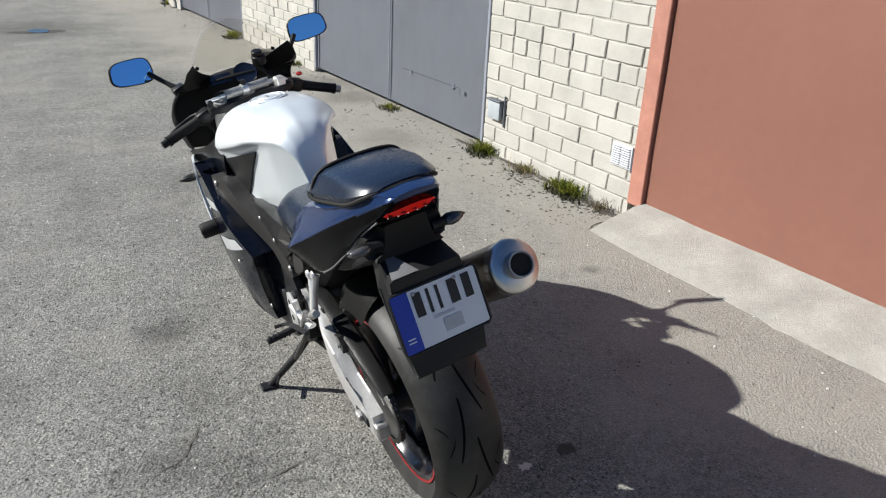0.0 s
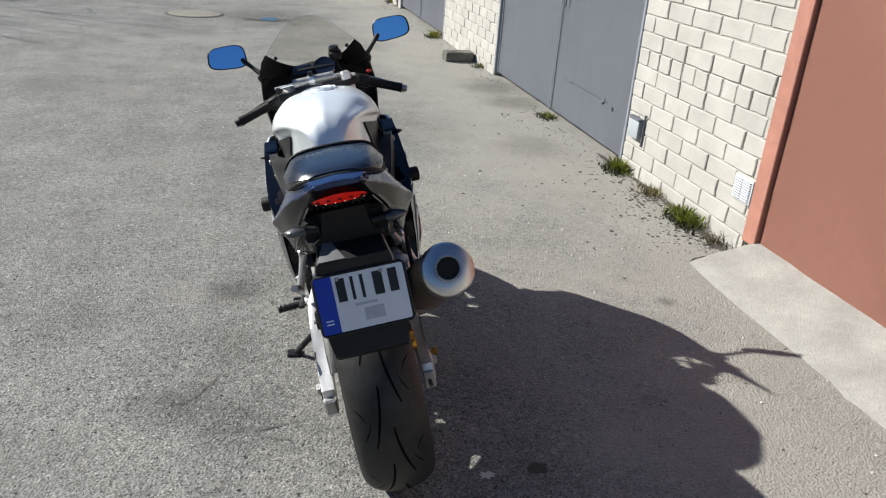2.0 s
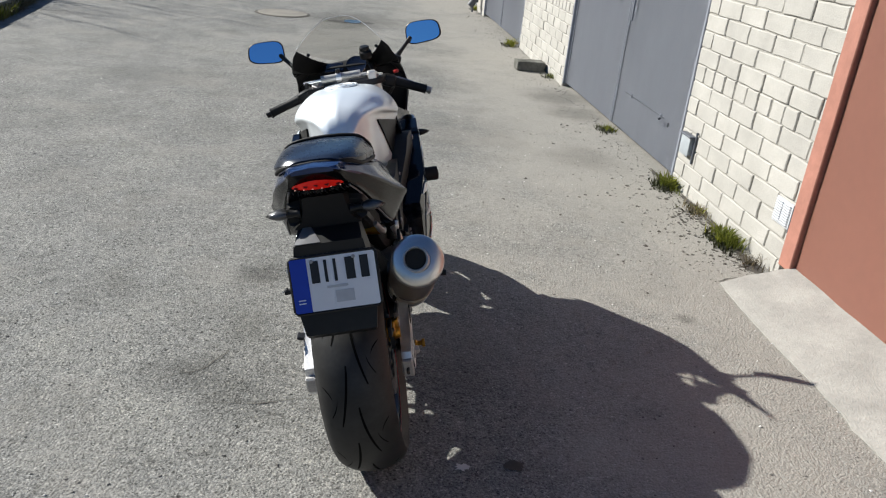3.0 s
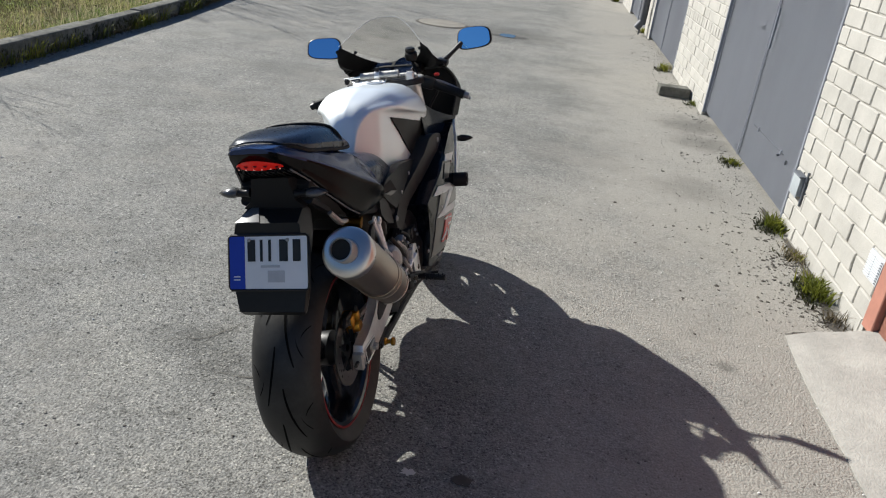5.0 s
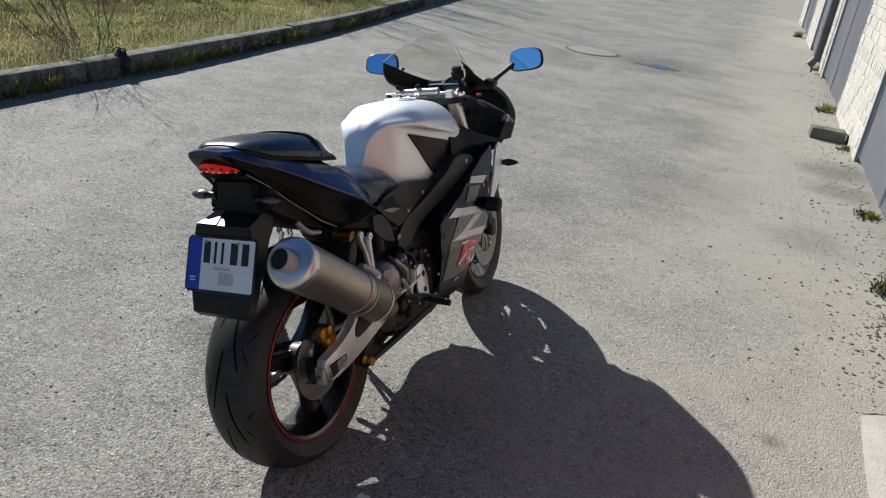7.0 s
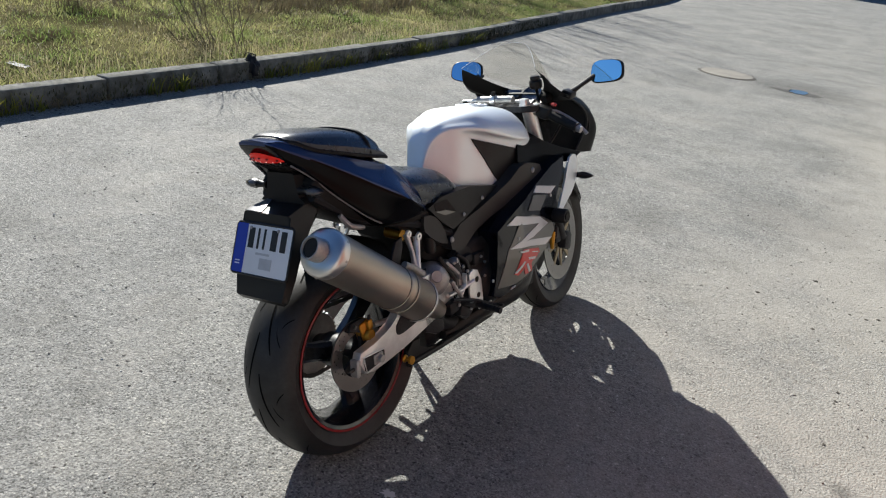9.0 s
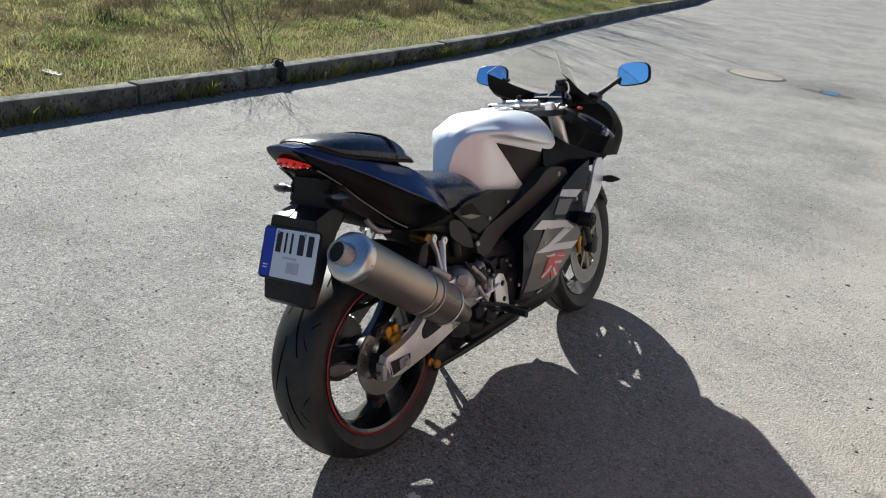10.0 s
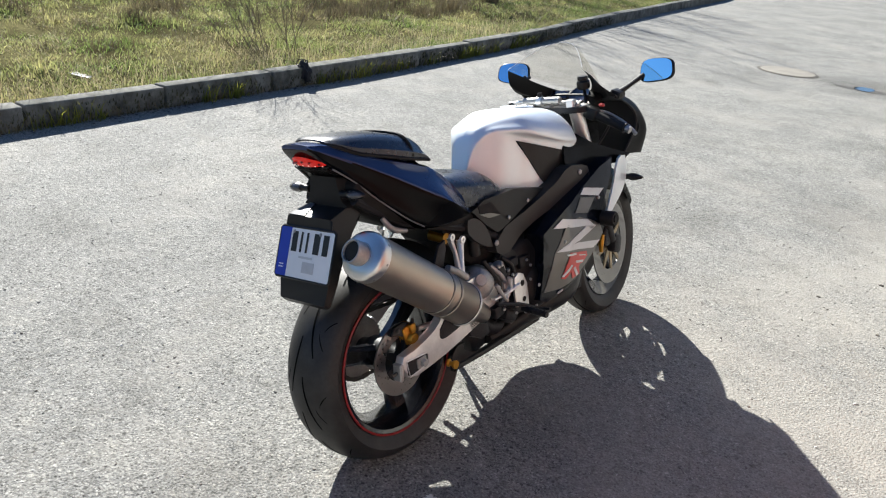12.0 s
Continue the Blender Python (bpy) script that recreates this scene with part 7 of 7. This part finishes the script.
for s in (-1, 1):
    a, b = (Vector((0.118, 1.012, 0.890)), Vector((0.300, 1.003, 0.820))) if s > 0 else (Vector((-0.118, 1.000, 0.872)), Vector((-0.304, 0.985, 0.815)))
    bar = part("handlebar", tube([a, b], 0.0105, 12), DARK_METAL, bike, "black clip-on handlebar")
    grip = part("grip", tube([a.lerp(b, 0.34), a.lerp(b, 0.36), a.lerp(b, 0.60), a.lerp(b, 0.92), a.lerp(b, 0.95)], [0.020, 0.0165, 0.0160, 0.0165, 0.019], 16), BLACK_MATT, bar, "black rubber grip")
    part("bar_end", tube([a.lerp(b, 0.96), a.lerp(b, 1.05)], 0.0125, 14), BLACK_SATIN if s < 0 else CAST_ALLOY, bar)
    part("switch_pod", block((0.050, 0.042, 0.044), a.lerp(b, 0.22), 0.010, (0, 20 * s, 0), seg=2), BLACK_SATIN, bar)
    part("bar_clamp", block((0.036, 0.044, 0.034), a.lerp(b, 0.02), 0.008, (0, 0, 0), seg=2), ALLOY if s > 0 else DARK_METAL, bar)
    fw = Vector((0, 0.045, 0.004))
    part("lever", tube([a.lerp(b, 0.22) + fw * 0.7, a.lerp(b, 0.40) + fw * 1.35, a.lerp(b, 0.80) + fw * 1.25 + Vector((0, 0, -0.006)), a.lerp(b, 1.02) + fw * 1.3 + Vector((0, 0, -0.030))], [0.006, 0.005, 0.0045, 0.007], 10, smooth=4), CAST_ALLOY if s > 0 else DARK_METAL, bar, "slim hand lever")
    part("lever_perch", block((0.034, 0.040, 0.026), a.lerp(b, 0.18) + fw * 0.6, 0.006, (0, 18 * s, 0)), BLACK_SATIN, bar)
    if s > 0:
        part("kill_switch", block((0.020, 0.016, 0.012), (0.188, 1.030, 0.900), 0.004), RED_GLOSS, bar, "red engine switch")
part("fluid_reservoir", move(lathe([(0.0, 0.030), (0.021, 0.030), (0.024, 0.026), (0.024, 0.006), (0.021, 0.0), (0, 0)], 22), pose(0.082, 1.092, 0.952, 8, 0, 0)), BLACK_SATIN, bike, "black brake fluid reservoir")
part("reservoir_cap", move(lathe([(0.0, 0.014), (0.016, 0.014), (0.019, 0.010), (0.019, 0.0), (0, 0)], 22), pose(0.080, 1.090, 0.984, 8, 0, 0)), BLACK_SATIN, bike)
part("reservoir_stay", tube([(0.082, 1.095, 0.950), (0.10, 1.075, 0.91), (0.125, 1.03, 0.88)], 0.006, 8, smooth=3), BLACK_SATIN, bike)
dash = part("instrument_panel", body([(1.135, [(0, 0.925), (0.07, 0.924), (0.100, 0.910), (0.095, 0.89), (0, 0.885)]), (1.17, [(0, 0.940), (0.075, 0.934), (0.108, 0.920), (0.10, 0.89), (0, 0.88)]), (1.21, [(0, 0.935), (0.06, 0.930), (0.09, 0.918), (0.085, 0.89), (0, 0.88)])], 3, 3), BLACK_MATT, bike, "black instrument panel")
part("tachometer", move(lathe([(0.0, 0.004), (0.034, 0.004), (0.039, 0.006), (0.041, 0.0), (0.0, 0.0)], 32), pose(0.036, 1.142, 0.922, 44, 0, 0)), DIAL, dash, "round dial under dark glass")
part("display", move(slab([(-0.035, -0.018), (0.035, -0.018), (0.035, 0.018), (-0.035, 0.018)], 0.004, "z", 0, 0.001), pose(-0.050, 1.142, 0.924, 44, 0, 0)), DIAL, dash)
for p in ([(-0.13, 1.02, 0.87), (-0.09, 1.06, 0.90), (-0.03, 1.08, 0.88), (0.0, 1.10, 0.82)], [(0.13, 1.04, 0.87), (0.10, 1.09, 0.90), (0.04, 1.09, 0.87), (0.02, 1.10, 0.80)], [(-0.15, 1.02, 0.86), (-0.17, 1.10, 0.84), (-0.13, 1.15, 0.78), (-0.10, 1.10, 0.70)], [(0.15, 1.05, 0.86), (0.17, 1.12, 0.83), (0.13, 1.15, 0.77), (0.10, 1.10, 0.70)]):
    part("cable", tube(p, 0.0055, 8, smooth=4), BLACK_SATIN, bike)
for p in ([(0.10, 0.34, 0.56), (0.12, 0.44, 0.52), (0.13, 0.52, 0.46), (0.12, 0.60, 0.44)], [(0.135, 0.40, 0.50), (0.15, 0.46, 0.44), (0.155, 0.50, 0.38)], [(-0.11, 0.30, 0.60), (-0.13, 0.42, 0.54), (-0.14, 0.52, 0.46)]):
    part("hose", tube(p, 0.008, 8, smooth=4), BLACK_MATT, bike)


# ---- bricks of the garage walls, nearest first ----
def lay(w, y0, y1, far):
    count, rest_v, rest_f = 0, [], []
    row, z = 0, -0.02
    while z < WALL_TOP - 0.02:
        header = row in (7, 14, 21)
        step = HALF if header else LONG
        y = y1
        shift = (0.0 if header else (0.5 if row % 2 else 0.0)) * step
        first = True
        while y > y0 + 0.012:
            ln = step
            if first and shift:
                ln = shift
            first = False
            ln = min(ln, y - y0)
            zc, yc = z + COURSE / 2, y - ln / 2
            proud = rnd.uniform(-0.003, 0.003)
            if ln > 0.03:
                if count < 290 and not far:
                    pool, full = (SHORTS, HALF - 0.010) if ln <= HALF + 0.001 else (LONGS, LONG - 0.010)
                    o = new("brick", rnd.choice(pool))
                    o.parent = w
                    o.matrix_basis = pose(WALL + 0.025 + proud, yc, zc, rnd.uniform(-0.5, 0.5), 0, rnd.uniform(-0.4, 0.4)) @ Matrix.Diagonal((1, (ln - 0.010) / full, 1, 1))
                    count += 1
                else:
                    n = len(rest_v)
                    for dx in (0, 0.05):
                        for sy in (-1, 1):
                            for sz in (-1, 1):
                                rest_v.append((WALL + proud + dx, yc + sy * (ln / 2 - 0.005), zc + sz * (COURSE / 2 - 0.0045)))
                    rest_f.extend([(n, n + 1, n + 3, n + 2), (n, n + 4, n + 5, n + 1), (n + 2, n + 3, n + 7, n + 6), (n + 1, n + 5, n + 7, n + 3), (n, n + 2, n + 6, n + 4)])
            y -= ln
        z += COURSE
        row += 1
    if rest_f:
        tagged(raw("brickwork", rest_v, rest_f, BRICK, w), kind="stuff")


for job in brick_jobs:
    lay(*job)
